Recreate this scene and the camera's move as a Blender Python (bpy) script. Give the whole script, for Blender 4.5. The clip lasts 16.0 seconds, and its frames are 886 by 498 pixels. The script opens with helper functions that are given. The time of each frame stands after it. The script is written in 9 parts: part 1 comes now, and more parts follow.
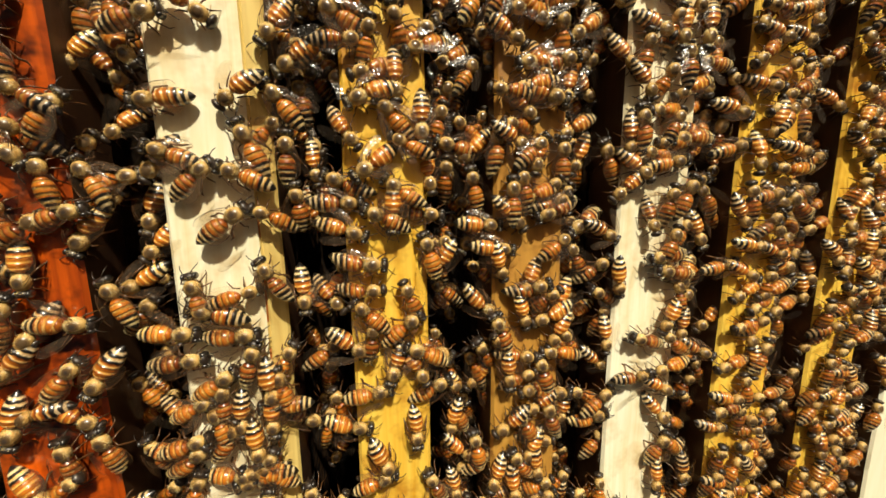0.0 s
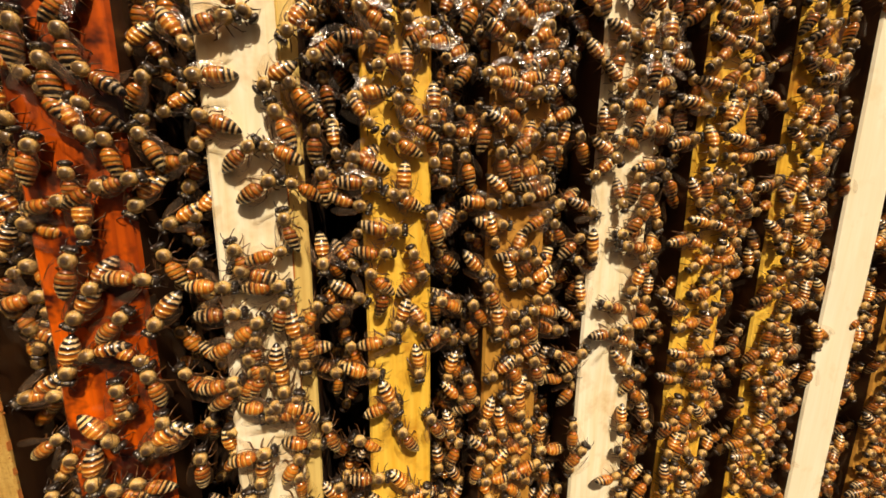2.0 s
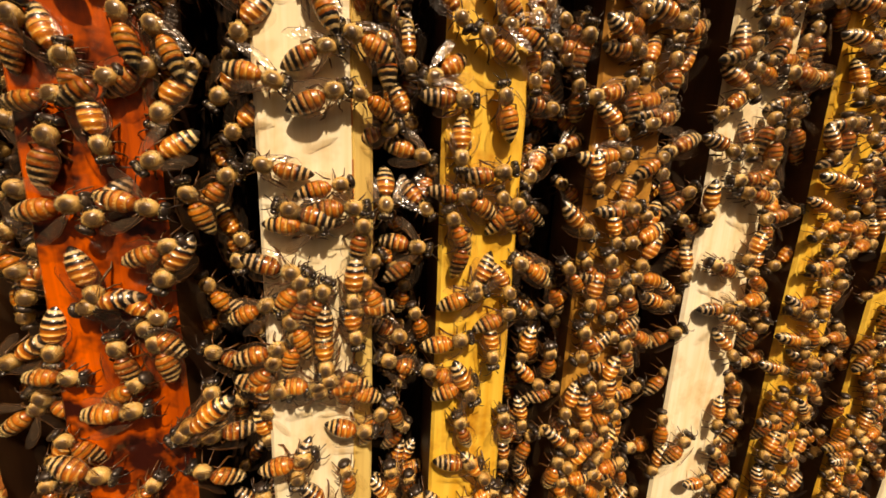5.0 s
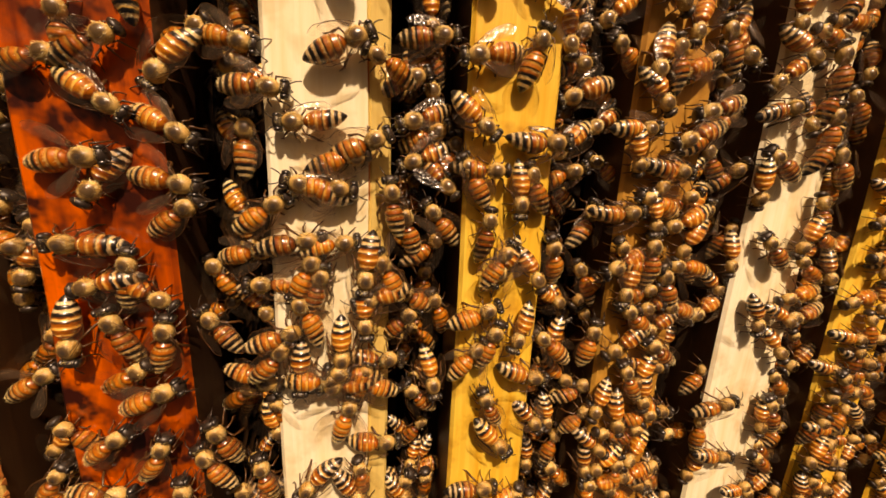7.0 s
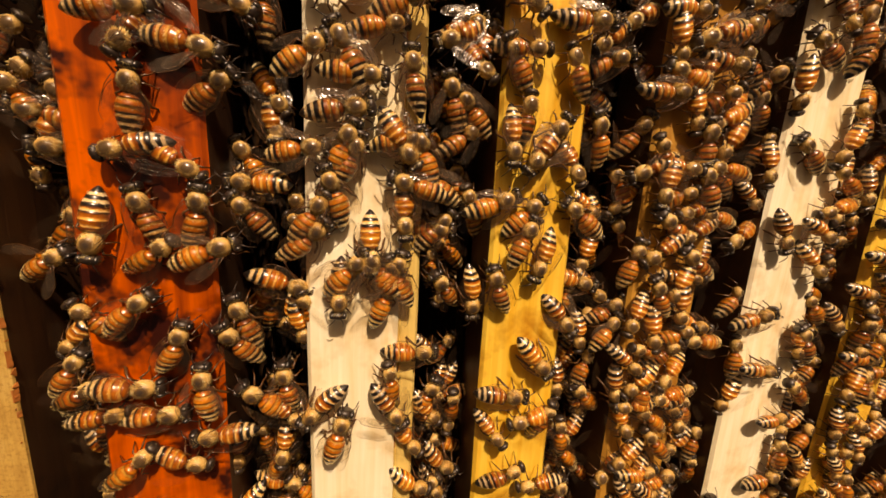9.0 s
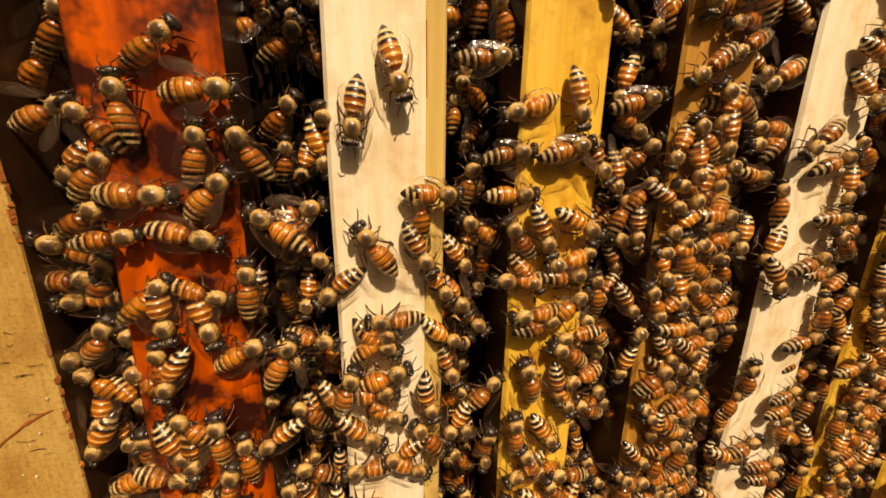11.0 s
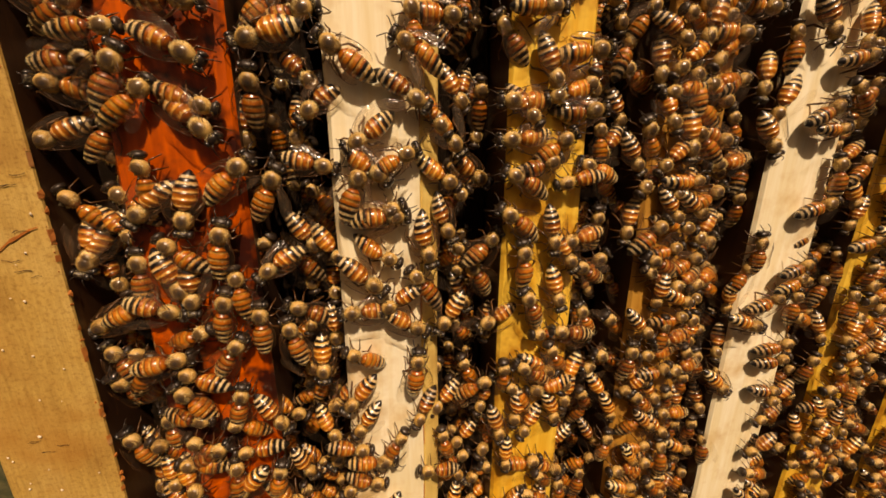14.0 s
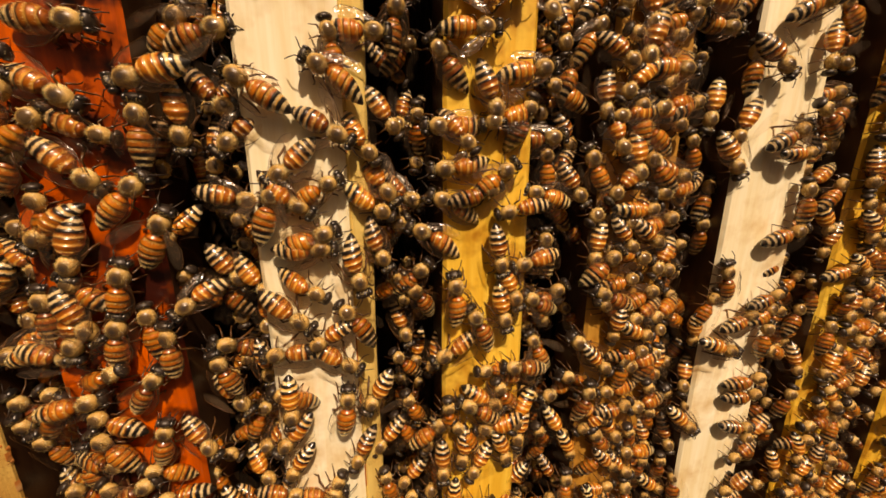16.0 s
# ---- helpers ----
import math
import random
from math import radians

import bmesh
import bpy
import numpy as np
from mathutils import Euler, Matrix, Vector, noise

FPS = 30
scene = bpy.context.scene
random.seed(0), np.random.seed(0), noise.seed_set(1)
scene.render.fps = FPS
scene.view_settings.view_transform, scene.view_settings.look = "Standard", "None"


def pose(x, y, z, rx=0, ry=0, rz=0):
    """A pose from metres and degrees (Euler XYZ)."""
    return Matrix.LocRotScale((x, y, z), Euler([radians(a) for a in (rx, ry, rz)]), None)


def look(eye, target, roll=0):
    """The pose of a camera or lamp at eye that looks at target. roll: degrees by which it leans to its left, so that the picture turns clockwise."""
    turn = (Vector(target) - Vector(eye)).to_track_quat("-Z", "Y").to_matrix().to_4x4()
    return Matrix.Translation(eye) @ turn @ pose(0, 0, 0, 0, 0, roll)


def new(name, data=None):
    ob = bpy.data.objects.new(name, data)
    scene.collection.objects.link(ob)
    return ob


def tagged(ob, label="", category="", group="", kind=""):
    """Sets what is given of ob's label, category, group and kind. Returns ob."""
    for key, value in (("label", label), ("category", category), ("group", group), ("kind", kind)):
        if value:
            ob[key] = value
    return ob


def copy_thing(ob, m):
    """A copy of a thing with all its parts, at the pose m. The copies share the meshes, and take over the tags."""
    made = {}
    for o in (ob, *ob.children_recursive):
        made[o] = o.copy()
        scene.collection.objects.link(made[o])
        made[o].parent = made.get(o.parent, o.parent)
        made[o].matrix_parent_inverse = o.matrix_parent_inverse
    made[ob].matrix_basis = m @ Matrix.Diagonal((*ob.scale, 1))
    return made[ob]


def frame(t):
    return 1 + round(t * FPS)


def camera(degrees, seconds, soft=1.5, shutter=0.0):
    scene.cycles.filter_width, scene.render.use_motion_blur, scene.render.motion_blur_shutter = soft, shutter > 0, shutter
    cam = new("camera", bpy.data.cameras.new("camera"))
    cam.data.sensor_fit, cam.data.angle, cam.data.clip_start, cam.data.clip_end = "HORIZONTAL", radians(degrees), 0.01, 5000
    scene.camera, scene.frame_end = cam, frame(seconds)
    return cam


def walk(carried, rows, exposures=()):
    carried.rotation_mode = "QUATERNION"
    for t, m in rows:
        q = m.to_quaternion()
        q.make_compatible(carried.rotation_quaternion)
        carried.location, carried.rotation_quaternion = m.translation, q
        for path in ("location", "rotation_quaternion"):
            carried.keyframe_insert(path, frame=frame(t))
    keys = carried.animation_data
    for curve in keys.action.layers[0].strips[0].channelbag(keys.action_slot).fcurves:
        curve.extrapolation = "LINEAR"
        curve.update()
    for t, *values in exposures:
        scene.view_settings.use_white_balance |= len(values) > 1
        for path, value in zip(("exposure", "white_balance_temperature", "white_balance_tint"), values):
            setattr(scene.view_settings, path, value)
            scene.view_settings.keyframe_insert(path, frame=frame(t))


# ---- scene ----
cam = camera(99.8, 16.0, soft=1.6)
PATH = [
    (0, 0.0378, 0.0890, 0.1049, -9.21, -10.80, -0.64),
    (0.1, 0.0349, 0.0912, 0.1208, -8.73, -11.98, -0.15),
    (0.5, 0.0309, 0.0924, 0.1273, -10.91, -12.87, -0.34),
    (1, 0.0269, 0.0912, 0.1254, -11.04, -12.91, -0.34),
    (1.5, 0.0288, 0.0875, 0.1261, -10.98, -12.79, -0.04),
    (2, 0.0295, 0.0847, 0.1231, -10.59, -12.63, 0.45),
    (2.5, 0.0275, 0.0762, 0.1163, -10.98, -13.23, 1.14),
    (3, 0.0275, 0.0682, 0.1120, -10.66, -13.01, 1.36),
    (3.5, 0.0246, 0.0645, 0.1088, -11.17, -12.52, 1.90),
    (4, 0.0212, 0.0625, 0.1051, -12.43, -12.71, 2.34),
    (4.5, 0.0150, 0.0637, 0.1003, -12.19, -12.34, 2.39),
    (4.7, 0.0119, 0.0666, 0.0984, -12.18, -12.49, 2.47),
    (6.8, 0.0069, 0.0646, 0.0872, -12.86, -10.62, 2.24),
    (7, 0.0092, 0.0617, 0.0879, -13.02, -10.50, 2.58),
    (7.5, 0.0120, 0.0543, 0.0887, -12.91, -10.51, 2.81),
    (8, 0.0126, 0.0471, 0.0901, -12.02, -10.31, 2.63),
    (8.5, 0.0073, 0.0382, 0.0903, -12.23, -10.81, 3.07),
    (8.7, 0.0043, 0.0363, 0.0893, -11.76, -10.86, 3.07),
    (10.8, -0.0051, -0.0023, 0.0868, -14.19, -11.31, 0.82),
    (11, -0.0054, -0.0059, 0.0876, -14.31, -11.45, 0.81),
    (11.5, -0.0052, -0.0174, 0.0893, -13.73, -11.11, 0.73),
    (12, -0.0056, -0.0210, 0.0899, -14.47, -11.33, 0.82),
    (12.5, -0.0051, -0.0235, 0.0911, -15.39, -11.16, 0.69),
    (13, -0.0049, -0.0291, 0.0925, -14.57, -10.99, 0.35),
    (13.5, -0.0043, -0.0397, 0.0939, -15.03, -10.91, 0.12),
    (14, -0.0039, -0.0449, 0.0945, -15.41, -10.76, 0.16),
    (14.5, -0.0009, -0.0486, 0.0958, -16.19, -10.34, 0.53),
    (15, 0.0067, -0.0497, 0.0961, -16.82, -10.58, 0.63),
    (15.5, 0.0120, -0.0476, 0.0949, -16.15, -10.20, 0.54),
    (16, 0.0144, -0.0402, 0.0903, -14.33, -10.23, 0.15),
]
walk(cam, [(t, pose(*p)) for t, *p in PATH], exposures=[(0, -0.24, 6400, 7), (1.5, -0.40, 7000, 18), (4.5, -0.42, 8100, 23), (8, -0.48, 9000, 32), (11, -0.58, 8500, 26), (14.5, -0.78, 8500, 28), (16, -0.64, 8400, 27)])

# ---- daylight ----
SUN_FROM = Vector((0.09, 0.81, 0.60))
world = bpy.data.worlds.new("sky")
scene.world = world
world.use_nodes = True
wn = world.node_tree.nodes
sky = wn.new("ShaderNodeTexSky")
sky.sky_type = "NISHITA"
sky.sun_disc = False
sky.sun_elevation = math.atan2(SUN_FROM.z, math.hypot(SUN_FROM.x, SUN_FROM.y))
sky.sun_rotation = math.atan2(SUN_FROM.x, SUN_FROM.y)
sky.air_density = 0.35
sky.dust_density = 10.0
sky.ozone_density = 0.0
haze = wn.new("ShaderNodeMix")
haze.data_type, haze.blend_type = "RGBA", "MULTIPLY"
haze.inputs[0].default_value = 1.0
haze.inputs[7].default_value = (1.0, 0.84, 0.60, 1)
world.node_tree.links.new(sky.outputs[0], haze.inputs[6])
world.node_tree.links.new(haze.outputs[2], wn["Background"].inputs[0])
wn["Background"].inputs[1].default_value = 0.049
sun_data = bpy.data.lights.new("sun", "SUN")
sun_data.energy = 6.4
sun_data.angle = radians(1.2)
sun_data.color = (1.0, 0.92, 0.74)
sun = new("sun", sun_data)
sun.matrix_world = look(SUN_FROM, (0, 0, 0))


# ---- materials ----
def material(name):
    m = bpy.data.materials.new(name)
    m.use_nodes = True
    return m, m.node_tree.nodes, m.node_tree.links, m.node_tree.nodes["Principled BSDF"]


def node(nodes, kind, **values):
    n = nodes.new(kind)
    for key, v in values.items():
        n.inputs[key.replace("_", " ")].default_value = v
    return n


def ramp(nodes, stops):
    r = nodes.new("ShaderNodeValToRGB")
    el = r.color_ramp.elements
    while len(el) < len(stops):
        el.new(0.5)
    for e, (p, c) in zip(el, stops):
        e.position, e.color = p, (*c, 1)
    return r


def mixed(nodes, links, fac, a, b, how="MIX"):
    m = nodes.new("ShaderNodeMix")
    m.data_type, m.blend_type = "RGBA", how
    for sock, v in ((m.inputs[0], fac), (m.inputs[6], a), (m.inputs[7], b)):
        if hasattr(v, "is_output"):
            links.new(v, sock)
        else:
            sock.default_value = v if isinstance(v, float) else (*v, 1)
    return m.outputs[2]


def wood(name, light, dark, stain, rough=0.6, coat=0.0, streak=0.5, patch=(0.56, 0.74)):
    """Bare, oiled or painted wood, its grain along the object's y."""
    m, n, l, p = material(name)
    tc = n.new("ShaderNodeTexCoord")
    mp = n.new("ShaderNodeMapping")
    mp.inputs["Scale"].default_value = (420, 22, 420)
    l.new(tc.outputs["Object"], mp.inputs["Vector"])
    grain = node(n, "ShaderNodeTexNoise", Scale=1.0, Detail=5.0, Roughness=0.6, Distortion=0.6)
    l.new(mp.outputs[0], grain.inputs["Vector"])
    mp2 = n.new("ShaderNodeMapping")
    mp2.inputs["Scale"].default_value = (70, 9, 70)
    l.new(tc.outputs["Object"], mp2.inputs["Vector"])
    broad = node(n, "ShaderNodeTexNoise", Scale=1.0, Detail=3.0, Distortion=1.2)
    l.new(mp2.outputs[0], broad.inputs["Vector"])
    blot = node(n, "ShaderNodeTexNoise", Scale=55.0, Detail=4.0, Roughness=0.65)
    l.new(tc.outputs["Object"], blot.inputs["Vector"])
    r1 = ramp(n, [(0.33, dark), (0.62, light)])
    l.new(grain.outputs[0], r1.inputs[0])
    r2 = ramp(n, [(0.35, dark), (0.6, light)])
    l.new(broad.outputs[0], r2.inputs[0])
    c = mixed(n, l, streak, r2.outputs[0], r1.outputs[0])
    r3 = ramp(n, [(patch[0], (0, 0, 0)), (patch[1], (1, 1, 1))])
    l.new(blot.outputs[0], r3.inputs[0])
    c = mixed(n, l, r3.outputs[0], c, stain)
    l.new(c, p.inputs["Base Color"])
    p.inputs["Roughness"].default_value = rough
    p.inputs["Coat Weight"].default_value = coat
    b = node(n, "ShaderNodeBump", Strength=0.25, Distance=0.0004)
    l.new(grain.outputs[0], b.inputs["Height"])
    l.new(b.outputs[0], p.inputs["Normal"])
    return m


WHITE_PINE = wood("white_pine", (0.94, 0.90, 0.70), (0.80, 0.68, 0.38), (0.66, 0.46, 0.20), patch=(0.5, 0.76))
CLEAN_PINE = wood("clean_pine", (0.90, 0.86, 0.66), (0.85, 0.77, 0.53), (0.80, 0.69, 0.44), streak=0.3)
WAXED_EDGE = wood("waxed_edge", (0.78, 0.60, 0.20), (0.62, 0.42, 0.12), (0.5, 0.3, 0.08), rough=0.45)
YELLOW_WOOD = wood("yellow_wood", (0.92, 0.64, 0.10), (0.74, 0.38, 0.02), (0.44, 0.17, 0.012), rough=0.42, coat=0.2, patch=(0.5, 0.7))
HONEY_WOOD = wood("honey_wood", (0.55, 0.29, 0.05), (0.36, 0.16, 0.025), (0.22, 0.09, 0.015), rough=0.5)
RED_WOOD = wood("red_wood", (0.80, 0.13, 0.004), (0.12, 0.010, 0.0012), (0.035, 0.005, 0.002), rough=0.35, coat=0.5, streak=0.3, patch=(0.46, 0.58))
# propolis brown, darkened so that the shade of the gaps is in its colour
PROPOLIS_SHADE = wood("propolis_shade_side", (0.07, 0.028, 0.008), (0.035, 0.013, 0.005), (0.02, 0.009, 0.004), rough=0.5)
DARK_WOOD = wood("dark_wood", (0.10, 0.05, 0.02), (0.05, 0.022, 0.008), (0.03, 0.015, 0.006), rough=0.7)


def tan_paint():
    m, n, l, p = material("tan_paint")
    tc = n.new("ShaderNodeTexCoord")
    a = node(n, "ShaderNodeTexNoise", Scale=38.0, Detail=6.0, Roughness=0.65)
    l.new(tc.outputs["Object"], a.inputs["Vector"])
    mp = n.new("ShaderNodeMapping")
    mp.inputs["Scale"].default_value = (900, 60, 400)
    l.new(tc.outputs["Object"], mp.inputs["Vector"])
    g = node(n, "ShaderNodeTexNoise", Scale=1.0, Detail=4.0, Roughness=0.7)
    l.new(mp.outputs[0], g.inputs["Vector"])
    r = ramp(n, [(0.28, (0.40, 0.21, 0.045)), (0.48, (0.58, 0.37, 0.095)), (0.66, (0.66, 0.46, 0.15))])
    l.new(a.outputs[0], r.inputs[0])
    r2 = ramp(n, [(0.25, (0.6, 0.52, 0.4)), (0.6, (1, 1, 1))])
    l.new(g.outputs[0], r2.inputs[0])
    c = mixed(n, l, 0.7, r.outputs[0], r2.outputs[0], "MULTIPLY")
    f = node(n, "ShaderNodeTexNoise", Scale=1100.0, Detail=3.0, Roughness=0.7)
    l.new(tc.outputs["Object"], f.inputs["Vector"])
    r4 = ramp(n, [(0.36, (0.62, 0.5, 0.36)), (0.5, (1, 1, 1))])
    l.new(f.outputs[0], r4.inputs[0])
    c = mixed(n, l, 0.6, c, r4.outputs[0], "MULTIPLY")
    w = node(n, "ShaderNodeTexNoise", Scale=14.0, Detail=5.0, Roughness=0.7)
    l.new(tc.outputs["Object"], w.inputs["Vector"])
    r3 = ramp(n, [(0.50, (0, 0, 0)), (0.66, (0.75, 0.75, 0.75))])
    l.new(w.outputs[0], r3.inputs[0])
    c = mixed(n, l, r3.outputs[0], c, (0.44, 0.20, 0.035))
    l.new(c, p.inputs["Base Color"])
    p.inputs["Roughness"].default_value = 0.62
    b = node(n, "ShaderNodeBump", Strength=0.4, Distance=0.0005)
    l.new(g.outputs[0], b.inputs["Height"])
    l.new(b.outputs[0], p.inputs["Normal"])
    return m


TAN_PAINT = tan_paint()
WORN_EDGE = wood("worn_edge", (0.58, 0.20, 0.035), (0.30, 0.09, 0.02), (0.6, 0.45, 0.2), rough=0.8)


def plain(name, colour, rough=0.5, spread=0.3, scale=600.0, coat=0.0, spec=0.5, bump=0.0):
    m, n, l, p = material(name)
    tc = n.new("ShaderNodeTexCoord")
    a = node(n, "ShaderNodeTexNoise", Scale=scale, Detail=3.0)
    l.new(tc.outputs["Object"], a.inputs["Vector"])
    r = ramp(n, [(0.3, tuple(c * (1 - spread) for c in colour)), (0.7, tuple(min(1, c * (1 + spread)) for c in colour))])
    l.new(a.outputs[0], r.inputs[0])
    l.new(r.outputs[0], p.inputs["Base Color"])
    p.inputs["Roughness"].default_value = rough
    p.inputs["Coat Weight"].default_value = coat
    p.inputs["Specular IOR Level"].default_value = spec
    if bump:
        b = node(n, "ShaderNodeBump", Strength=bump, Distance=0.0002)
        l.new(a.outputs[0], b.inputs["Height"])
        l.new(b.outputs[0], p.inputs["Normal"])
        l.new(b.outputs[0], p.inputs["Coat Normal"])
    return m


def comb_wax():
    m, n, l, p = material("comb_wax")
    tc = n.new("ShaderNodeTexCoord")
    v = node(n, "ShaderNodeTexVoronoi", Scale=190.0)
    l.new(tc.outputs["Object"], v.inputs["Vector"])
    r = ramp(n, [(0.1, (0.008, 0.004, 0.002)), (0.6, (0.05, 0.022, 0.007))])
    l.new(v.outputs["Distance"], r.inputs[0])
    l.new(r.outputs[0], p.inputs["Base Color"])
    p.inputs["Roughness"].default_value = 0.5
    b = node(n, "ShaderNodeBump", Strength=0.8, Distance=0.002)
    l.new(v.outputs["Distance"], b.inputs["Height"])
    l.new(b.outputs[0], p.inputs["Normal"])
    return m


COMB = comb_wax()


def shift(n, l):
    """A number between 0 and 1 that differs from bee to bee."""
    oi, ge = n.new("ShaderNodeObjectInfo"), n.new("ShaderNodeNewGeometry")
    ad = n.new("ShaderNodeMath")
    ad.operation = "ADD"
    l.new(oi.outputs["Random"], ad.inputs[0])
    l.new(ge.outputs["Random Per Island"], ad.inputs[1])
    fr = n.new("ShaderNodeMath")
    fr.operation = "FRACT"
    l.new(ad.outputs[0], fr.inputs[0])
    return fr.outputs[0]


def abdomen_stripes():
    """Amber plates with dark rear edges, the last ones black with cream down at their base."""
    m, n, l, p = material("abdomen_stripes")
    uv = n.new("ShaderNodeUVMap")
    uv.uv_map = "along"
    sp = n.new("ShaderNodeSeparateXYZ")
    l.new(uv.outputs[0], sp.inputs[0])
    no = node(n, "ShaderNodeTexNoise", Scale=16.0, Detail=3.0, Roughness=0.6)
    l.new(uv.outputs[0], no.inputs["Vector"])
    wob = n.new("ShaderNodeMath")
    wob.operation = "MULTIPLY_ADD"
    wob.inputs[1].default_value = 0.060
    l.new(no.outputs[0], wob.inputs[0])
    off = n.new("ShaderNodeMath")
    off.operation = "SUBTRACT"
    off.inputs[1].default_value = 0.030
    l.new(sp.outputs[0], off.inputs[0])
    l.new(off.outputs[0], wob.inputs[2])
    amber, gold, rust, black, cream, umber = (0.56, 0.18, 0.013), (0.86, 0.51, 0.11), (0.37, 0.09, 0.006), (0.010, 0.008, 0.007), (0.82, 0.70, 0.44), (0.09, 0.026, 0.007)
    light = ramp(n, [(0.0, umber), (0.05, rust), (0.09, amber), (0.135, rust), (0.15, gold), (0.20, amber), (0.28, amber), (0.302, rust), (0.325, gold), (0.39, amber), (0.44, amber),
                     (0.462, umber), (0.485, gold), (0.54, amber), (0.57, rust), (0.59, black), (0.645, black), (0.66, cream), (0.715, gold), (0.735, black), (0.795, black),
                     (0.81, cream), (0.86, cream), (0.88, black)])
    l.new(wob.outputs[0], light.inputs[0])
    dark = ramp(n, [(0.0, black), (0.05, umber), (0.10, rust), (0.14, umber), (0.155, gold), (0.20, amber), (0.26, rust), (0.285, umber), (0.31, gold), (0.36, amber), (0.42, rust), (0.44, black),
                    (0.475, black), (0.49, cream), (0.53, gold), (0.56, umber), (0.58, black), (0.645, black), (0.66, cream), (0.71, cream), (0.73, black), (0.795, black), (0.81, cream),
                    (0.85, cream), (0.87, black)])
    l.new(wob.outputs[0], dark.inputs[0])
    s = shift(n, l)
    pick = ramp(n, [(0.35, (0, 0, 0)), (0.75, (1, 1, 1))])
    l.new(s, pick.inputs[0])
    c = mixed(n, l, pick.outputs[0], light.outputs[0], dark.outputs[0])
    hue = ramp(n, [(0.0, (1.15, 1.2, 1.1)), (0.17, (0.85, 0.68, 0.55)), (0.34, (1.15, 1.12, 1.0)), (0.5, (0.7, 0.6, 0.55)), (0.66, (1.05, 0.95, 0.85)), (0.82, (0.5, 0.38, 0.34)), (1.0, (0.95, 0.85, 0.75))])
    l.new(s, hue.inputs[0])
    c = mixed(n, l, 0.8, c, hue.outputs[0], "MULTIPLY")
    blotch = node(n, "ShaderNodeTexNoise", Scale=7.0, Detail=4.0, Roughness=0.7)
    l.new(uv.outputs[0], blotch.inputs["Vector"])
    br = ramp(n, [(0.30, (0.40, 0.34, 0.30)), (0.62, (1.1, 1.1, 1.1))])
    l.new(blotch.outputs[0], br.inputs[0])
    c = mixed(n, l, 0.7, c, br.outputs[0], "MULTIPLY")
    l.new(c, p.inputs["Base Color"])
    p.inputs["Roughness"].default_value = 0.34
    p.inputs["Specular IOR Level"].default_value = 0.6
    p.inputs["Coat Weight"].default_value = 0.9
    p.inputs["Coat Roughness"].default_value = 0.17
    fine = node(n, "ShaderNodeTexNoise", Scale=60.0, Detail=3.0, Roughness=0.7)
    l.new(uv.outputs[0], fine.inputs["Vector"])
    b = node(n, "ShaderNodeBump", Strength=0.4, Distance=0.00004)
    l.new(fine.outputs[0], b.inputs["Height"])
    l.new(b.outputs[0], p.inputs["Normal"])
    l.new(b.outputs[0], p.inputs["Coat Normal"])
    return m


def hair():
    m, n, l, p = material("bee_hair")
    r = ramp(n, [(0.0, (0.87, 0.56, 0.15)), (0.5, (0.95, 0.77, 0.34)), (1.0, (0.97, 0.91, 0.64))])
    l.new(shift(n, l), r.inputs[0])
    l.new(r.outputs[0], p.inputs["Base Color"])
    p.inputs["Roughness"].default_value = 0.6
    p.inputs["Specular IOR Level"].default_value = 0.2
    tr = n.new("ShaderNodeBsdfTranslucent")
    l.new(r.outputs[0], tr.inputs["Color"])
    mx = n.new("ShaderNodeMixShader")
    mx.inputs[0].default_value = 0.3
    l.new(p.outputs[0], mx.inputs[1])
    l.new(tr.outputs[0], mx.inputs[2])
    l.new(mx.outputs[0], n["Material Output"].inputs[0])
    return m


def thorax_shell():
    """Tawny underfur with a small bald dark disc on the back."""
    m, n, l, p = material("thorax_shell")
    uv = n.new("ShaderNodeUVMap")
    uv.uv_map = "along"
    sp = n.new("ShaderNodeSeparateXYZ")
    l.new(uv.outputs[0], sp.inputs[0])
    no = node(n, "ShaderNodeTexNoise", Scale=9.0, Detail=5.0, Roughness=0.75, Distortion=0.8)
    l.new(uv.outputs[0], no.inputs["Vector"])
    ln = n.new("ShaderNodeMath")
    ln.operation = "MULTIPLY_ADD"
    ln.inputs[1].default_value = 0.40
    l.new(no.outputs[0], ln.inputs[0])
    l.new(sp.outputs[0], ln.inputs[2])
    r = ramp(n, [(0.40, (0.050, 0.034, 0.024)), (0.76, (0.15, 0.085, 0.030)), (1.06, (0.54, 0.33, 0.09))])
    l.new(ln.outputs[0], r.inputs[0])
    l.new(r.outputs[0], p.inputs["Base Color"])
    p.inputs["Specular IOR Level"].default_value = 0.8
    gloss = ramp(n, [(0.65, (0.22, 0.22, 0.22)), (1.0, (0.6, 0.6, 0.6))])
    l.new(ln.outputs[0], gloss.inputs[0])
    l.new(gloss.outputs[0], p.inputs["Roughness"])
    b = node(n, "ShaderNodeBump", Strength=0.5, Distance=0.00007)
    l.new(no.outputs[0], b.inputs["Height"])
    l.new(b.outputs[0], p.inputs["Normal"])
    return m


STRIPES = abdomen_stripes()
HAIR = hair()
THORAX = thorax_shell()
BLACK_SHELL = plain("head_shell", (0.024, 0.015, 0.010), 0.4, coat=0.6, spec=0.4, scale=2200.0, bump=0.25)
EYE = plain("compound_eye", (0.014, 0.011, 0.009), 0.3, coat=1.0, spec=0.8)
LEG = plain("leg_shell", (0.085, 0.036, 0.011), 0.35)


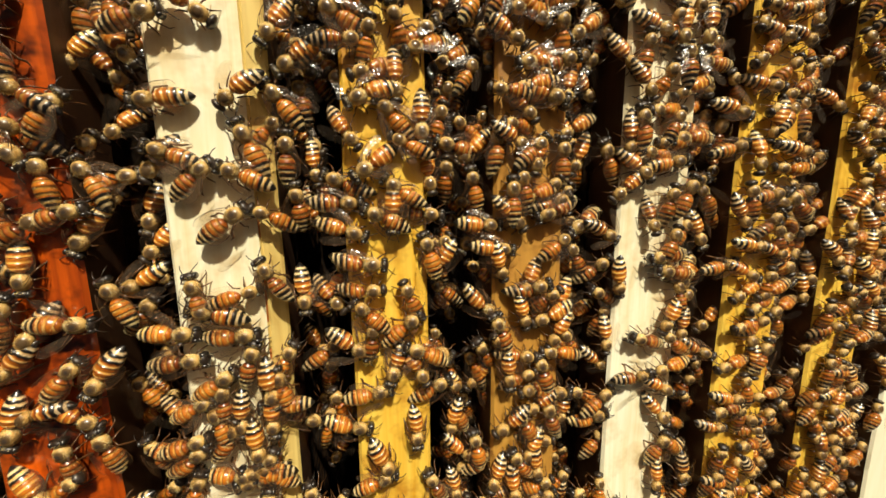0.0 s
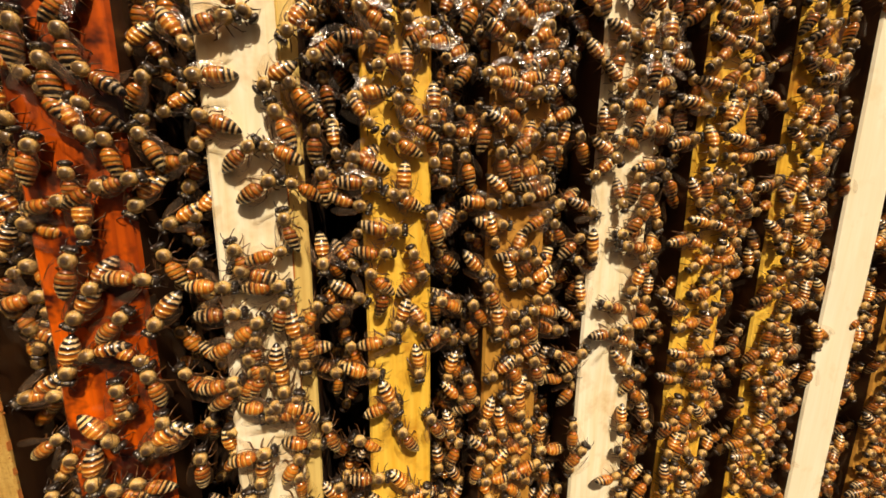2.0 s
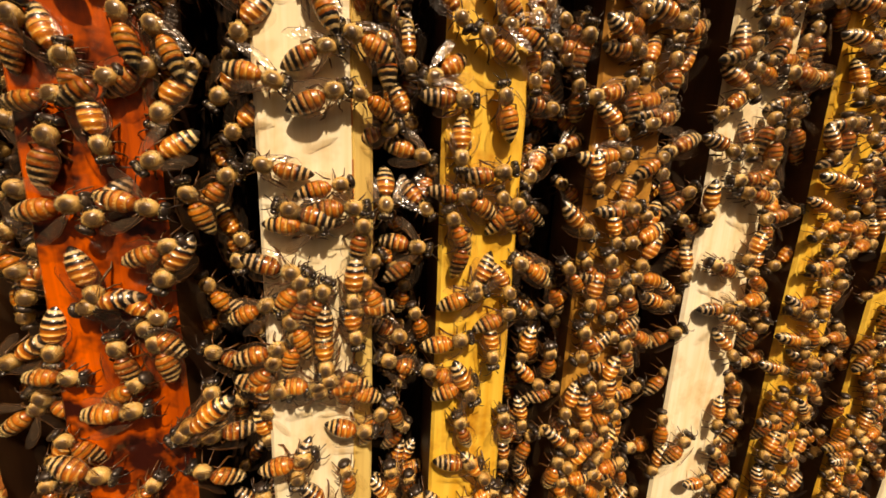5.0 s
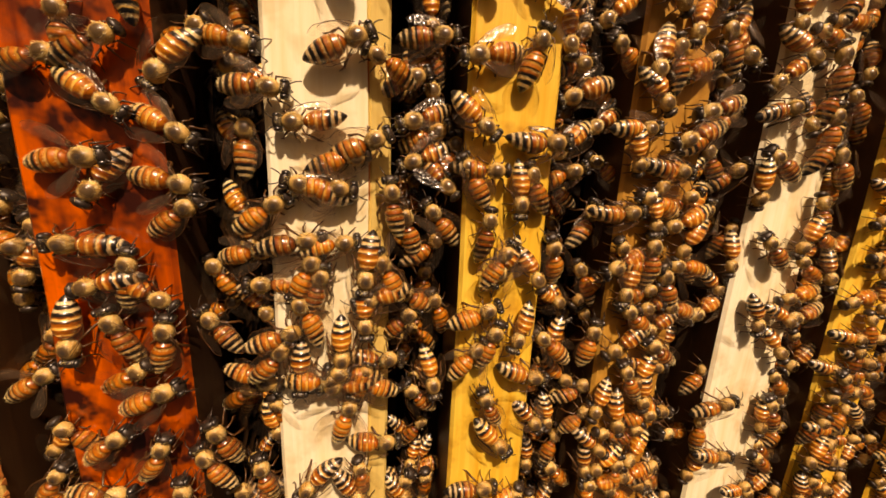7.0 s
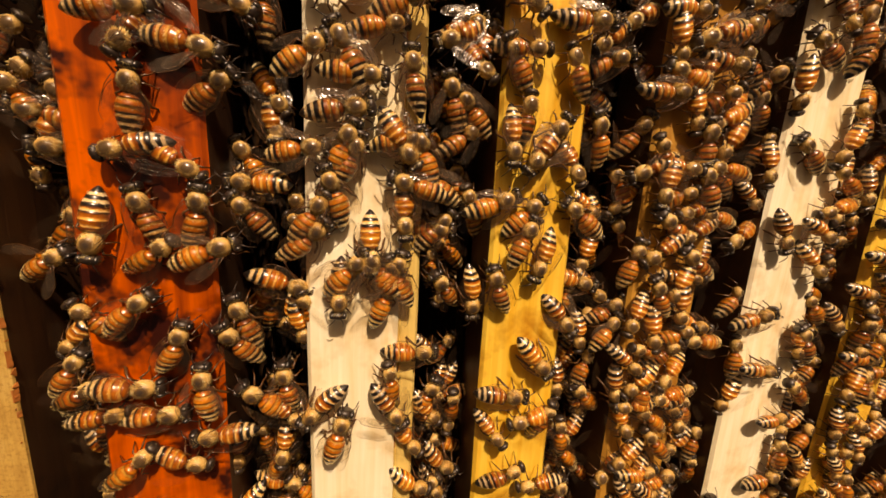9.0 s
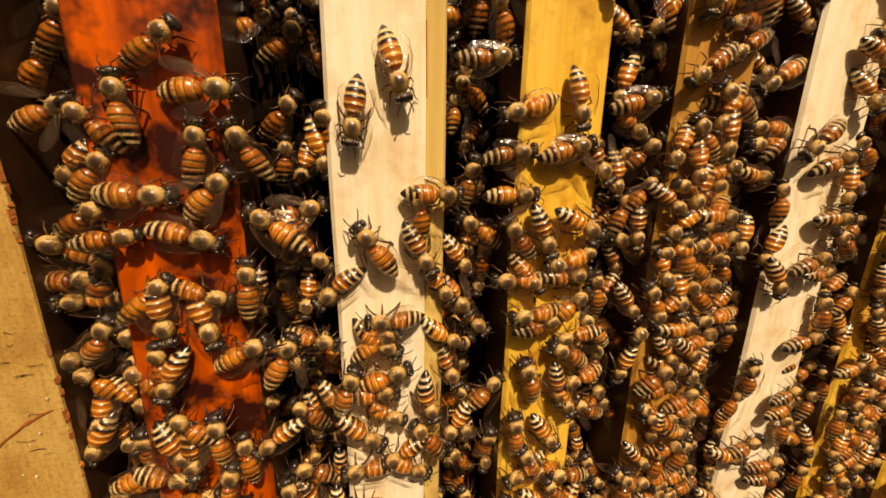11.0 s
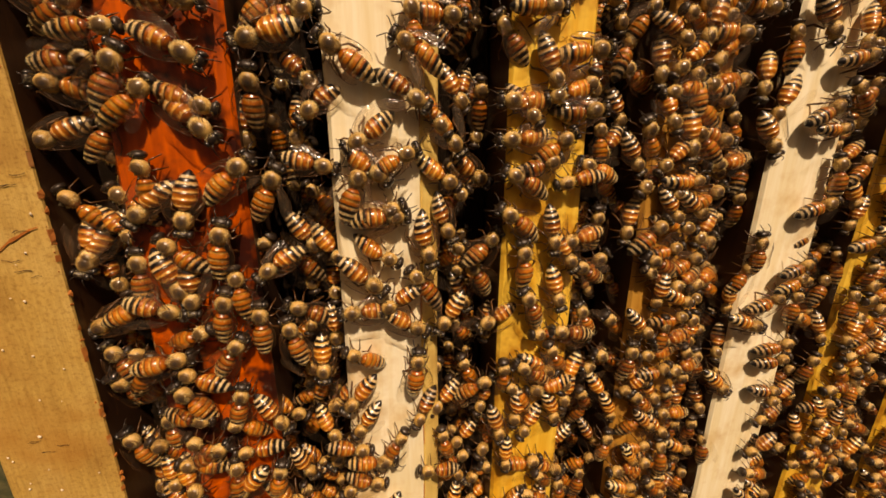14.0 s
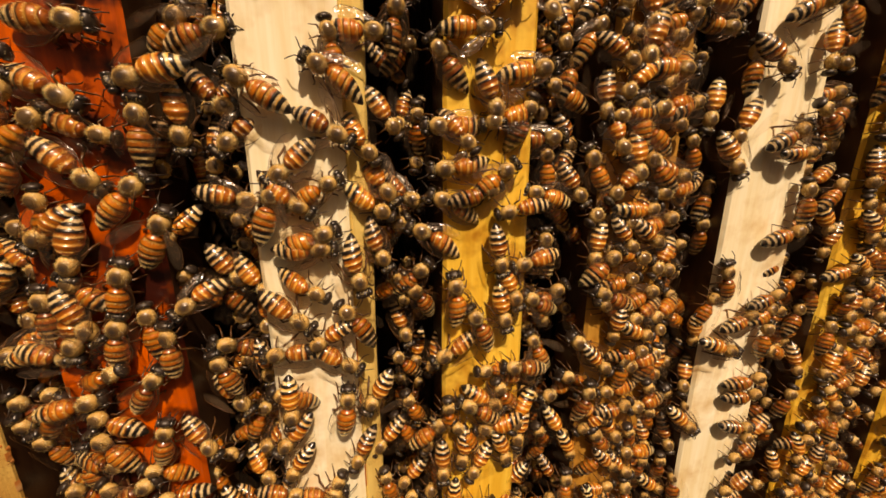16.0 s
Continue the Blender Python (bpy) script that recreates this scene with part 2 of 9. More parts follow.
def wing_skin(name, tint, clear_part, gloss):
    m, n, l, p = material(name)
    uv = n.new("ShaderNodeUVMap")
    uv.uv_map = "along"
    v = node(n, "ShaderNodeTexVoronoi", Scale=6.0)
    v.feature = "DISTANCE_TO_EDGE"
    l.new(uv.outputs[0], v.inputs["Vector"])
    vein = ramp(n, [(0.03, (1, 1, 1)), (0.06, (0, 0, 0))])
    l.new(v.outputs["Distance"], vein.inputs[0])
    c = mixed(n, l, vein.outputs[0], tint, (0.16, 0.08, 0.03))
    l.new(c, p.inputs["Base Color"])
    p.inputs["Roughness"].default_value = 0.3
    clear = n.new("ShaderNodeBsdfTransparent")
    clear.inputs[0].default_value = (0.99, 0.96, 0.91, 1)
    al = n.new("ShaderNodeMath")
    al.operation = "MULTIPLY_ADD"
    al.inputs[1].default_value = 0.10
    al.inputs[2].default_value = clear_part
    l.new(vein.outputs[0], al.inputs[0])
    film = n.new("ShaderNodeMixShader")
    l.new(al.outputs[0], film.inputs[0])
    l.new(clear.outputs[0], film.inputs[1])
    l.new(p.outputs[0], film.inputs[2])
    shine = n.new("ShaderNodeBsdfGlossy")
    shine.inputs["Roughness"].default_value = 0.17
    b = node(n, "ShaderNodeBump", Strength=0.35, Distance=0.0005)
    l.new(v.outputs["Distance"], b.inputs["Height"])
    l.new(b.outputs[0], shine.inputs["Normal"])
    lw = n.new("ShaderNodeLayerWeight")
    fr = n.new("ShaderNodeMath")
    fr.operation = "POWER"
    fr.inputs[1].default_value = 3.0
    l.new(lw.outputs["Facing"], fr.inputs[0])
    half = n.new("ShaderNodeMath")
    half.operation = "MULTIPLY_ADD"
    half.inputs[1].default_value = gloss * 0.5
    half.inputs[2].default_value = gloss * 0.05
    l.new(fr.outputs[0], half.inputs[0])
    top = n.new("ShaderNodeMixShader")
    l.new(half.outputs[0], top.inputs[0])
    l.new(film.outputs[0], top.inputs[1])
    l.new(shine.outputs[0], top.inputs[2])
    l.new(top.outputs[0], n["Material Output"].inputs[0])
    return m


WING = wing_skin("wing_membrane", (0.42, 0.31, 0.19), 0.01, 0.8)
OPEN_WING = wing_skin("open_wing_membrane", (0.44, 0.33, 0.22), 0.06, 1.2)


# ---- mesh helpers ----
def comb_hair(me):
    """Shade hair by the body that it lies on: its corners take over the stored way outwards."""
    out = me.attributes.get("away")
    if not out:
        return
    way = np.zeros(len(me.vertices) * 3, np.float32)
    out.data.foreach_get("vector", way)
    corner = np.zeros(len(me.loops), np.int32)
    me.loops.foreach_get("vertex_index", corner)
    me.attributes.remove(out)
    me.normals_split_custom_set(way.reshape(-1, 3)[corner].tolist())


def lock(bm, corners, way, mat):
    """One lock of hair, facing outwards."""
    lay = bm.verts.layers.float_vector.get("away") or bm.verts.layers.float_vector.new("away")
    a, b, c = corners
    if (b - a).cross(c - a).dot(way) < 0:
        a, b = b, a
    made = [bm.verts.new(v) for v in (a, b, c)]
    for v in made:
        v[lay] = way
    f = bm.faces.new(made)
    f.material_index = mat
    f.smooth = True


def part(name, bm, mats, parent, label=""):
    me = bpy.data.meshes.new(name)
    bm.to_mesh(me)
    bm.free()
    for m in mats if isinstance(mats, (list, tuple)) else [mats]:
        me.materials.append(m)
    comb_hair(me)
    ob = new(name, me)
    ob.parent = parent
    if label:
        tagged(ob, label)
    return ob


def block(bm, x0, x1, y0, y1, z0, z1, bevel=0.0, mat=0):
    made = bmesh.ops.create_cube(bm, size=1)["verts"]
    for v in made:
        v.co = Vector(((x0 + x1) / 2 + v.co.x * (x1 - x0), (y0 + y1) / 2 + v.co.y * (y1 - y0), (z0 + z1) / 2 + v.co.z * (z1 - z0)))
    faces = {f for v in made for f in v.link_faces}
    for f in faces:
        f.material_index = mat
    if bevel:
        edges = list({e for v in made for e in v.link_edges})
        bmesh.ops.bevel(bm, geom=edges, offset=bevel, segments=2, affect="EDGES", profile=0.6)


# ---- hive ----
Y0, Y1 = -0.270, 0.205
PITCH = 0.042
TOPS = [(-1, 0.0132, RED_WOOD, "reddish-brown stained wooden hive frame crowded with bees"),
        (0, 0.0133, WHITE_PINE, "pale pine hive frame with a yellow waxed edge"),
        (1, 0.0112, YELLOW_WOOD, "bright yellow wooden hive frame with bees along it"),
        (2, 0.0112, HONEY_WOOD, "honey-brown wooden hive frame almost hidden under bees"),
        (3, 0.0125, WHITE_PINE, "pale pine hive frame with bees on one edge"),
        (4, 0.0115, YELLOW_WOOD, "yellow wooden hive frame covered by crawling bees"),
        (5, 0.0115, YELLOW_WOOD, "narrow yellow wooden hive frame covered by bees"),
        (6, 0.0122, CLEAN_PINE, "clean new white pine hive frame, nearly bare"),
        (7, 0.0115, HONEY_WOOD, "brownish-yellow hive frame under a crowd of bees")]


def mid(k):
    """The middle of the frame k across the hive."""
    return k * PITCH - (0.0036 if k < 0 else 0)


def bar_profile(half, chamfer):
    """Section of a top bar, from its lower left corner round to the lower right."""
    e, d = 0.0009, 0.019
    left = [(-half + 0.001, -d), (-half, -d + 0.002), (-half, -e), (-half + e, 0.0)]
    if chamfer:
        return left + [(half - 0.0052, 0.0), (half - 0.0048, -0.0006), (half - 0.0044, -0.0004), (half - 0.0006, -0.0022), (half, -0.003), (half, -d + 0.002), (half - 0.001, -d)]
    return left + [(-half * 0.3, 0.0002), (half * 0.4, 0.0), (half - e, 0.0), (half, -e), (half, -d + 0.002), (half - 0.001, -d)]


def hive_frame(k, half, mat, label):
    frame_thing = tagged(new("honeycomb"), label, "honeycomb", "honeycombs in the hive")
    frame_thing.location = (mid(k), 0, 0)
    chamfer = k == 0
    prof = bar_profile(half, chamfer)
    bm = bmesh.new()
    rings = []
    steps = 60
    for i in range(steps + 1):
        y = Y0 + 0.004 + (Y1 - Y0 - 0.008) * i / steps
        ring = []
        for x, z in prof:
            wx = 0.0005 * noise.noise(Vector((x * 40, y * 22, k * 7.0)))
            wz = 0.0004 * noise.noise(Vector((x * 90 + 9, y * 26, k * 3.0)))
            ring.append(bm.verts.new((x + wx, y, z + (wz if z > -0.01 else 0))))
        rings.append(ring)
    n = len(prof)
    for a, b in zip(rings, rings[1:]):
        for j in range(n):
            f = bm.faces.new((a[j], a[(j + 1) % n], b[(j + 1) % n], b[j]))
            f.smooth = False
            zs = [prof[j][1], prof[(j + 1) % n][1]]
            # sides below the top: propolis tone with the gap's shade painted in
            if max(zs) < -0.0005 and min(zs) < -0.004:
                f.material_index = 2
            if chamfer and 4 <= j <= 7:
                f.material_index = 3 if j == 4 and noise.noise(Vector((0.0, a[j].co.y * 60, 4.0))) > 0.0 else 1
    bm.faces.new(rings[0])
    bm.faces.new(rings[-1][::-1])
    bmesh.ops.recalc_face_normals(bm, faces=bm.faces)
    part("top_bar", bm, [mat, WAXED_EDGE, PROPOLIS_SHADE, WORN_EDGE], frame_thing)
    for y in (Y0 + 0.014, Y1 - 0.014):
        bm = bmesh.new()
        block(bm, -half * 0.9, half * 0.9, y - 0.005, y + 0.005, -0.225, -0.0195, 0.0008)
        part("end_bar", bm, DARK_WOOD, frame_thing)
    bm = bmesh.new()
    block(bm, -half * 0.9, half * 0.9, Y0 + 0.02, Y1 - 0.02, -0.228, -0.2195, 0.0008)
    part("bottom_bar", bm, DARK_WOOD, frame_thing)
    bm = bmesh.new()
    cols, rws = 48, 20
    for side in (-1, 1):
        g = [[bm.verts.new((side * (0.0105 + 0.0025 * noise.noise(Vector((y * 30, z * 30, k + side * 4.0)))), y, z))
              for y in [Y0 + 0.0215 + (Y1 - Y0 - 0.043) * i / cols for i in range(cols + 1)]] for z in [-0.0205 - 0.198 * j / rws for j in range(rws + 1)]]
        for r0, r1 in zip(g, g[1:]):
            for i in range(cols):
                q = (r0[i], r0[i + 1], r1[i + 1], r1[i])
                bm.faces.new(q if side > 0 else q[::-1])
    part("comb", bm, COMB, frame_thing, "dark brown wax comb")
    return frame_thing


for k, half, mat, label in TOPS:
    hive_frame(k, half, mat, label)

XL, XR = -0.0735, 0.340


def hive_wall(name, x0, x1, y0, y1, paint_side, label):
    """A board of the hive's box: painted, its inner upper edge chipped to bare wood."""
    wall = tagged(new(name), label, "hive wall", kind="structure")
    bm = bmesh.new()
    block(bm, x0, x1, y0, y1, -0.245, 0.0, 0.0007)
    bm.normal_update()
    # inner face: the same dark tone stands in for shade beside the frames
    for f in bm.faces:
        if f.normal.x * paint_side > 0.9 and f.calc_center_median().z < -0.01:
            f.material_index = 1
    part("board", bm, [TAN_PAINT, PROPOLIS_SHADE], wall)
    return wall


west = hive_wall("wall_west", XL - 0.0245, XL, Y0 - 0.02, Y1 + 0.02, 1, "tan painted wooden hive wall with a chipped inner edge")
hive_wall("wall_east", XR, XR + 0.0245, Y0 - 0.02, Y1 + 0.02, -1, "tan painted wooden hive wall")
hive_wall("wall_north", XL + 0.0005, XR - 0.0005, Y1, Y1 + 0.02, 0, "tan painted wooden hive wall")
hive_wall("wall_south", XL + 0.0005, XR - 0.0005, Y0 - 0.02, Y0, 0, "tan painted wooden hive wall")
bm = bmesh.new()
block(bm, XL - 0.03, XR + 0.03, Y0 - 0.03, Y1 + 0.03, -0.262, -0.2465, 0.001)
hive_floor = part("floor", bm, DARK_WOOD, None)
tagged(hive_floor, "dark wooden bottom board of the hive", "hive floor", kind="structure")


def chips():
    """Splinters of bare wood along the inner edge of the wall, and specks of wax on it."""
    rng = random.Random(3)
    bm = bmesh.new()
    rows = []
    for i in range(640):
        y = Y0 + (Y1 - Y0) * i / 639
        w = 0.0003 * max(0.0, 0.2 + 1.1 * noise.noise(Vector((y * 90, 3.0, 0))) + 0.7 * noise.noise(Vector((y * 420, 9.0, 0))) + rng.uniform(-0.15, 0.15))
        rows.append([bm.verts.new((XL - 0.0003 - w, y, 0.0002)), bm.verts.new((XL - 0.0002, y, 0.0003)), bm.verts.new((XL + 0.0001 + rng.uniform(0, 0.0002), y, -0.0005 - w))])
    for a, b in zip(rows, rows[1:]):
        for k in (0, 1) if noise.noise(Vector((a[0].co.y * 240, 5.0, 2.0))) > 0.1 else ():
            bm.faces.new((a[k], a[k + 1], b[k + 1], b[k]))
    part("worn_edge", bm, WORN_EDGE, west, "reddish bare wood along the worn edge")
    bm = bmesh.new()
    for _ in range(90):
        y = rng.uniform(Y0, Y1)
        x, w, d = XL - rng.uniform(-0.0002, 0.0006), rng.uniform(0.0001, 0.0005), rng.uniform(0.0002, 0.0013)
        ring = [bm.verts.new((x + w * rng.uniform(0.5, 1.2) * math.cos(a), y + d * rng.uniform(0.5, 1.2) * math.sin(a), -0.0008)) for a in (0, 1, 2, 3.1, 4.2, 5.3)]
        top = bm.verts.new((x, y + rng.uniform(-0.3, 0.3) * d, rng.uniform(0.0002, 0.0005)))
        for a, b in zip(ring, ring[1:] + ring[:1]):
            bm.faces.new((a, b, top))
    part("splinters", bm, WORN_EDGE, west, "reddish bare wood chips")
    bm = bmesh.new()
    for y0 in (-0.045, -0.052, -0.064, -0.071, -0.118):
        for _ in range(4):
            x, y, w = XL - rng.uniform(0.002, 0.022), y0 + rng.uniform(-0.0022, 0.0022), rng.uniform(0.0008, 0.004)
            pts = [(x + w * i / 4, y + rng.uniform(-0.0003, 0.0003)) for i in range(5)]
            for (ax, ay), (bx, by) in zip(pts, pts[1:]):
                h = rng.uniform(0.00004, 0.00011)
                bm.faces.new([bm.verts.new(c) for c in ((ax, ay - h, 0.0003), (bx, by - h, 0.0003), (bx, by + h, 0.0003), (ax, ay + h, 0.0003))])
    part("cracks", bm, DARK_WOOD, west, "fine dark cracks in the paint")
    bm = bmesh.new()
    line = [(XL - 0.0020 - 0.0205 * i / 14, -0.062 - 0.016 * (i / 14) ** 1.3 + rng.uniform(-0.0002, 0.0002)) for i in range(15)]
    for i, ((ax, ay), (bx, by)) in enumerate(zip(line, line[1:])):
        h = 0.00028 * (0.5 + rng.random())
        bm.faces.new([bm.verts.new(c) for c in ((bx, by - h, 0.0003), (ax, ay - h, 0.0003), (ax, ay + h, 0.0003), (bx, by + h, 0.0003))])
    part("scratch", bm, plain("rust_scratch", (0.42, 0.13, 0.02), 0.7), west, "thin reddish scratch across the paint")
    bm = bmesh.new()
    for _ in range(60):
        x, y, s = XL - 0.0235 + 0.0225 * rng.random() ** 1.6, rng.uniform(-0.2, 0.05), rng.uniform(0.0002, 0.00055)
        c = [bm.verts.new((x + s * rng.uniform(0.5, 1) * math.cos(a), y + 1.2 * s * rng.uniform(0.5, 1) * math.sin(a), 0.0003)) for a in (0.3, 1.6, 2.8, 4.2, 5.4)]
        top = bm.verts.new((x, y, 0.0006))
        for a, b in zip(c, c[1:] + c[:1]):
            bm.faces.new((a, b, top))
    part("wax_specks", bm, plain("wax_flakes", (0.75, 0.66, 0.5), 0.6), west, "pale flakes of wax")


chips()


def ground_sheet():
    m, n, l, p = material("dry_grass")
    tc = n.new("ShaderNodeTexCoord")
    a = node(n, "ShaderNodeTexNoise", Scale=60.0, Detail=8.0, Roughness=0.7)
    l.new(tc.outputs["Object"], a.inputs["Vector"])
    r = ramp(n, [(0.35, (0.03, 0.04, 0.012)), (0.65, (0.11, 0.10, 0.04))])
    l.new(a.outputs[0], r.inputs[0])
    l.new(r.outputs[0], p.inputs["Base Color"])
    p.inputs["Roughness"].default_value = 0.9
    bm = bmesh.new()
    bmesh.ops.create_grid(bm, x_segments=4, y_segments=4, size=200)
    g = part("ground", bm, m, None)
    g.location.z = -0.45
    tagged(g, "dry grassy ground under the hive", "ground", kind="structure")
    st = tagged(new("hive_stand"), "dark wooden stand under the hive", "hive stand")
    for x in (XL + 0.03, XR - 0.03):
        for y in (Y0 + 0.05, Y1 - 0.05):
            bm = bmesh.new()
            block(bm, x - 0.02, x + 0.02, y - 0.02, y + 0.02, -0.46, -0.2625, 0.002)
            part("leg", bm, DARK_WOOD, st)


ground_sheet()


# ---- honey bees ----
def egg(bm, centre, size, mat, seg=14, ring=9, lay=None, bald=False):
    """A rounded body part, laid out from its front (0) to its rear (1)."""
    rows = []
    for i in range(ring + 1):
        u = i / ring
        a = math.pi * u
        r = math.sin(a)
        row = []
        for j in range(seg):
            b = 2 * math.pi * j / seg
            row.append(bm.verts.new((centre[0] + size[0] * math.cos(a), centre[1] + size[1] * r * math.cos(b), centre[2] + size[2] * r * math.sin(b))))
        rows.append(row)
    for i, (a, b) in enumerate(zip(rows, rows[1:])):
        for j in range(seg):
            f = bm.faces.new((a[j], b[j], b[(j + 1) % seg], a[(j + 1) % seg]))
            f.smooth, f.material_index = True, mat
            if lay:
                if mat == 0 and bald:
                    for lp in f.loops:
                        c = lp.vert.co
                        up = (c.z - centre[2]) / size[2]
                        lp[lay].uv = (min(1.0, math.hypot((c.x - centre[0]) / size[0], (c.y - centre[1]) / size[1]) + (0 if up > 0 else 1)), math.atan2(c.y, c.x) * 0.2)
                    continue
                for lp, (u, w) in zip(f.loops, ((i, j), (i + 1, j), (i + 1, j + 1), (i, j + 1))):
                    lp[lay].uv = (u / ring, w / seg)
    bmesh.ops.remove_doubles(bm, verts=rows[0] + rows[-1], dist=1e-7)
    return rows


def fuzz(bm, centre, size, count, length, rng, mat, keep=lambda d: True, wide=0.00010):
    for _ in range(count):
        d = Vector((rng.gauss(0, 1), rng.gauss(0, 1), rng.gauss(0, 1))).normalized()
        if not keep(d):
            continue
        p = Vector(centre) + Vector((d.x * size[0], d.y * size[1], d.z * size[2])) * 0.97
        side = d.orthogonal().normalized()
        side.rotate(Matrix.Rotation(rng.uniform(0, 6.28), 3, d))
        tip = p + (0.6 * d + Vector((-0.6, 0, 0.1)) + 0.45 * Vector((rng.uniform(-1, 1), rng.uniform(-1, 1), rng.uniform(-1, 1)))) * length * rng.uniform(0.6, 1.15)
        lock(bm, (p - side * wide, p + side * wide, tip), Vector((d.x / size[0], d.y / size[1], d.z / size[2])).normalized(), mat)


def tube(bm, points, radii, mat=0, seg=5):
    rings = []
    for i, p in enumerate(points):
        a, b = points[max(0, i - 1)], points[min(len(points) - 1, i + 1)]
        t = (Vector(b) - Vector(a)).normalized()
        x = t.cross(Vector((0.1, 0.2, 1))).normalized()
        y = t.cross(x)
        rings.append([bm.verts.new(Vector(p) + (x * math.cos(q) + y * math.sin(q)) * radii[i]) for q in [2 * math.pi * j / seg for j in range(seg)]])
    for a, b in zip(rings, rings[1:]):
        for j in range(seg):
            f = bm.faces.new((a[j], a[(j + 1) % seg], b[(j + 1) % seg], b[j]))
            f.smooth, f.material_index = True, mat
    bm.faces.new(rings[0][::-1]).material_index = mat
    bm.faces.new(rings[-1]).material_index = mat


MM = 0.001


PLATES = (0.0, 0.14, 0.31, 0.475, 0.65, 0.80, 1.0)
LONG = 8.6


def abdomen_taper(u):
    """Outline of the abdomen, from the waist to the pointed tip."""
    if u < 0.34:
        return math.sin(math.pi / 2 * u / 0.34) ** 0.60
    return 1.0 if u < 0.44 else max(0.0, math.cos((u - 0.44) / 0.56 * math.pi / 2)) ** 0.66


def abdomen_axis(u, bend, drop):
    """Middle of the abdomen at u, in millimetres."""
    return -1.15 - LONG * u, bend * u * u * 3.0, 3.45 - 0.25 * math.sin(math.pi * u) - drop * u * u


def abdomen_mesh(bm, bend, drop, lay, seg, mat, fat=1.0, fine=True):
    """Six plates, each one's rear edge standing over the next."""
    stops = [(0.0, 0.0)]
    for a, b in zip(PLATES, PLATES[1:]):
        if b < 1:
            for f, lip in ((0.35, 0.0), (0.75, 0.015), (0.97, 0.035), (1.0, -0.03)) if fine else ((0.5, 0.0), (0.97, 0.03), (1.0, -0.03)):
                stops.append((a + (b - a) * f, lip))
        else:
            stops += [(a + (b - a) * f, 0.0) for f in ((0.25, 0.5, 0.72, 0.88, 0.97) if fine else (0.4, 0.75, 0.96))]
    rows = []
    for u, lip in stops:
        x, y0, z0 = abdomen_axis(u, bend, drop)
        w = max(0.03, abdomen_taper(u)) * (1 + lip) * 2.22 * fat
        rows.append([bm.verts.new(Vector((x, y0 + math.cos(q) * w, z0 + math.sin(q) * w * 0.94)) * MM) for q in [2 * math.pi * j / seg for j in range(seg)]])
    for i, (a, b) in enumerate(zip(rows, rows[1:])):
        for j in range(seg):
            f = bm.faces.new((a[j], b[j], b[(j + 1) % seg], a[(j + 1) % seg]))
            f.smooth, f.material_index = True, mat
            for lp, (r, w) in zip(f.loops, ((i, j), (i + 1, j), (i + 1, j + 1), (i, j + 1))):
                lp[lay].uv = (stops[r][0], w / seg)
    f = bm.faces.new(rows[-1][::-1])
    f.material_index = mat
    for lp in f.loops:
        lp[lay].uv = (1.0, 0.5)


def abdomen_down(bm, bend, drop, fat, count, rng, mat, wide):
    """Short pale hair at the base of the plates and loose hair along the flanks."""
    for k in range(count):
        plate = rng.choice((1, 2, 3, 3, 4, 4, 5, 5))
        u = PLATES[plate] + rng.uniform(0.0, 0.05) if k % 3 else rng.uniform(0.05, 0.9)
        q = rng.uniform(0.0, math.pi) if k % 3 else rng.choice((rng.uniform(-0.3, 0.5), math.pi + rng.uniform(-0.5, 0.3)))
        x, y0, z0 = abdomen_axis(u, bend, drop)
        w = abdomen_taper(u) * 2.2 * fat
        out = Vector((0, math.cos(q), math.sin(q)))
        p = Vector((x, y0, z0)) + out * w
        tip = p + Vector((-0.34, 0, 0)) * rng.uniform(0.6, 1.2) + out * rng.uniform(0.05, 0.2)
        side = Vector((0, -math.sin(q), math.cos(q))) * wide
        lock(bm, ((p - side) * MM, (p + side) * MM, tip * MM), out, mat)


def wing_outline(length, width):
    top = [(0, 0.10), (0.25, 0.42), (0.55, 0.62), (0.85, 0.50), (0.97, 0.22), (1.0, 0.0)]
    low = [(0.93, -0.26), (0.72, -0.42), (0.45, -0.36), (0.2, -0.18)]
    return [(x * length, y * width) for x, y in top + low]


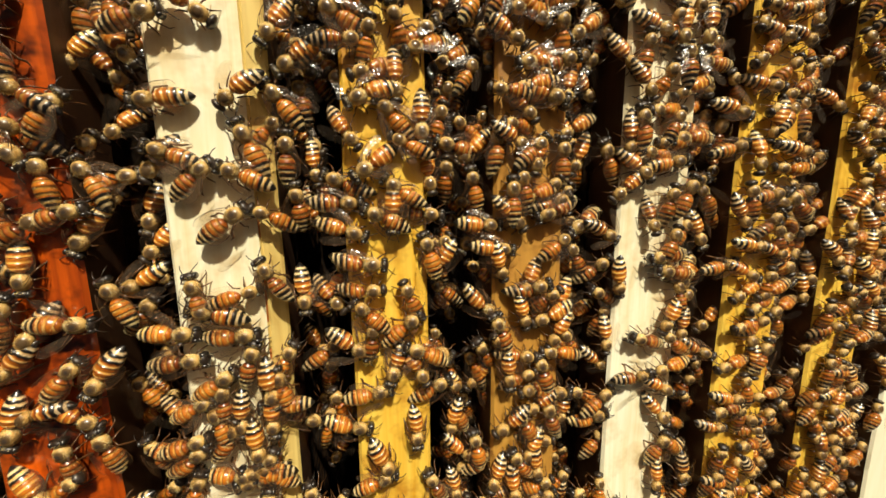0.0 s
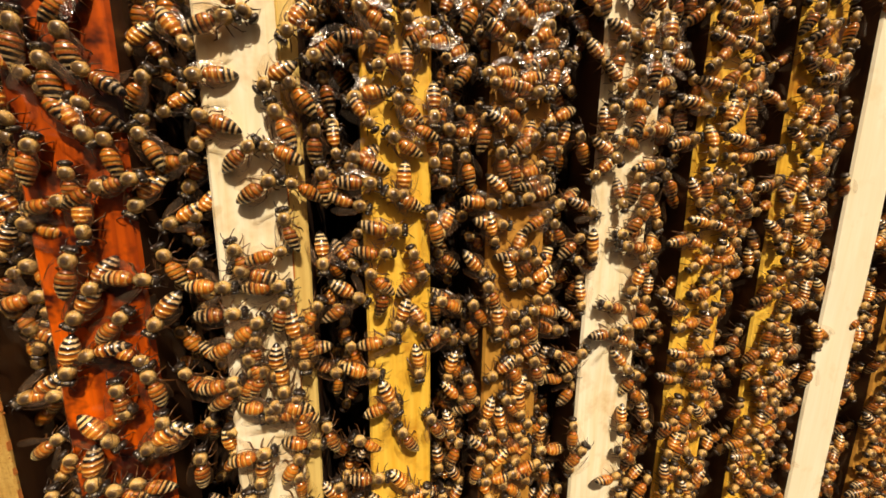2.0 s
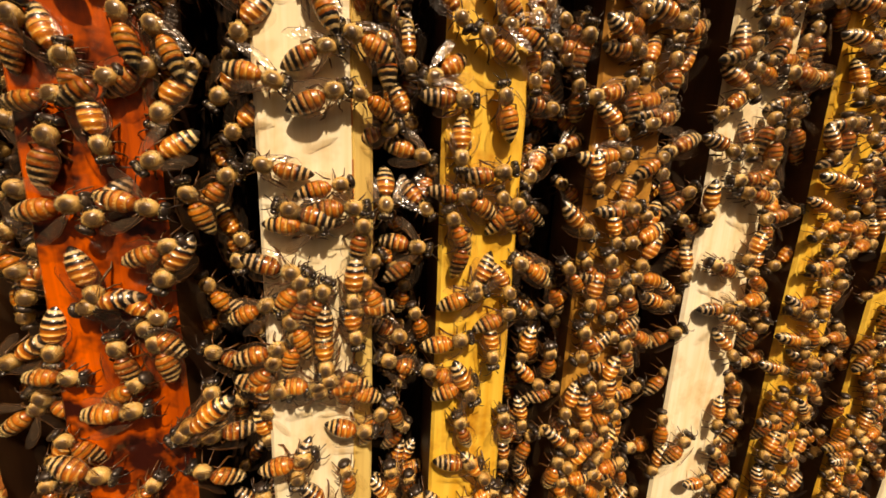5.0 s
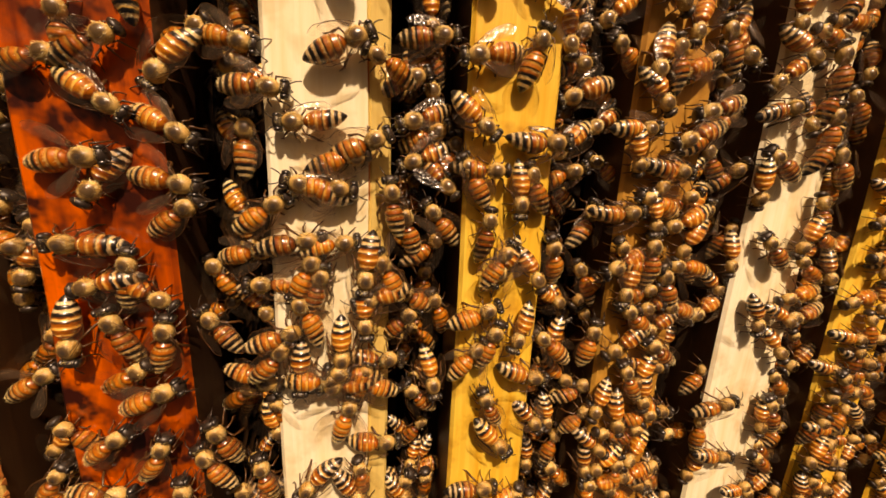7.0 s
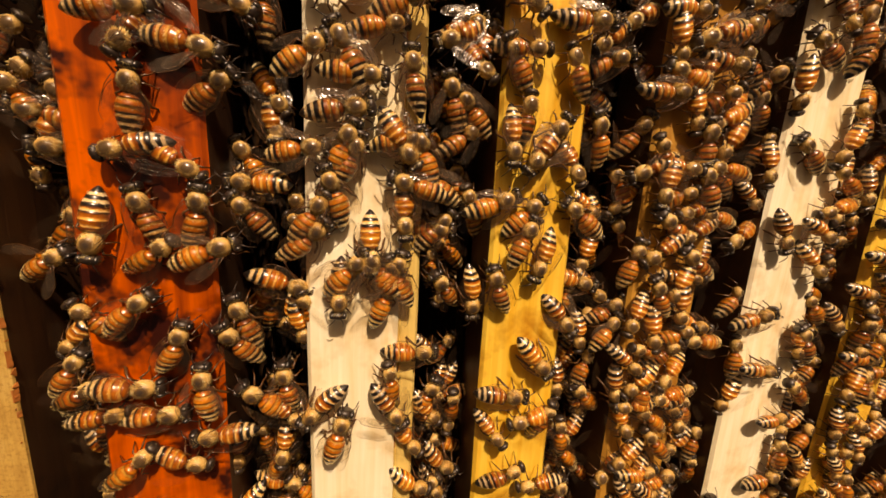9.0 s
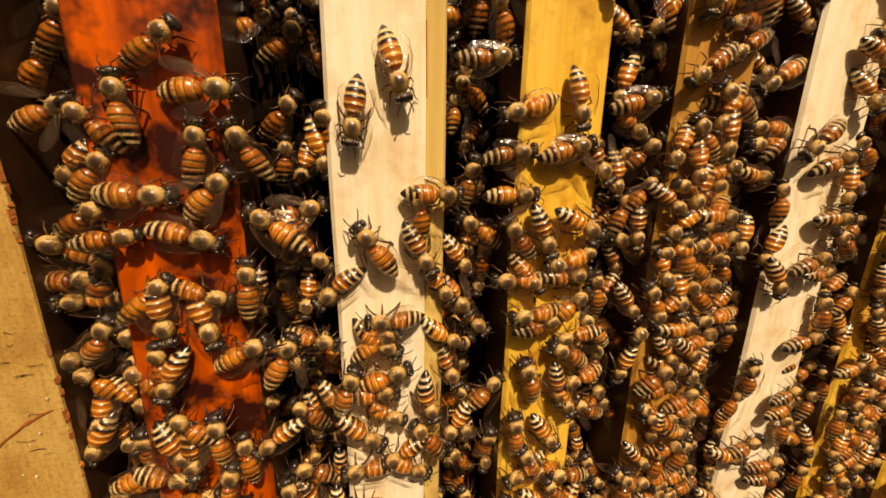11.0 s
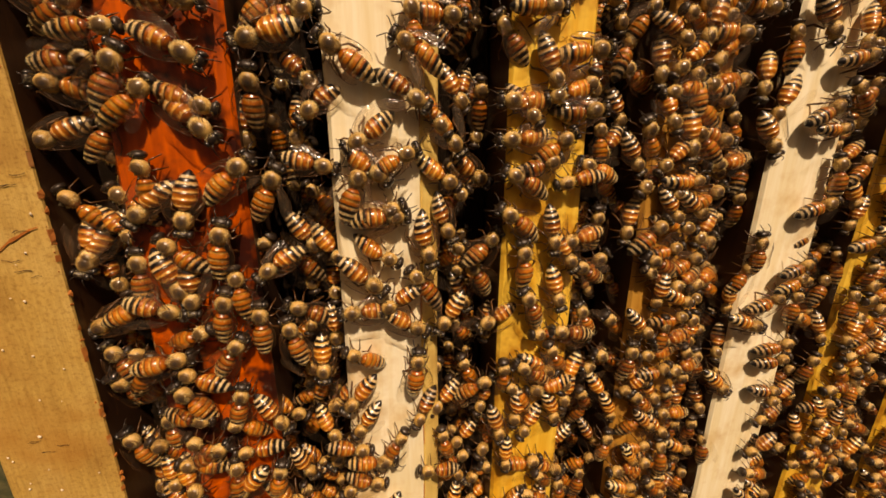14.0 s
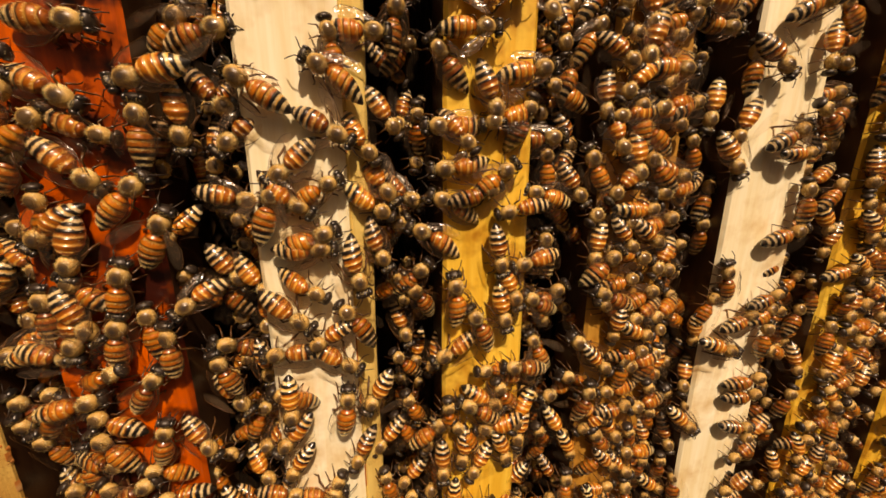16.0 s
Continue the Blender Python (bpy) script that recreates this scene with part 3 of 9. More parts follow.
def wing_part(side, sweep, lift, parent, skin):
    """A fore and a hind wing of one side, joined by their hooks; folded wings lean outwards."""
    bm = bmesh.new()
    lay = bm.loops.layers.uv.new("along")
    for length, width, turn, zz in ((8.3, 2.35, 0, 0.0), (5.7, 1.7, 7, -0.12)):
        a = radians(180 - side * (sweep + turn))
        verts = []
        pts = wing_outline(length, width)
        for x, y in pts:
            y *= -side
            px = 1.2 - (0.9 if turn else 0) + x * math.cos(a) - y * math.sin(a)
            py = side * 1.45 + x * math.sin(a) + y * math.cos(a)
            out = max(0.0, side * py - 1.5)
            pz = 5.35 + zz + (lift - 0.6) * x / 8.6 + 0.18 * math.sin(x * 1.1) - 0.34 * out * max(0.0, 1 - sweep / 40)
            verts.append(bm.verts.new((px * MM, py * MM, pz * MM)))
        mid = bm.verts.new(sum((v.co for v in verts), Vector()) / len(verts) + Vector((0, 0, 0.00012)))
        uvs = {v: (p[0] / 4.0, p[1] / 4.0) for v, p in zip(verts, pts)}
        uvs[mid] = (length / 8.0, 0.0)
        for p, q in zip(verts, verts[1:] + verts[:1]):
            f = bm.faces.new((mid, p, q))
            f.normal_update()
            if f.normal.z < 0:
                f.normal_flip()
            f.smooth = True
            for lp in f.loops:
                lp[lay].uv = uvs[lp.vert]
        tube(bm, [v.co for v in verts[:6]], [0.00007, 0.00007, 0.00006, 0.00005, 0.00004, 0.00003], 1, 3)
    return part("wing", bm, [skin, LEG], parent, "glassy veined wing")


def leg_part(side, which, rng, parent):
    x0, reach, fwd = ((1.5, 1.6, 2.0), (0.4, 2.1, 0.2), (-0.8, 2.2, -2.8))[which]
    j = lambda s: rng.uniform(-s, s)
    p = [(x0, side * 1.2, 2.4), (x0 + fwd * 0.35 + j(0.3), side * (1.6 + reach * 0.32), 3.3 + j(0.3)), (x0 + fwd * 0.75 + j(0.4), side * (1.3 + reach * 0.68), 1.5 + j(0.3)),
         (x0 + fwd * 0.95 + j(0.4), side * (1.2 + reach * 0.88), 0.35), (x0 + fwd * 1.2 + j(0.4), side * (1.2 + reach + j(0.3)), 0.12)]
    r = [0.18, 0.22, 0.16 + (0.14 if which == 2 else 0), 0.13 + (0.12 if which == 2 else 0), 0.06]
    bm = bmesh.new()
    tube(bm, [tuple(c * MM for c in q) for q in p], [q * MM for q in r])
    return part("leg", bm, LEG, parent)


def honey_bee(seed, sweep, lift, bend, drop, fat, label):
    rng = random.Random(seed)
    bee = tagged(new("honey_bee"), label, "bee", "bees on the hive frames")
    # thorax
    bm = bmesh.new()
    lay = bm.loops.layers.uv.new("along")
    tc, ts = (0.75 * MM, 0, 3.4 * MM), (2.0 * MM, 1.74 * MM, 1.60 * MM)
    egg(bm, tc, ts, 0, 20, 14, lay, True)
    fuzz(bm, tc, ts, 2900, 0.42 * MM, rng, 1, lambda d: d.z > -0.3 and not (d.z > 0 and rng.random() < 2.05 - 2.2 * math.hypot(d.x * 0.9 - 0.10, d.y)), 0.000052)
    part("thorax", bm, [THORAX, HAIR], bee, "furry tawny thorax with a dark disc")
    # abdomen
    bm = bmesh.new()
    lay = bm.loops.layers.uv.new("along")
    abdomen_mesh(bm, bend, drop, lay, 18, 0, fat)
    abdomen_down(bm, bend, drop, fat, 480, rng, 1, 0.026)
    part("abdomen", bm, [STRIPES, HAIR], bee, "amber abdomen with black and cream stripes")
    # head with eyes and feelers
    bm = bmesh.new()
    hc, hs = (3.5 * MM, 0, 3.0 * MM), (1.05 * MM, 1.82 * MM, 1.62 * MM)
    egg(bm, hc, hs, 0, 12, 8)
    fuzz(bm, hc, hs, 600, 0.34 * MM, rng, 1, lambda d: abs(d.y) < 0.5 and d.z > -0.2 and d.x < 0.2, 0.00003)
    tube(bm, [(3.8 * MM, 0, 2.0 * MM), (4.25 * MM, 0, 1.4 * MM), (4.3 * MM, 0, 0.8 * MM)], [0.45 * MM, 0.3 * MM, 0.12 * MM], 0)
    head = part("head", bm, [BLACK_SHELL, HAIR], bee, "shiny black head")
    for s in (-1, 1):
        bm = bmesh.new()
        egg(bm, (3.5 * MM, s * 1.30 * MM, 3.15 * MM), (0.90 * MM, 0.64 * MM, 1.32 * MM), 0, 12, 9)
        part("eye", bm, EYE, head)
        bm = bmesh.new()
        j = rng.uniform(-0.4, 0.4)
        tube(bm, [(3.8 * MM, s * 0.4 * MM, 3.2 * MM), (4.6 * MM, s * 0.95 * MM, (4.0 + j) * MM), (5.5 * MM, s * (1.4 + j) * MM, (3.4 + j) * MM), (6.3 * MM, s * (1.6 + 2 * j) * MM, 2.5 * MM)],
             [0.13 * MM, 0.12 * MM, 0.12 * MM, 0.11 * MM], 0)
        part("antenna", bm, BLACK_SHELL, head)
    for s in (-1, 1):
        wing_part(s, sweep + rng.uniform(-3, 3), lift, bee, OPEN_WING if sweep > 15 else WING)
        for w in range(3):
            leg_part(s, w, rng, bee)
    return bee


LABELS = ["golden-brown worker honey bee with folded wings on a hive frame", "worker honey bee with a plump amber-striped abdomen, wings half open",
          "worker honey bee with glassy wings held out to the sides", "worker honey bee with a curved striped abdomen, crawling over the frames",
          "slim worker honey bee with wings laid flat along its back", "worker honey bee with a long drooping abdomen and parted wings"]
PROTOS = [honey_bee(11, 7, 0.1, 0.0, 0.9, 0.96, LABELS[0]), honey_bee(12, 13, 0.3, 0.15, 1.1, 1.02, LABELS[1]), honey_bee(13, 36, 1.0, -0.1, 0.8, 0.96, LABELS[2]),
          honey_bee(14, 9, 0.1, 0.6, 1.5, 0.93, LABELS[3]), honey_bee(15, 5, 0.0, -0.35, 1.3, 0.90, LABELS[4]), honey_bee(16, 19, 0.5, -0.2, 2.0, 0.95, LABELS[5])]
COUNT, ROAMING, STILL = 271, 14, 70
pick = random.Random(21)
BEES = []
for i in range(COUNT + ROAMING + STILL):
    kind = pick.choices(range(6), (28, 22, 7, 16, 15, 12))[0]
    b = PROTOS[i] if i < 6 else copy_thing(PROTOS[kind], pose(0, 0, 0))
    size = pick.uniform(1.02, 1.15)
    b.scale = (size, size, size)
    BEES.append(b)

HALF = [h for _, h, _, _ in TOPS]


def level(x):
    """Height of a bee's feet at x: on the bars, or lower between them."""
    d = min(abs(x - mid(k)) - h for k, h, _, _ in TOPS)
    return 0.0 if d <= -0.002 else -0.007 * min(1, (d + 0.002) / 0.009)


TRAILS = []


def crawl(b, rows):
    """Rows of seconds, millimetres along x, y and z, and the heading in degrees."""
    lean = random.Random(len(TRAILS))
    out = []
    for t, x, y, z, a in rows:
        d = min(abs(x / 1000 - mid(k)) - h for k, h, _, _ in TOPS)
        tip = 18 if d > 0.002 else 4
        out.append((t, pose(x / 1000, y / 1000, z / 1000, lean.uniform(-6, 6), tip * lean.uniform(-1, 0.6) + lean.uniform(-4, 4), a)))
    walk(b, out)
    TRAILS.append(np.array([r[:4] for r in rows], float))


def roam(bees):
    """Bees that rest on the first pale bar, then walk up it together."""
    rng = random.Random(14)
    times = np.arange(0, 8.8, 0.5)
    px = np.array([[np.interp(times, r[:, 0], r[:, k]) for k in (1, 2, 3)] for r in TRAILS])
    done = []
    for b in bees:
        gap, best = -1, None
        for _ in range(60):
            x, y = rng.uniform(-12, 12), rng.uniform(8, 58)
            g = np.where(px[:, 2] < -10, 99, np.hypot(px[:, 0] - x, px[:, 1] - y)).min()
            g = min([g] + [1.3 * math.hypot(x - u, y - v) for u, v in done])
            if g > gap:
                gap, best = g, (x, y)
        x, y = best
        done.append(best)
        a = rng.choice((90, -90, 20, 160)) + rng.uniform(-30, 30)
        rows, t = [], 0.0
        while t < 8.0:
            rows.append((t, x, y, 0, a))
            t += rng.uniform(0.9, 2.2)
            x, y, a = x + rng.uniform(-0.8, 0.8), y + rng.uniform(-1.0, 1.0), a + rng.uniform(-10, 10)
        rows += [(8.7, x, y, 0, a), (9.2, x, y + 4, 0, a + (60 if math.cos(radians(a)) > 0 else -60) * (abs(a - 90) > 60)), (10.7, x * 0.8, y + 62, 0, 90 + rng.uniform(-20, 20))]
        fixed = [rows[0]]
        for q in rows[1:]:
            while abs(q[4] - fixed[-1][4]) > 180:
                q = (*q[:4], q[4] + (360 if q[4] < fixed[-1][4] else -360))
            if abs(q[4] - fixed[-1][4]) > 80:
                fixed.append(tuple((u + v) / 2 for u, v in zip(fixed[-1], q)))
            fixed.append(q)
        crawl(b, fixed + [(16, *fixed[-1][1:])])


def free_places(want_near, want_far):
    """Places where further bees stand: in the gaps and on the crowded bars, clear of the trails."""
    rng = random.Random(9)
    times = np.concatenate([np.arange(0, 4.8, 0.7), np.arange(6.8, 8.8, 0.6), np.arange(10.8, 16.1, 0.8)])
    px = np.array([[np.interp(times, r[:, 0], r[:, k]) for k in (1, 2, 3)] for r in TRAILS])
    px, py, pz = px[:, 0], px[:, 1], px[:, 2]
    taken = [0.35, 0.08, 0.4, 1.0, 0.5, 1.0, 1.0, 0.02, 1.0]
    near, far, gx, gy = [], [], [], []
    for _ in range(26000):
        x, y = rng.uniform(-70, 328), rng.uniform(-215, 170)
        d, k = min((abs(x / 1000 - mid(i - 1)) - HALF[i], i) for i in range(9))
        on = d < -0.001
        share = 0.45 if k == 1 and 45 < y < 95 else taken[k]
        if on and (rng.random() > share or (k == 4 and x < 132 and y < 75)) or (k == 7 and d < 0.0005) or (not on and -50 < x < 20 and rng.random() < 0.35):
            continue
        gap = np.where(pz < -10, 99, np.hypot(px - x, py - y)).min()
        if gap < ((5.2 if k < 2 else 3.6 if k == 3 else 4.5) if on else 5.0) or (gx and np.hypot(np.array(gx) - x, np.array(gy) - y).min() < (5.3 if k == 3 and on else 5.9 if x > 30 else 6.8)):
            continue
        z = level(x / 1000) * 1000 - (0 if on else 8 * rng.random() ** 1.3)
        a = rng.choice((90, -90, 0, 180)) + rng.uniform(-45, 45) if on else rng.choice((90, -90)) + rng.uniform(-60, 60)
        gx.append(x), gy.append(y)
        (near if x < 118 and -190 < y < 150 and len(near) < want_near else far).append((x, y, z, a))
    deep = []
    while len(deep) < 320:
        x, y = rng.uniform(-70, 200), rng.uniform(-200, 150)
        if min(abs(x / 1000 - mid(k)) - h for k, h, _, _ in TOPS) > 0.0042:
            deep.append((x, y, rng.uniform(-25, -17), rng.choice((90, -90)) + rng.uniform(-60, 60)))
    for i in range(46):
        deep.append((rng.uniform(-68, -60), -190 + i * 7 + rng.uniform(-3, 3), rng.uniform(-17, -9), rng.choice((90, -90)) + rng.uniform(-50, 50)))
    return near, far[:want_far] + deep


def bee_mass(places):
    """The further crowd, too many to count: simpler bees in one mesh."""
    rng = random.Random(5)
    vs, fs, mt, uvs, ways = [], [], [], [], []
    kinds = []
    for s in range(6):
        bm = bmesh.new()
        lay = bm.loops.layers.uv.new("along")
        bend, drop, fat = rng.uniform(-0.5, 0.5), rng.uniform(0.6, 1.8), rng.uniform(0.9, 1.0)
        abdomen_mesh(bm, bend, drop, lay, 8, 0, fat, False)
        abdomen_down(bm, bend, drop, fat, 40, rng, 2, 0.06)
        egg(bm, (0.75 * MM, 0, 3.4 * MM), (1.95 * MM, 1.72 * MM, 1.60 * MM), 1, 10, 7)
        fuzz(bm, (0.75 * MM, 0, 3.4 * MM), (1.95 * MM, 1.72 * MM, 1.60 * MM), 300, 0.5 * MM, rng, 2, lambda d: d.z > -0.2 and math.hypot(d.x, d.y) > 0.62, 0.00010)
        egg(bm, (3.25 * MM, 0, 3.0 * MM), (0.95 * MM, 1.75 * MM, 1.55 * MM), 3, 9, 6)
        fuzz(bm, (3.25 * MM, 0, 3.0 * MM), (0.95 * MM, 1.75 * MM, 1.55 * MM), 50, 0.38 * MM, rng, 2, lambda d: abs(d.y) < 0.55 and d.z > -0.2, 0.00006)
        for side in (-1, 1):
            for x0, x1, w in ((1.2, 3.0, 2.8), (0.0, 0.3, 3.4), (-1.0, -3.6, 3.4)):
                tube(bm, [(x0 * MM, side * 1.4 * MM, 2.6 * MM), ((x0 + x1) / 2 * MM, side * w * 0.62 * MM, 2.9 * MM), (x1 * MM, side * w * MM, 0.2 * MM)], [0.22 * MM, 0.22 * MM, 0.1 * MM], 4, 3)
            a = radians(180 - side * rng.uniform(9, 24))
            loop = []
            for x, y in wing_outline(8.2, 2.6):
                y *= -side
                loop.append(bm.verts.new(((1.2 + x * math.cos(a) - y * math.sin(a)) * MM, (side * 1.35 + x * math.sin(a) + y * math.cos(a)) * MM, (5.2 + 0.06 * x) * MM)))
            f = bm.faces.new(loop)
            f.normal_update()
            if f.normal.z < 0:
                f.normal_flip()
            f.material_index = 5
            for lp in f.loops:
                lp[lay].uv = (lp.vert.co.x * 250, lp.vert.co.y * 250)
        for f in bm.faces:
            if f.material_index == 1:
                for lp in f.loops:
                    lp[lay].uv = (min(1.0, math.hypot(lp.vert.co.x - 0.00075, lp.vert.co.y) / 0.0019 + (0 if lp.vert.co.z > 0.0034 else 1)), 0.3)
        bm.verts.index_update()
        away = bm.verts.layers.float_vector.get("away")
        kinds.append(([v.co.copy() for v in bm.verts], [v[away].copy() for v in bm.verts], [[v.index for v in f.verts] for f in bm.faces], [f.material_index for f in bm.faces], [tuple(lp[lay].uv) for f in bm.faces for lp in f.loops]))
        bm.free()
    for x, y, z, a in places:
        v, w, f, m, u = rng.choice(kinds)
        s = rng.uniform(1.0, 1.12)
        mat = pose(x / 1000, y / 1000, z / 1000, rng.uniform(-16, 16), rng.uniform(-18, 14), a) @ Matrix.Diagonal((s, s, s, 1))
        o = len(vs)
        vs += [tuple(mat @ c) for c in v]
        turn = mat.to_3x3().normalized()
        ways += [tuple(turn @ c) for c in w]
        fs += [[i + o for i in q] for q in f]
        mt += m
        uvs += u
    me = bpy.data.meshes.new("bee_crowd")
    me.from_pydata(vs, [], fs)
    for m in (STRIPES, THORAX, HAIR, BLACK_SHELL, LEG, WING):
        me.materials.append(m)
    me.polygons.foreach_set("material_index", mt)
    me.polygons.foreach_set("use_smooth", [m != 5 for m in mt])
    lay = me.uv_layers.new(name="along")
    lay.data.foreach_set("uv", [c for q in uvs for c in q])
    me.update()
    me.attributes.new("away", "FLOAT_VECTOR", "POINT").data.foreach_set("vector", np.array(ways, np.float32).ravel())
    comb_hair(me)
    tagged(new("bee_crowd", me), "dense crowd of striped golden-brown honey bees between the frames", "bees", kind="stuff")


def motions():
    go = iter(BEES)
    crawl(next(go), [(0, -47.9, 118.5, 0, 80), (0.1, -47.9, 118.5, 0, 80), (0.5, -54.2, 117.1, -0.8, 80), (1.5, -50.8, 123.2, 0, 80), (2, -51.1, 120.8, 0, 80), (4.7, -51.1, 120.8, 0, 80), (16, -51.1, 120.8, 0, 80)])
    crawl(next(go), [(0, -39.9, 120.6, 0, 99), (1.5, -40.1, 121.6, 0, 99), (2, -41.7, 120.1, 0, 99), (2.4, -39.9, 116.7, 0, 99), (4.7, -39.9, 116.7, 0, 99), (16, -39.9, 116.7, 0, 99)])
    crawl(next(go), [(0, -47.4, 118.4, 0, 96), (1.5, -45.6, 113.8, 0, 96), (2.5, -46.7, 111.9, 0, 96), (4.7, -46.7, 111.9, 0, 96), (16, -46.7, 111.9, 0, 96)])
    crawl(next(go), [(0, -40.7, 97.8, 0, -56), (0.5, -41.9, 98.4, 0, -56), (1, -42.5, 96.6, 0, -56), (2, -40.6, 96.4, 0, -56), (2.5, -40.9, 97, 0, -56), (3, -40.5, 94.7, 0, -56), (3.5, -42.3, 92.8, 0, -56), (4, -42.1, 92, 0, -56), (4.7, -44, 86.8, 0, -56), (6.7, -63.8, 83.5, -18.4, -74), (16, -63.8, 83.5, -18.4, -74)])
    crawl(next(go), [(0, -53, 89.8, 0, 71), (0.5, -52.3, 90.2, 0, 71), (1, -53, 91.4, 0, 71), (4.7, -52.4, 91.8, 0, 71), (6.7, -63.8, 87.8, -13.3, 48), (16, -63.8, 87.8, -13.3, 48)])
    crawl(next(go), [(0, -31.6, 107.8, 0, 51), (0.7, -31.6, 107.8, 0, 51), (1, -30.5, 109.3, -0.2, 51), (1.5, -25.6, 112, -4, 51), (2, -26.3, 111.3, -3.5, 51), (2.5, -24.4, 112.9, -5, 51), (2.8, -25, 111, -4.5, 51), (4.7, -25, 111, -4.5, 51), (16, -25, 111, -4.5, 51)])
    crawl(next(go), [(0, -28.2, 93.1, -2, 123), (1.5, -29.3, 94.4, -1.2, 123), (2, -28, 95.7, -2.1, 123), (3, -27.9, 94.3, -2.3, 123), (3.5, -29.4, 95.2, -1.1, 123), (4.5, -30.1, 92.7, -0.6, 123), (4.7, -30.6, 92, -0.1, 123), (6.7, -21, 95.6, -14.3, 108), (16, -21, 95.6, -14.3, 108)])
    crawl(next(go), [(0, -31.7, 84.1, 0, 14), (0.5, -32.2, 83.9, 0, 14), (2.5, -31.3, 83.8, 0, 18), (4, -32, 84.3, 0, 25), (4.7, -33.7, 84.5, 0, 27), (6.7, -21, 86, -20.8, 55), (16, -21, 86, -20.8, 55)])
    crawl(next(go), [(0, -43.2, 69, 0, -92), (1, -44.3, 69.9, 0, -92), (2, -43.5, 70.6, 0, -91), (2.5, -42.1, 69.9, 0, -89), (3.5, -42.9, 69, 0, -85), (4, -43.1, 69.7, 0, -83), (4.5, -41.7, 70.2, 0, -81), (4.7, -42, 69.6, 0, -81), (6.8, -40.2, 70.4, 0, -35), (8, -40.6, 69.4, 0, -35), (8.4, -37.3, 67.3, 0, -35), (8.7, -37.3, 67.3, 0, -35), (16, -37.3, 67.3, 0, -35)])
    crawl(next(go), [(0, -54.9, 73.6, -1.3, 156), (0.5, -54.3, 73.3, -0.9, 156), (1.5, -56.8, 70.4, -2.8, 156), (2, -58.4, 71.7, -4, 156), (3.5, -52.1, 70.2, 0, 156), (4, -51.1, 71.1, 0, 156), (4.5, -54.5, 71.2, -1, 156), (4.7, -57.6, 71.8, -3.5, 156), (6.7, -63.8, 73.8, -18.1, 130), (16, -63.8, 73.8, -18.1, 130)])
    crawl(next(go), [(0, -11, 128.2, 0, 16), (0.5, -10.4, 129.6, 0, 16), (1, -7.3, 129.7, 0, 16), (2, -4.8, 126.6, 0, 16), (2.2, -4.8, 124.8, 0, 16), (4.7, -4.8, 124.8, 0, 16), (16, -4.8, 124.8, 0, 16)])
    crawl(next(go), [(0, -12.2, 110.1, -0.8, -174), (1, -13.7, 111.1, -2, -174), (1.5, -12.2, 111.4, -0.8, -174), (2, -12.9, 112.2, -1.4, -174), (2.8, -11.6, 111, -0.3, -174), (4.7, -11.6, 111, -0.3, -174), (16, -11.6, 111, -0.3, -174)])
    crawl(next(go), [(0, -10.6, 98.2, 0, 160), (0.5, -12.4, 100.3, -0.9, 160), (1, -12.6, 100.9, -1.1, 160), (1.5, -10.9, 99.9, 0, 160), (2, -12, 101.8, -0.6, 160), (2.5, -14.3, 101.4, -2.4, 160), (3, -14.6, 102.7, -2.6, 160), (3.3, -18.5, 104.1, -5.7, 160), (4.7, -18.5, 104.1, -5.7, 160), (16, -18.5, 104.1, -5.7, 160)])
    crawl(next(go), [(0, -2.9, 93.2, 0, 40), (1.5, -2.9, 93.2, 0, 40), (2.5, 1.3, 93.1, 0, 35), (4.5, 2.8, 91.9, 0, 23), (4.7, 3.4, 92.5, 0, 23), (6.8, -11.5, 76, -0.2, -3), (7.5, -10.8, 75.1, 0, -3), (8, -8.7, 75.8, 0, -3), (8.7, -8.7, 75.8, 0, -3), (16, -8.7, 75.8, 0, -3)])
    crawl(next(go), [(0, 3.5, 82, 0, 36), (2, 3.4, 83.9, 0, 34), (4, 3.7, 83, 0, 27), (4.5, 4.6, 83.3, 0, 25), (4.7, 4.1, 82.4, 0, 25), (7, 5.4, 85.7, 0, 25), (7.4, 3.9, 85.1, 0, 25), (8.7, 3.9, 85.1, 0, 25), (16, 3.9, 85.1, 0, 25)])
    crawl(next(go), [(0, 7.7, 101.6, 0, 114), (1, 6.7, 102.5, 0, 114), (1.5, 7.4, 102.1, 0, 114), (3, 3.2, 104.1, 0, 114), (3.4, 1.2, 104.5, 0, 114), (4.7, 1.2, 104.5, 0, 114), (16, 1.2, 104.5, 0, 114)])
    crawl(next(go), [(0, 15.1, 112.3, -3.1, 129), (0.5, 13.9, 112.3, -2.1, 129), (1, 13.9, 111.5, -2.1, 129), (1.5, 12.4, 111.2, -0.9, 129), (2.5, 11.4, 110.9, -0.2, 129), (3, 10.8, 110, 0, 129), (4.7, 10.8, 110, 0, 129), (16, 10.8, 110, 0, 129)])
    crawl(next(go), [(0, 18.7, 121.3, -5.8, -144), (0.5, 18, 119.5, -5.3, -144), (2, 17.5, 120.1, -4.9, -144), (2.5, 16.8, 121.1, -4.3, -144), (4.7, 16.8, 121.1, -4.3, -144), (16, 16.8, 121.1, -4.3, -144)])
    crawl(next(go), [(0, 14.7, 127.4, -2.7, -125), (0.5, 12.7, 126, -1.2, -125), (1.5, 12.7, 125.9, -1.1, -125), (2, 11.7, 125.9, -0.4, -125), (2.3, 9.9, 124.7, 0, -125), (4.7, 9.9, 124.7, 0, -125), (16, 9.9, 124.7, 0, -125)])
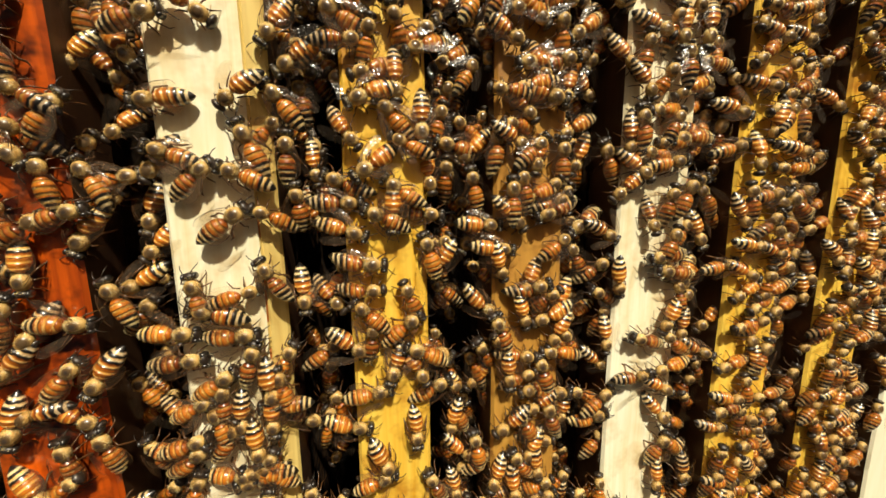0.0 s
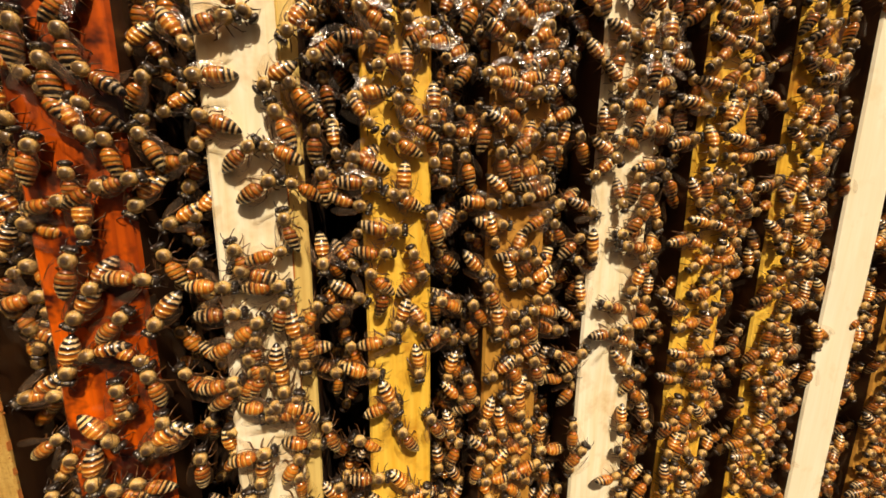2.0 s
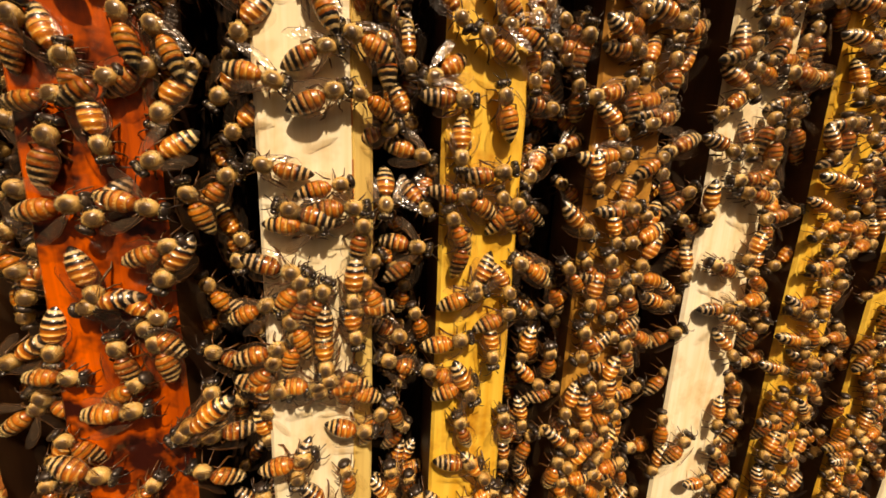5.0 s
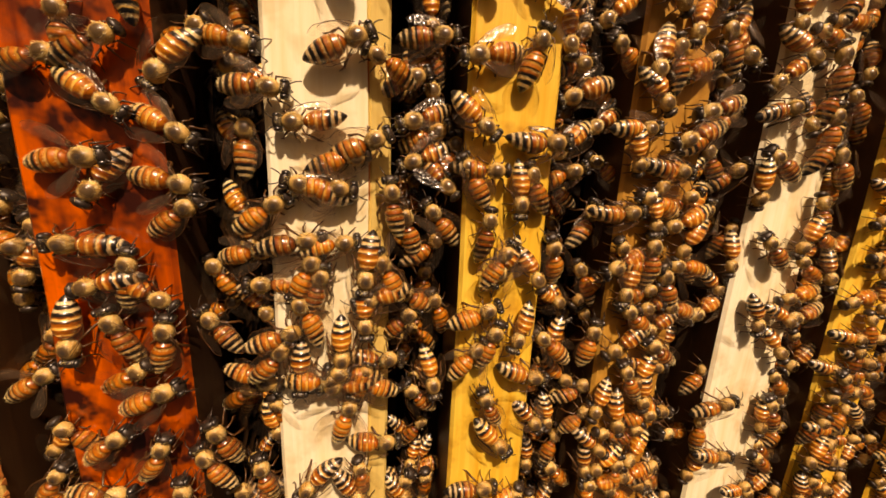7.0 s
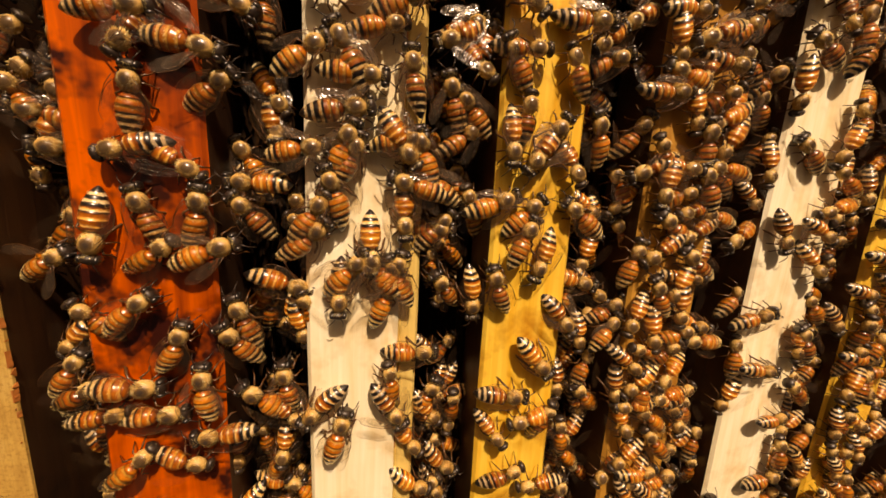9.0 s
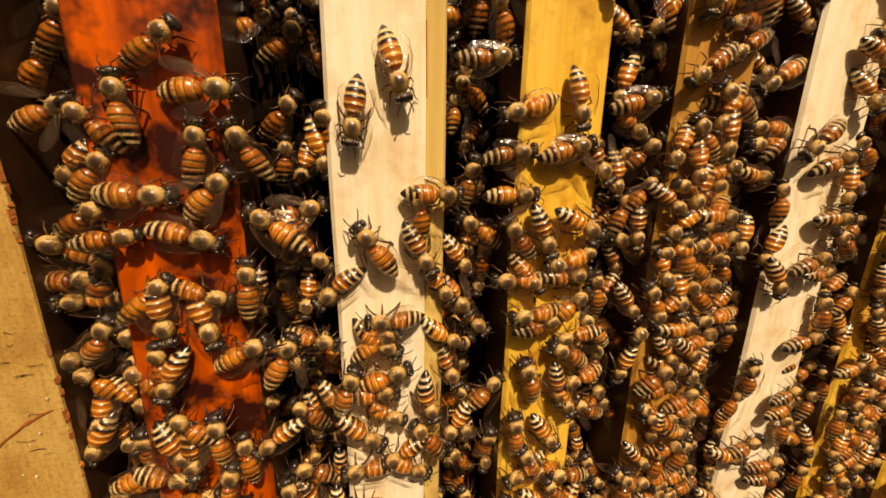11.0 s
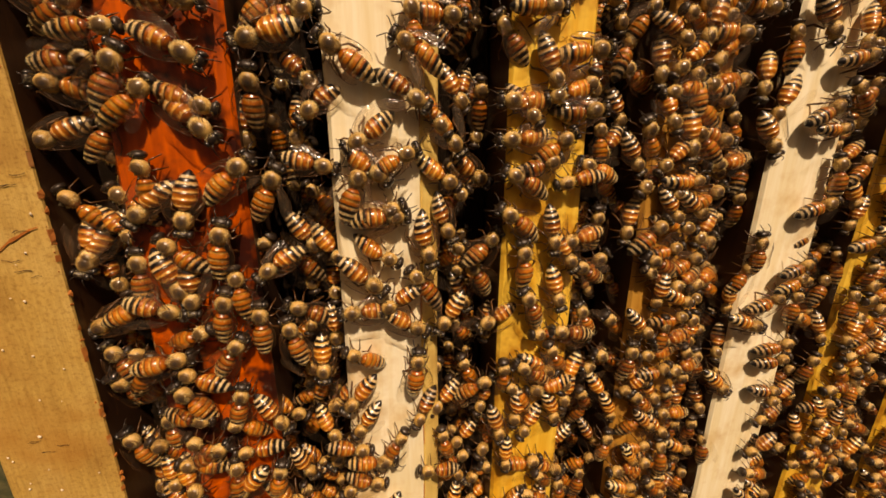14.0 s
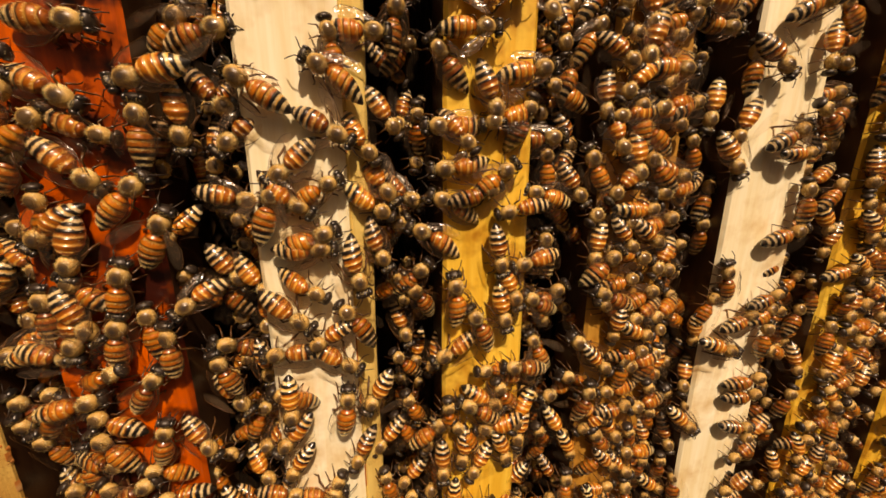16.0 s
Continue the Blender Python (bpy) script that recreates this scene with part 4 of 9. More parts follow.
    crawl(next(go), [(0, -7.4, 64, 0, 99), (0.5, -7.5, 63.2, 0, 99), (1, -6.2, 63.2, 0, 99), (1.5, -6.3, 63, 0, 99), (2, -6.4, 63.4, 0, 110), (2.5, -8.7, 64.1, 0, 121), (3.5, -8.6, 65, 0, 143), (4, -10, 65.1, 0, 154), (4.5, -9.6, 64.2, 0, 164), (4.7, -10.5, 64.9, 0, 164), (7, -5.8, 68.9, 0, 185), (7.5, -7.2, 68.2, 0, 185), (8.7, -7.2, 67.8, 0, 185), (16, -7.2, 67.8, 0, 185)])
    crawl(next(go), [(0, 10.2, 67.3, 0, 120), (0.5, 7.9, 70.1, 0, 120), (1.5, 9.2, 73.3, 0, 120), (2, 8, 71.9, 0, 102), (2.5, 11.7, 75.1, -0.4, 85), (3, 12.8, 76.2, -1.2, 68), (3.5, 14.1, 74.6, -2.2, 50), (4, 16.8, 75.9, -4.4, 33), (4.5, 17.5, 75.2, -4.9, 16), (6.8, 17.5, 81.4, -4.9, 21), (7, 18.4, 80.5, -5.6, 21), (7.2, 15.7, 80.1, -3.5, 21), (8.7, 15.7, 80.1, -3.5, 21), (16, 15.7, 80.1, -3.5, 21)])
    crawl(next(go), [(0, 30.1, 132.5, -2.1, 149), (2, 32.1, 132.6, -0.6, 149), (4.7, 32.1, 132.6, -0.6, 149), (16, 32.1, 132.6, -0.6, 149)])
    crawl(next(go), [(0, 52.8, 129.3, -1.3, 31), (1, 53, 130, -1.4, 31), (1.5, 51.6, 129.3, -0.3, 31), (2, 52.3, 129.4, -0.8, 31), (2.3, 50.5, 128.1, 0, 31), (4.7, 50.5, 128.1, 0, 31), (16, 50.5, 128.1, 0, 31)])
    crawl(next(go), [(0, 36.7, 111.9, 0, -156), (0.5, 36.1, 110.3, 0, -156), (1, 31.8, 109.1, -0.8, -156), (2, 29.8, 109.1, -2.3, -156), (3, 29.7, 110.3, -2.4, -156), (4.7, 29.2, 109.6, -2.8, -156), (16, 29.2, 109.6, -2.8, -156)])
    crawl(next(go), [(0, 51.8, 104.4, -0.4, -90), (0.5, 52.1, 103.6, -0.7, -90), (2, 53.3, 104.8, -1.6, -90), (2.5, 52.2, 105, -0.7, -90), (3, 52.6, 104.2, -1.1, -90), (3.5, 53.3, 104.8, -1.6, -90), (4.7, 52.7, 105.3, -1.2, -90), (6.7, 62.8, 101.5, -17.5, -127), (16, 62.8, 101.5, -17.5, -127)])
    crawl(next(go), [(0, 44.5, 89.2, 0, 142), (0.5, 42.9, 90.4, 0, 142), (1, 43.6, 94.6, 0, 142), (1.5, 42.2, 96.4, 0, 142), (2.5, 41.2, 97.7, 0, 142), (3.5, 40.5, 97.3, 0, 142), (4, 41.6, 99.7, 0, 142), (4.5, 41.4, 101.3, 0, 142), (4.7, 39.8, 101.1, 0, 142), (5.8, 42, 78, 0, 207), (6.8, 44.1, 54.9, 0, 271), (7, 44.2, 54.1, 0, 271), (8, 40.5, 45.5, 0, 271), (8.5, 34.3, 40.4, 0, 271), (8.7, 33.7, 39.5, 0, 271), (16, 33.7, 39.5, 0, 271)])
    crawl(next(go), [(0, 36.8, 93.9, 0, -145), (0.5, 32.1, 94, -0.5, -145), (1, 28, 94.4, -3.8, -145), (1.7, 28.4, 89, -3.4, -145), (4.7, 28.4, 89, -3.4, -145), (7, 32.3, 85.1, -0.4, -171), (8.7, 32.8, 84.2, 0, -171), (16, 32.8, 84.2, 0, -171)])
    crawl(next(go), [(0, 30.9, 85.3, -1.5, 0), (1, 31.6, 85.2, -1, 0), (1.5, 33.3, 85.4, 0, 0), (2, 32.3, 83.3, -0.4, 0), (2.5, 35, 85.1, 0, 0), (3.5, 34.2, 89.1, 0, 0), (4, 36.2, 88.8, 0, 0), (4.5, 36.2, 86.1, 0, 0), (4.7, 35.8, 83.7, 0, 0), (6.8, 23.5, 87.9, -7, 8), (7, 24.8, 89.8, -6.2, 8), (7.5, 29.9, 88.5, -2.3, 8), (8.7, 29.9, 88.5, -2.3, 8), (16, 29.9, 88.5, -2.3, 8)])
    crawl(next(go), [(0, 39.2, 82.2, 0, 154), (1, 41, 80.6, 0, 154), (1.5, 40, 79.7, 0, 154), (2, 40.5, 79.6, 0, 154), (2.5, 39.1, 75.6, 0, 154), (3.5, 40.7, 73.2, 0, 154), (4, 37.4, 69.4, 0, 154), (4.7, 37.3, 62.9, 0, 154), (6.8, 25.6, 50.3, -5.6, 130), (7.4, 23.8, 49.8, -7, 130), (8.7, 23.8, 49.8, -7, 130), (16, 23.8, 49.8, -7, 130)])
    crawl(next(go), [(0, 32.2, 77.5, -0.5, -21), (1, 33.7, 77.7, 0, -21), (2, 29.2, 76.5, -2.8, -21), (2.5, 28.7, 76.6, -3.2, -21), (3, 30.2, 72.8, -2, -21), (3.5, 31.2, 72.3, -1.3, -21), (4.5, 27, 72.4, -4.5, -21), (4.7, 26.3, 71.2, -5, -21), (7, 24.2, 69.6, -6.7, 24), (7.5, 23.6, 68.8, -7, 24), (8, 24.3, 69.4, -6.6, 24), (8.7, 24, 66.9, -6.8, 24), (16, 24, 66.9, -6.8, 24)])
    crawl(next(go), [(0, 53.7, 81.7, -1.9, -8), (0.5, 54.8, 82.1, -2.8, -8), (1, 54.6, 83.8, -2.6, -8), (1.5, 56.6, 83.1, -4.2, -8), (2, 58.6, 83.9, -5.8, -8), (2.5, 58.3, 84.5, -5.5, -8), (3, 57.7, 83.7, -5.1, -8), (3.5, 60.8, 86.1, -7, -8), (4.7, 61, 85, -7, -8), (7, 58.7, 87.1, -5.9, 18), (7.5, 60.3, 88.4, -7, 18), (8, 61.5, 87.5, -7, 18), (8.5, 56.5, 78.2, -4.1, 18), (8.7, 56.5, 78.2, -4.1, 18), (16, 56.5, 78.2, -4.1, 18)])
    crawl(next(go), [(0, 36.8, 68.2, 0, -4), (1.5, 39.8, 69, 0, -4), (2.5, 40.9, 67.4, 0, 3), (3, 42.5, 65.8, 0, 6), (4, 42.2, 67, 0, 13), (4.7, 44.3, 67.4, 0, 16), (6.8, 51, 68.2, 0, 6), (7.5, 49.9, 68.2, 0, 6), (8.7, 51.5, 68.2, -0.2, 6), (16, 51.5, 68.2, -0.2, 6)])
    crawl(next(go), [(0, 18.3, 87.6, -5.5, 98), (2, 18.2, 85.8, -5.4, 98), (2.5, 17.5, 86.7, -4.9, 98), (3, 13.7, 90.2, -2, 98), (3.5, 15.1, 91.3, -3, 98), (4, 13.9, 91.8, -2.1, 98), (4.7, 14.7, 95.4, -2.7, 98), (6.7, 22, 89.9, -14, 121), (16, 22, 89.9, -14, 121)])
    crawl(next(go), [(0, -61, 51.2, -6, 133), (0.5, -61.2, 52.9, -6.3, 133), (1, -59.6, 54.9, -5, 133), (1.5, -59.3, 56.5, -4.8, 133), (2, -61.6, 59.3, -6.5, 133), (4.7, -61.6, 59.3, -6.5, 133), (6.7, -63.8, 57.7, -15.5, 101), (16, -63.8, 57.7, -15.5, 101)])
    crawl(next(go), [(0, -50, 46.6, 0, -137), (1.1, -50, 46.6, 0, -137), (1.5, -50.4, 47.9, 0, -137), (2, -49.2, 46.4, 0, -125), (2.5, -51.1, 43.7, 0, -113), (3.5, -50.5, 43.5, 0, -88), (4, -47.4, 41.1, 0, -76), (4.7, -46.1, 37.7, 0, -64), (5.8, -47.9, 40.7, 0, -123), (6.8, -49.7, 43.8, 0, -183), (7.5, -52.3, 41.1, 0, -183), (8, -60.2, 37.6, -5.4, -183), (8.5, -59.2, 35.1, -4.6, -183), (8.7, -62.3, 34.5, -7, -183), (16, -62.3, 34.5, -7, -183)])
    crawl(next(go), [(0, -34.5, 57.3, 0, -5), (0.5, -35, 56.8, 0, -5), (1, -32.9, 56.2, 0, -5), (2.5, -31.8, 56.3, 0, -8), (4, -34.3, 56.9, 0, -12), (4.7, -35.1, 56.6, 0, -13), (6.8, -28.8, 55.9, -1.6, -10), (7.5, -30.9, 55.6, 0, -10), (8.5, -32.2, 54.2, 0, -10), (8.7, -31.5, 54, 0, -10), (16, -31.5, 54, 0, -10)])
    crawl(next(go), [(0, -37.3, 44.7, 0, 50), (1, -37.5, 44.4, 0, 50), (2, -38.4, 44.3, 0, 45), (2.5, -38.1, 44.1, 0, 41), (3.5, -37.8, 45.7, 0, 32), (4.7, -32.8, 47.5, 0, 22), (6.8, -29.9, 50.6, -0.7, 37), (7.5, -27.2, 51.3, -2.8, 37), (8.5, -29.1, 48.7, -1.3, 37), (8.7, -28.5, 49.2, -1.8, 37), (16, -28.5, 49.2, -1.8, 37)])
    crawl(next(go), [(0, -31.4, 41.4, 0, -123), (1, -30.8, 41.5, 0, -123), (2.5, -29.6, 42.7, -0.9, -123), (3.5, -30.7, 41.3, -0.1, -123), (4.7, -33.6, 41.2, 0, -123), (6.7, -21, 41.1, -15, -83), (8.8, -21, 41.1, -15, -83), (16, -21, 41.1, -15, -83)])
    crawl(next(go), [(6.7, -21, 41.1, -15, -83), (8.8, -21, 41.1, -15, -83), (10.8, -49.3, -40, 0, -83), (11, -49.2, -42.4, 0, -83), (11.5, -48.3, -44.6, 0, -84), (12.5, -45, -52.8, 0, -90), (13.5, -45.7, -58.4, 0, -96), (14.5, -44.8, -61.3, 0, -101), (15.5, -47.5, -60.8, 0, -101), (16, -48.7, -62.3, 0, -101)])
    crawl(next(go), [(0, -24.2, 18.8, -5.1, 116), (1, -23.9, 23.2, -5.4, 116), (2.5, -26.2, 24.6, -3.6, 123), (3, -26.3, 27.8, -3.5, 126), (3.5, -31.5, 25.2, 0, 130), (4, -32, 26.4, 0, 134), (4.7, -35.9, 27.4, 0, 137), (6.8, -39.2, 36.9, 0, 83), (7, -39.8, 38.5, 0, 83), (7.5, -42.2, 45, 0, 83), (8, -42.9, 41.9, 0, 83), (8.5, -44.3, 45.8, 0, 83), (8.7, -43.6, 46.5, 0, 83), (16, -43.6, 46.5, 0, 83)])
    crawl(next(go), [(0, -51.2, 30.6, 0, -102), (0.5, -52.6, 30.9, 0, -102), (2.5, -53.4, 30, -0.2, -101), (3, -53.5, 28.2, -0.2, -100), (3.5, -55.2, 26.9, -1.5, -100), (4, -55.3, 25.6, -1.6, -99), (4.7, -58.3, 23.5, -3.9, -99), (6.8, -52.5, 22.6, 0, -92), (7, -52.4, 21.8, 0, -92), (8, -54, 20.7, -0.6, -92), (8.7, -52.7, 19.4, 0, -92), (9.8, -62, -3.2, -3.5, -150), (10.8, -71.2, -25.8, -7, -208), (11, -70.8, -25.1, -7, -208), (11.5, -72.6, -21.8, -7, -208), (12.5, -69.9, -17.8, -7, -208), (13, -69.7, -18.5, -7, -208), (13.5, -71.8, -17.9, -7, -208), (13.7, -70.5, -14.3, -7, -208), (16, -70.5, -14.3, -7, -208)])
    crawl(next(go), [(0, -41.2, 23.6, 0, 96), (0.5, -42.1, 23.2, 0, 96), (1, -41.7, 23.7, 0, 96), (1.5, -42.4, 22.2, 0, 96), (3, -41.4, 21.7, 0, 97), (4.5, -42.8, 23, 0, 98), (7, -44.5, 25.9, 0, 108), (8.7, -43.9, 23.9, 0, 108), (10.7, -63.8, 22.8, -23.9, 106), (16, -63.8, 22.8, -23.9, 106)])
    crawl(next(go), [(0, -32.4, 25.4, 0, 109), (1.5, -33.7, 25.5, 0, 109), (2.5, -33, 25.6, 0, 109), (3.4, -35.2, 24.6, 0, 109), (4.7, -35.2, 24.6, 0, 109), (7, -34.8, 23.6, 0, 82), (7.5, -34.8, 23.1, 0, 82), (8.7, -34.9, 24.6, 0, 82), (10.7, -21, 21.5, -16.9, 45), (16, -21, 21.5, -16.9, 45)])
    crawl(next(go), [(0, -48, 11.7, 0, -55), (0.5, -47.8, 11.5, 0, -55), (1, -46.8, 7.7, 0, -55), (1.5, -46.4, 7.1, 0, -55), (2.5, -46.2, 8.1, 0, -37), (3, -45.4, 9.7, 0, -29), (3.5, -43.1, 9.6, 0, -20), (4.7, -43.5, 8.3, 0, -3), (6.8, -36.9, 9.1, 0, 24), (7.4, -36.9, 9.1, 0, 24), (7.5, -35.7, 10.7, 0, 24), (8, -34.1, 13.5, 0, 24), (8.5, -30.9, 15, 0, 24), (10.8, -32.4, 8.5, 0, 4), (11, -33.3, 6, 0, 4), (11.5, -32.4, 5.3, 0, 4), (16, -32.4, 5.3, 0, 4)])
    crawl(next(go), [(0, -52.8, -6.1, 0, -98), (1.5, -52.5, -5.5, 0, -98), (2, -52.2, -6.8, 0, -90), (2.5, -51.2, -3.3, 0, -82), (4.5, -51.5, -9.2, 0, -20), (4.7, -51.6, -7.5, 0, -20), (6.8, -49.1, -15.7, 0, 0), (7.5, -48.9, -16.5, 0, 0), (8.5, -49.2, -16.3, 0, 0), (8.7, -48.3, -16.7, 0, 0), (11, -47.1, -14.8, 0, 0), (11.5, -46.9, -15.2, 0, 0), (12, -43.8, -15.5, 0, 0), (12.5, -41.8, -17.8, 0, 0), (13.5, -39.3, -17.3, 0, 0), (16, -39.5, -17, 0, 0)])
    crawl(next(go), [(0, -33.6, -0.4, 0, 95), (0.5, -33.6, -0.4, 0, 95), (1, -34.5, 1.5, 0, 95), (1.5, -34.2, 4.9, 0, 95), (2, -31.2, 9.7, 0, 95), (2.5, -29.8, 9.5, -0.7, 95), (3, -28.9, 10.9, -1.5, 95), (3.5, -26.8, 9.9, -3.1, 95), (4.7, -26.3, 9.7, -3.5, 95), (6.8, -34.3, -18.3, 0, 95), (7.5, -35.3, -17.4, 0, 95), (8, -34.6, -13.9, 0, 95), (8.5, -34.5, -13.7, 0, 95), (8.7, -35, -16.4, 0, 95), (10.8, -35.1, -12.6, 0, 44), (11, -35.2, -12.6, 0, 44), (11.5, -31.7, -14.4, 0, 44), (12, -29.1, -13.8, -1.3, 44), (13, -26.2, -14.7, -3.6, 44), (13.5, -23.5, -13.8, -5.7, 44), (16, -23.5, -13.8, -5.7, 44)])
    crawl(next(go), [(0, -70.6, 16.2, -7, -149), (2, -69.1, 19.4, -7, -149), (4.7, -69.1, 19.4, -7, -149), (6.7, -63.8, 18.5, -15, -118), (8.8, -63.8, 18.5, -15, -118), (16, -63.8, 18.5, -15, -118)])
    crawl(next(go), [(6.7, -63.8, 18.5, -15, -118), (8.8, -63.8, 18.5, -15, -118), (10.8, -68.8, -38.1, -7, -176), (11.5, -69.7, -37.2, -7, -177), (12.5, -68.9, -34.4, -7, -182), (13, -69.1, -34.3, -7, -184), (13.5, -68.5, -32.5, -7, -186), (14.5, -70.1, -32, -7, -191), (14.6, -70.6, -31.2, -7, -191), (16, -70.6, -31.2, -7, -191)])
    crawl(next(go), [(0, -62.2, 19.3, -7, -6), (0.5, -63.2, 18.9, -7, -6), (1, -61.5, 18.4, -6.4, -6), (1.5, -62.2, 16.9, -7, -6), (2, -63.2, 19, -7, -6), (2.5, -61.9, 19.5, -6.8, -6), (3, -61.9, 18.7, -6.7, -6), (3.5, -63.7, 18, -7, -6), (4, -52.1, 22.9, 0, -6), (4.5, -53.7, 22.5, -0.4, -6), (4.7, -55.5, 20.8, -1.8, -6), (6.8, -47.9, -1.7, 0, 36), (7.5, -47.3, -1.9, 0, 36), (8, -47.6, -0.5, 0, 36), (8.5, -47, 2.4, 0, 36), (8.7, -46.4, 2.3, 0, 36), (10.8, -50.2, 4.9, 0, 93), (11.5, -49.1, 1.6, 0, 93), (12, -47.6, 2.7, 0, 93), (16, -47.6, 2.7, 0, 93)])
    crawl(next(go), [(0, -10, 45, 0, 5), (0.5, -10.1, 44.7, 0, 5), (1, -10.5, 47.3, 0, 5), (1.5, -10.4, 44.6, 0, 5), (2, -9.7, 44.3, 0, 1), (3, -7.7, 46, 0, -8), (3.5, -5.2, 44.6, 0, -12), (4.7, -6.9, 41.4, 0, -20), (6.8, -6.2, 45.4, 0, 10), (7, -5.4, 44.4, 0, 10), (7.5, -3.6, 46.4, 0, 10), (8, -3.7, 47.6, 0, 10), (8.7, -2.8, 45.3, 0, 10), (16, -2.8, 45.3, 0, 10)])
    crawl(next(go), [(0, 4.7, 45.2, 0, 71), (1.5, 5.9, 45.8, 0, 71), (3, 5.1, 45.6, 0, 71), (4, 6.3, 48.9, 0, 71), (4.5, 8.5, 50.9, 0, 71), (6.8, 13.4, 54.4, -1.7, 97), (8, 11.1, 53.9, 0, 97), (8.7, 9.3, 54.7, 0, 97), (16, 9.3, 54.7, 0, 97)])
    crawl(next(go), [(0, 13.8, 43.9, -2, 60), (1, 15, 43.8, -3, 60), (3, 13.8, 43, -2, 53), (4.7, 13, 43.2, -1.4, 45), (6.8, 3.8, 45.5, 0, 9), (7, 2.2, 43.6, 0, 9), (7.5, 3.8, 43, 0, 9), (8, 8.7, 42.3, 0, 9), (8.5, 8.1, 39.9, 0, 9), (8.7, 9.5, 40.2, 0, 9), (16, 9.5, 40.2, 0, 9)])
    crawl(next(go), [(0, 0.9, 25.8, 0, -93), (1.5, 1.9, 23.2, 0, -93), (4.7, 1.9, 23.2, 0, -93), (6.8, -7.4, 11, 0, -92), (7.5, -7.2, 9.2, 0, -92), (8.5, -5.9, 4.8, 0, -92), (11, -8, 0, 0, -99), (12.5, -7.7, 0.1, 0, -99), (16, -7.2, 0.1, 0, -99)])
    crawl(next(go), [(0, 8.7, 24.7, 0, -89), (1.5, 10.6, 26.2, 0, -89), (3.5, 11.2, 25.8, 0, -83), (4.5, 9.3, 24.7, 0, -80), (7.5, 7.9, 23.9, 0, -87), (8.7, 7.9, 21.9, 0, -87), (10.7, 22, 16.6, -23.1, -82), (16, 22, 16.6, -23.1, -82)])
    crawl(next(go), [(0, -12.8, 8.6, -1.2, 71), (0.5, -6.6, 12.8, 0, 71), (1, -7, 17.1, 0, 71), (1.5, -5.3, 23.4, 0, 71), (4.7, -4.9, 23.1, 0, 71), (5.8, -10.5, 27.9, -1.9, 123), (6.8, -16, 32.8, -3.7, 175), (7.9, -16, 32.8, -3.7, 175), (8, -17.5, 32.3, -4.9, 175), (8.5, -23.8, 30.3, -5.4, 175), (8.7, -25.7, 28.8, -4, 175), (10.7, -21, 34.7, -16.8, 207), (16, -21, 34.7, -16.8, 207)])
    crawl(next(go), [(0, 5.9, 0.7, 0, 86), (0.2, 5.9, 0.7, 0, 86), (0.5, 3.5, -7.9, 0, 86), (1, 8.1, -0.4, 0, 86), (1.5, 9.3, 3.9, 0, 86), (2, 8.2, 7.6, 0, 97), (2.5, 11.5, 11.6, -0.2, 109), (3.5, 18, 12.4, -5.3, 131), (4, 17.9, 13.4, -5.2, 142), (4.5, 19.6, 13.5, -6.5, 154), (4.7, 19.2, 13, -6.2, 154), (6.8, 17.7, 28.6, -5.1, 140), (7, 17.1, 30.8, -4.6, 140), (7.5, 14.2, 32.9, -2.3, 140), (8, 13.3, 33.6, -1.6, 140), (8.7, 13, 31.7, -1.4, 140), (10.7, 22, 33.6, -21.5, 160), (16, 22, 33.6, -21.5, 160)])
    crawl(next(go), [(0, 16.2, -2.5, -3.9, 102), (0.5, 14.2, -2, -2.3, 102), (1, 15.4, -1.4, -3.3, 102), (2, 16.6, -2.1, -4.2, 102), (3.5, 17.7, -0.2, -5.1, 102), (4.7, 18.3, -0.2, -5.5, 102), (6.8, 20.7, 0.7, -7, 127), (7.5, 18, 3.2, -5.3, 127), (8, 16.8, 4.1, -4.3, 127), (8.7, 18.1, 6.7, -5.3, 127), (10.8, 20.6, -9.1, -7, 78), (16, 20.6, -9.1, -7, 78)])
    crawl(next(go), [(0, -3.1, -4.4, 0, 11), (1, -5.5, -5.2, 0, 11), (1.5, -5.6, -4.7, 0, 11), (2, -4.5, -5.5, 0, 11), (2.6, -5.6, -9.1, 0, 11), (4.7, -5.6, -9.1, 0, 11), (6.8, -7.8, -32.1, 0, 70), (7.7, -7.8, -32.1, 0, 70), (8, -5.1, -31.2, 0, 70), (8.5, -4, -29.6, 0, 70), (8.7, -5.5, -30, 0, 70), (10.8, -5.2, -26.2, 0, 125), (11, -5.3, -25, 0, 125), (11.5, -8.2, -23.5, 0, 126), (12, -9.4, -23.2, 0, 129), (12.5, -9.7, -24.2, 0, 133), (13, -11.7, -24.1, -0.4, 136), (14.5, -10.3, -24.7, 0, 146), (15, -10.9, -25.5, 0, 146), (15.5, -10.2, -25.6, 0, 146), (16, -11, -25.6, 0, 146)])
    crawl(next(go), [(0, 32.5, 44.6, -0.3, -38), (0.5, 28.5, 47.3, -3.3, -38), (1, 29.7, 47, -2.4, -38), (2.5, 27.3, 46.2, -4.3, -31), (3.5, 27.9, 46.6, -3.8, -25), (4.7, 26.5, 46.4, -4.9, -19), (5.8, 22.1, 47.7, -5, 43), (6.8, 17.7, 49, -5.1, 106), (7, 16.7, 49.1, -4.3, 106), (8, 17.6, 52, -5, 106), (8.7, 19.8, 52.8, -6.7, 106), (16, 19.8, 52.8, -6.7, 106)])
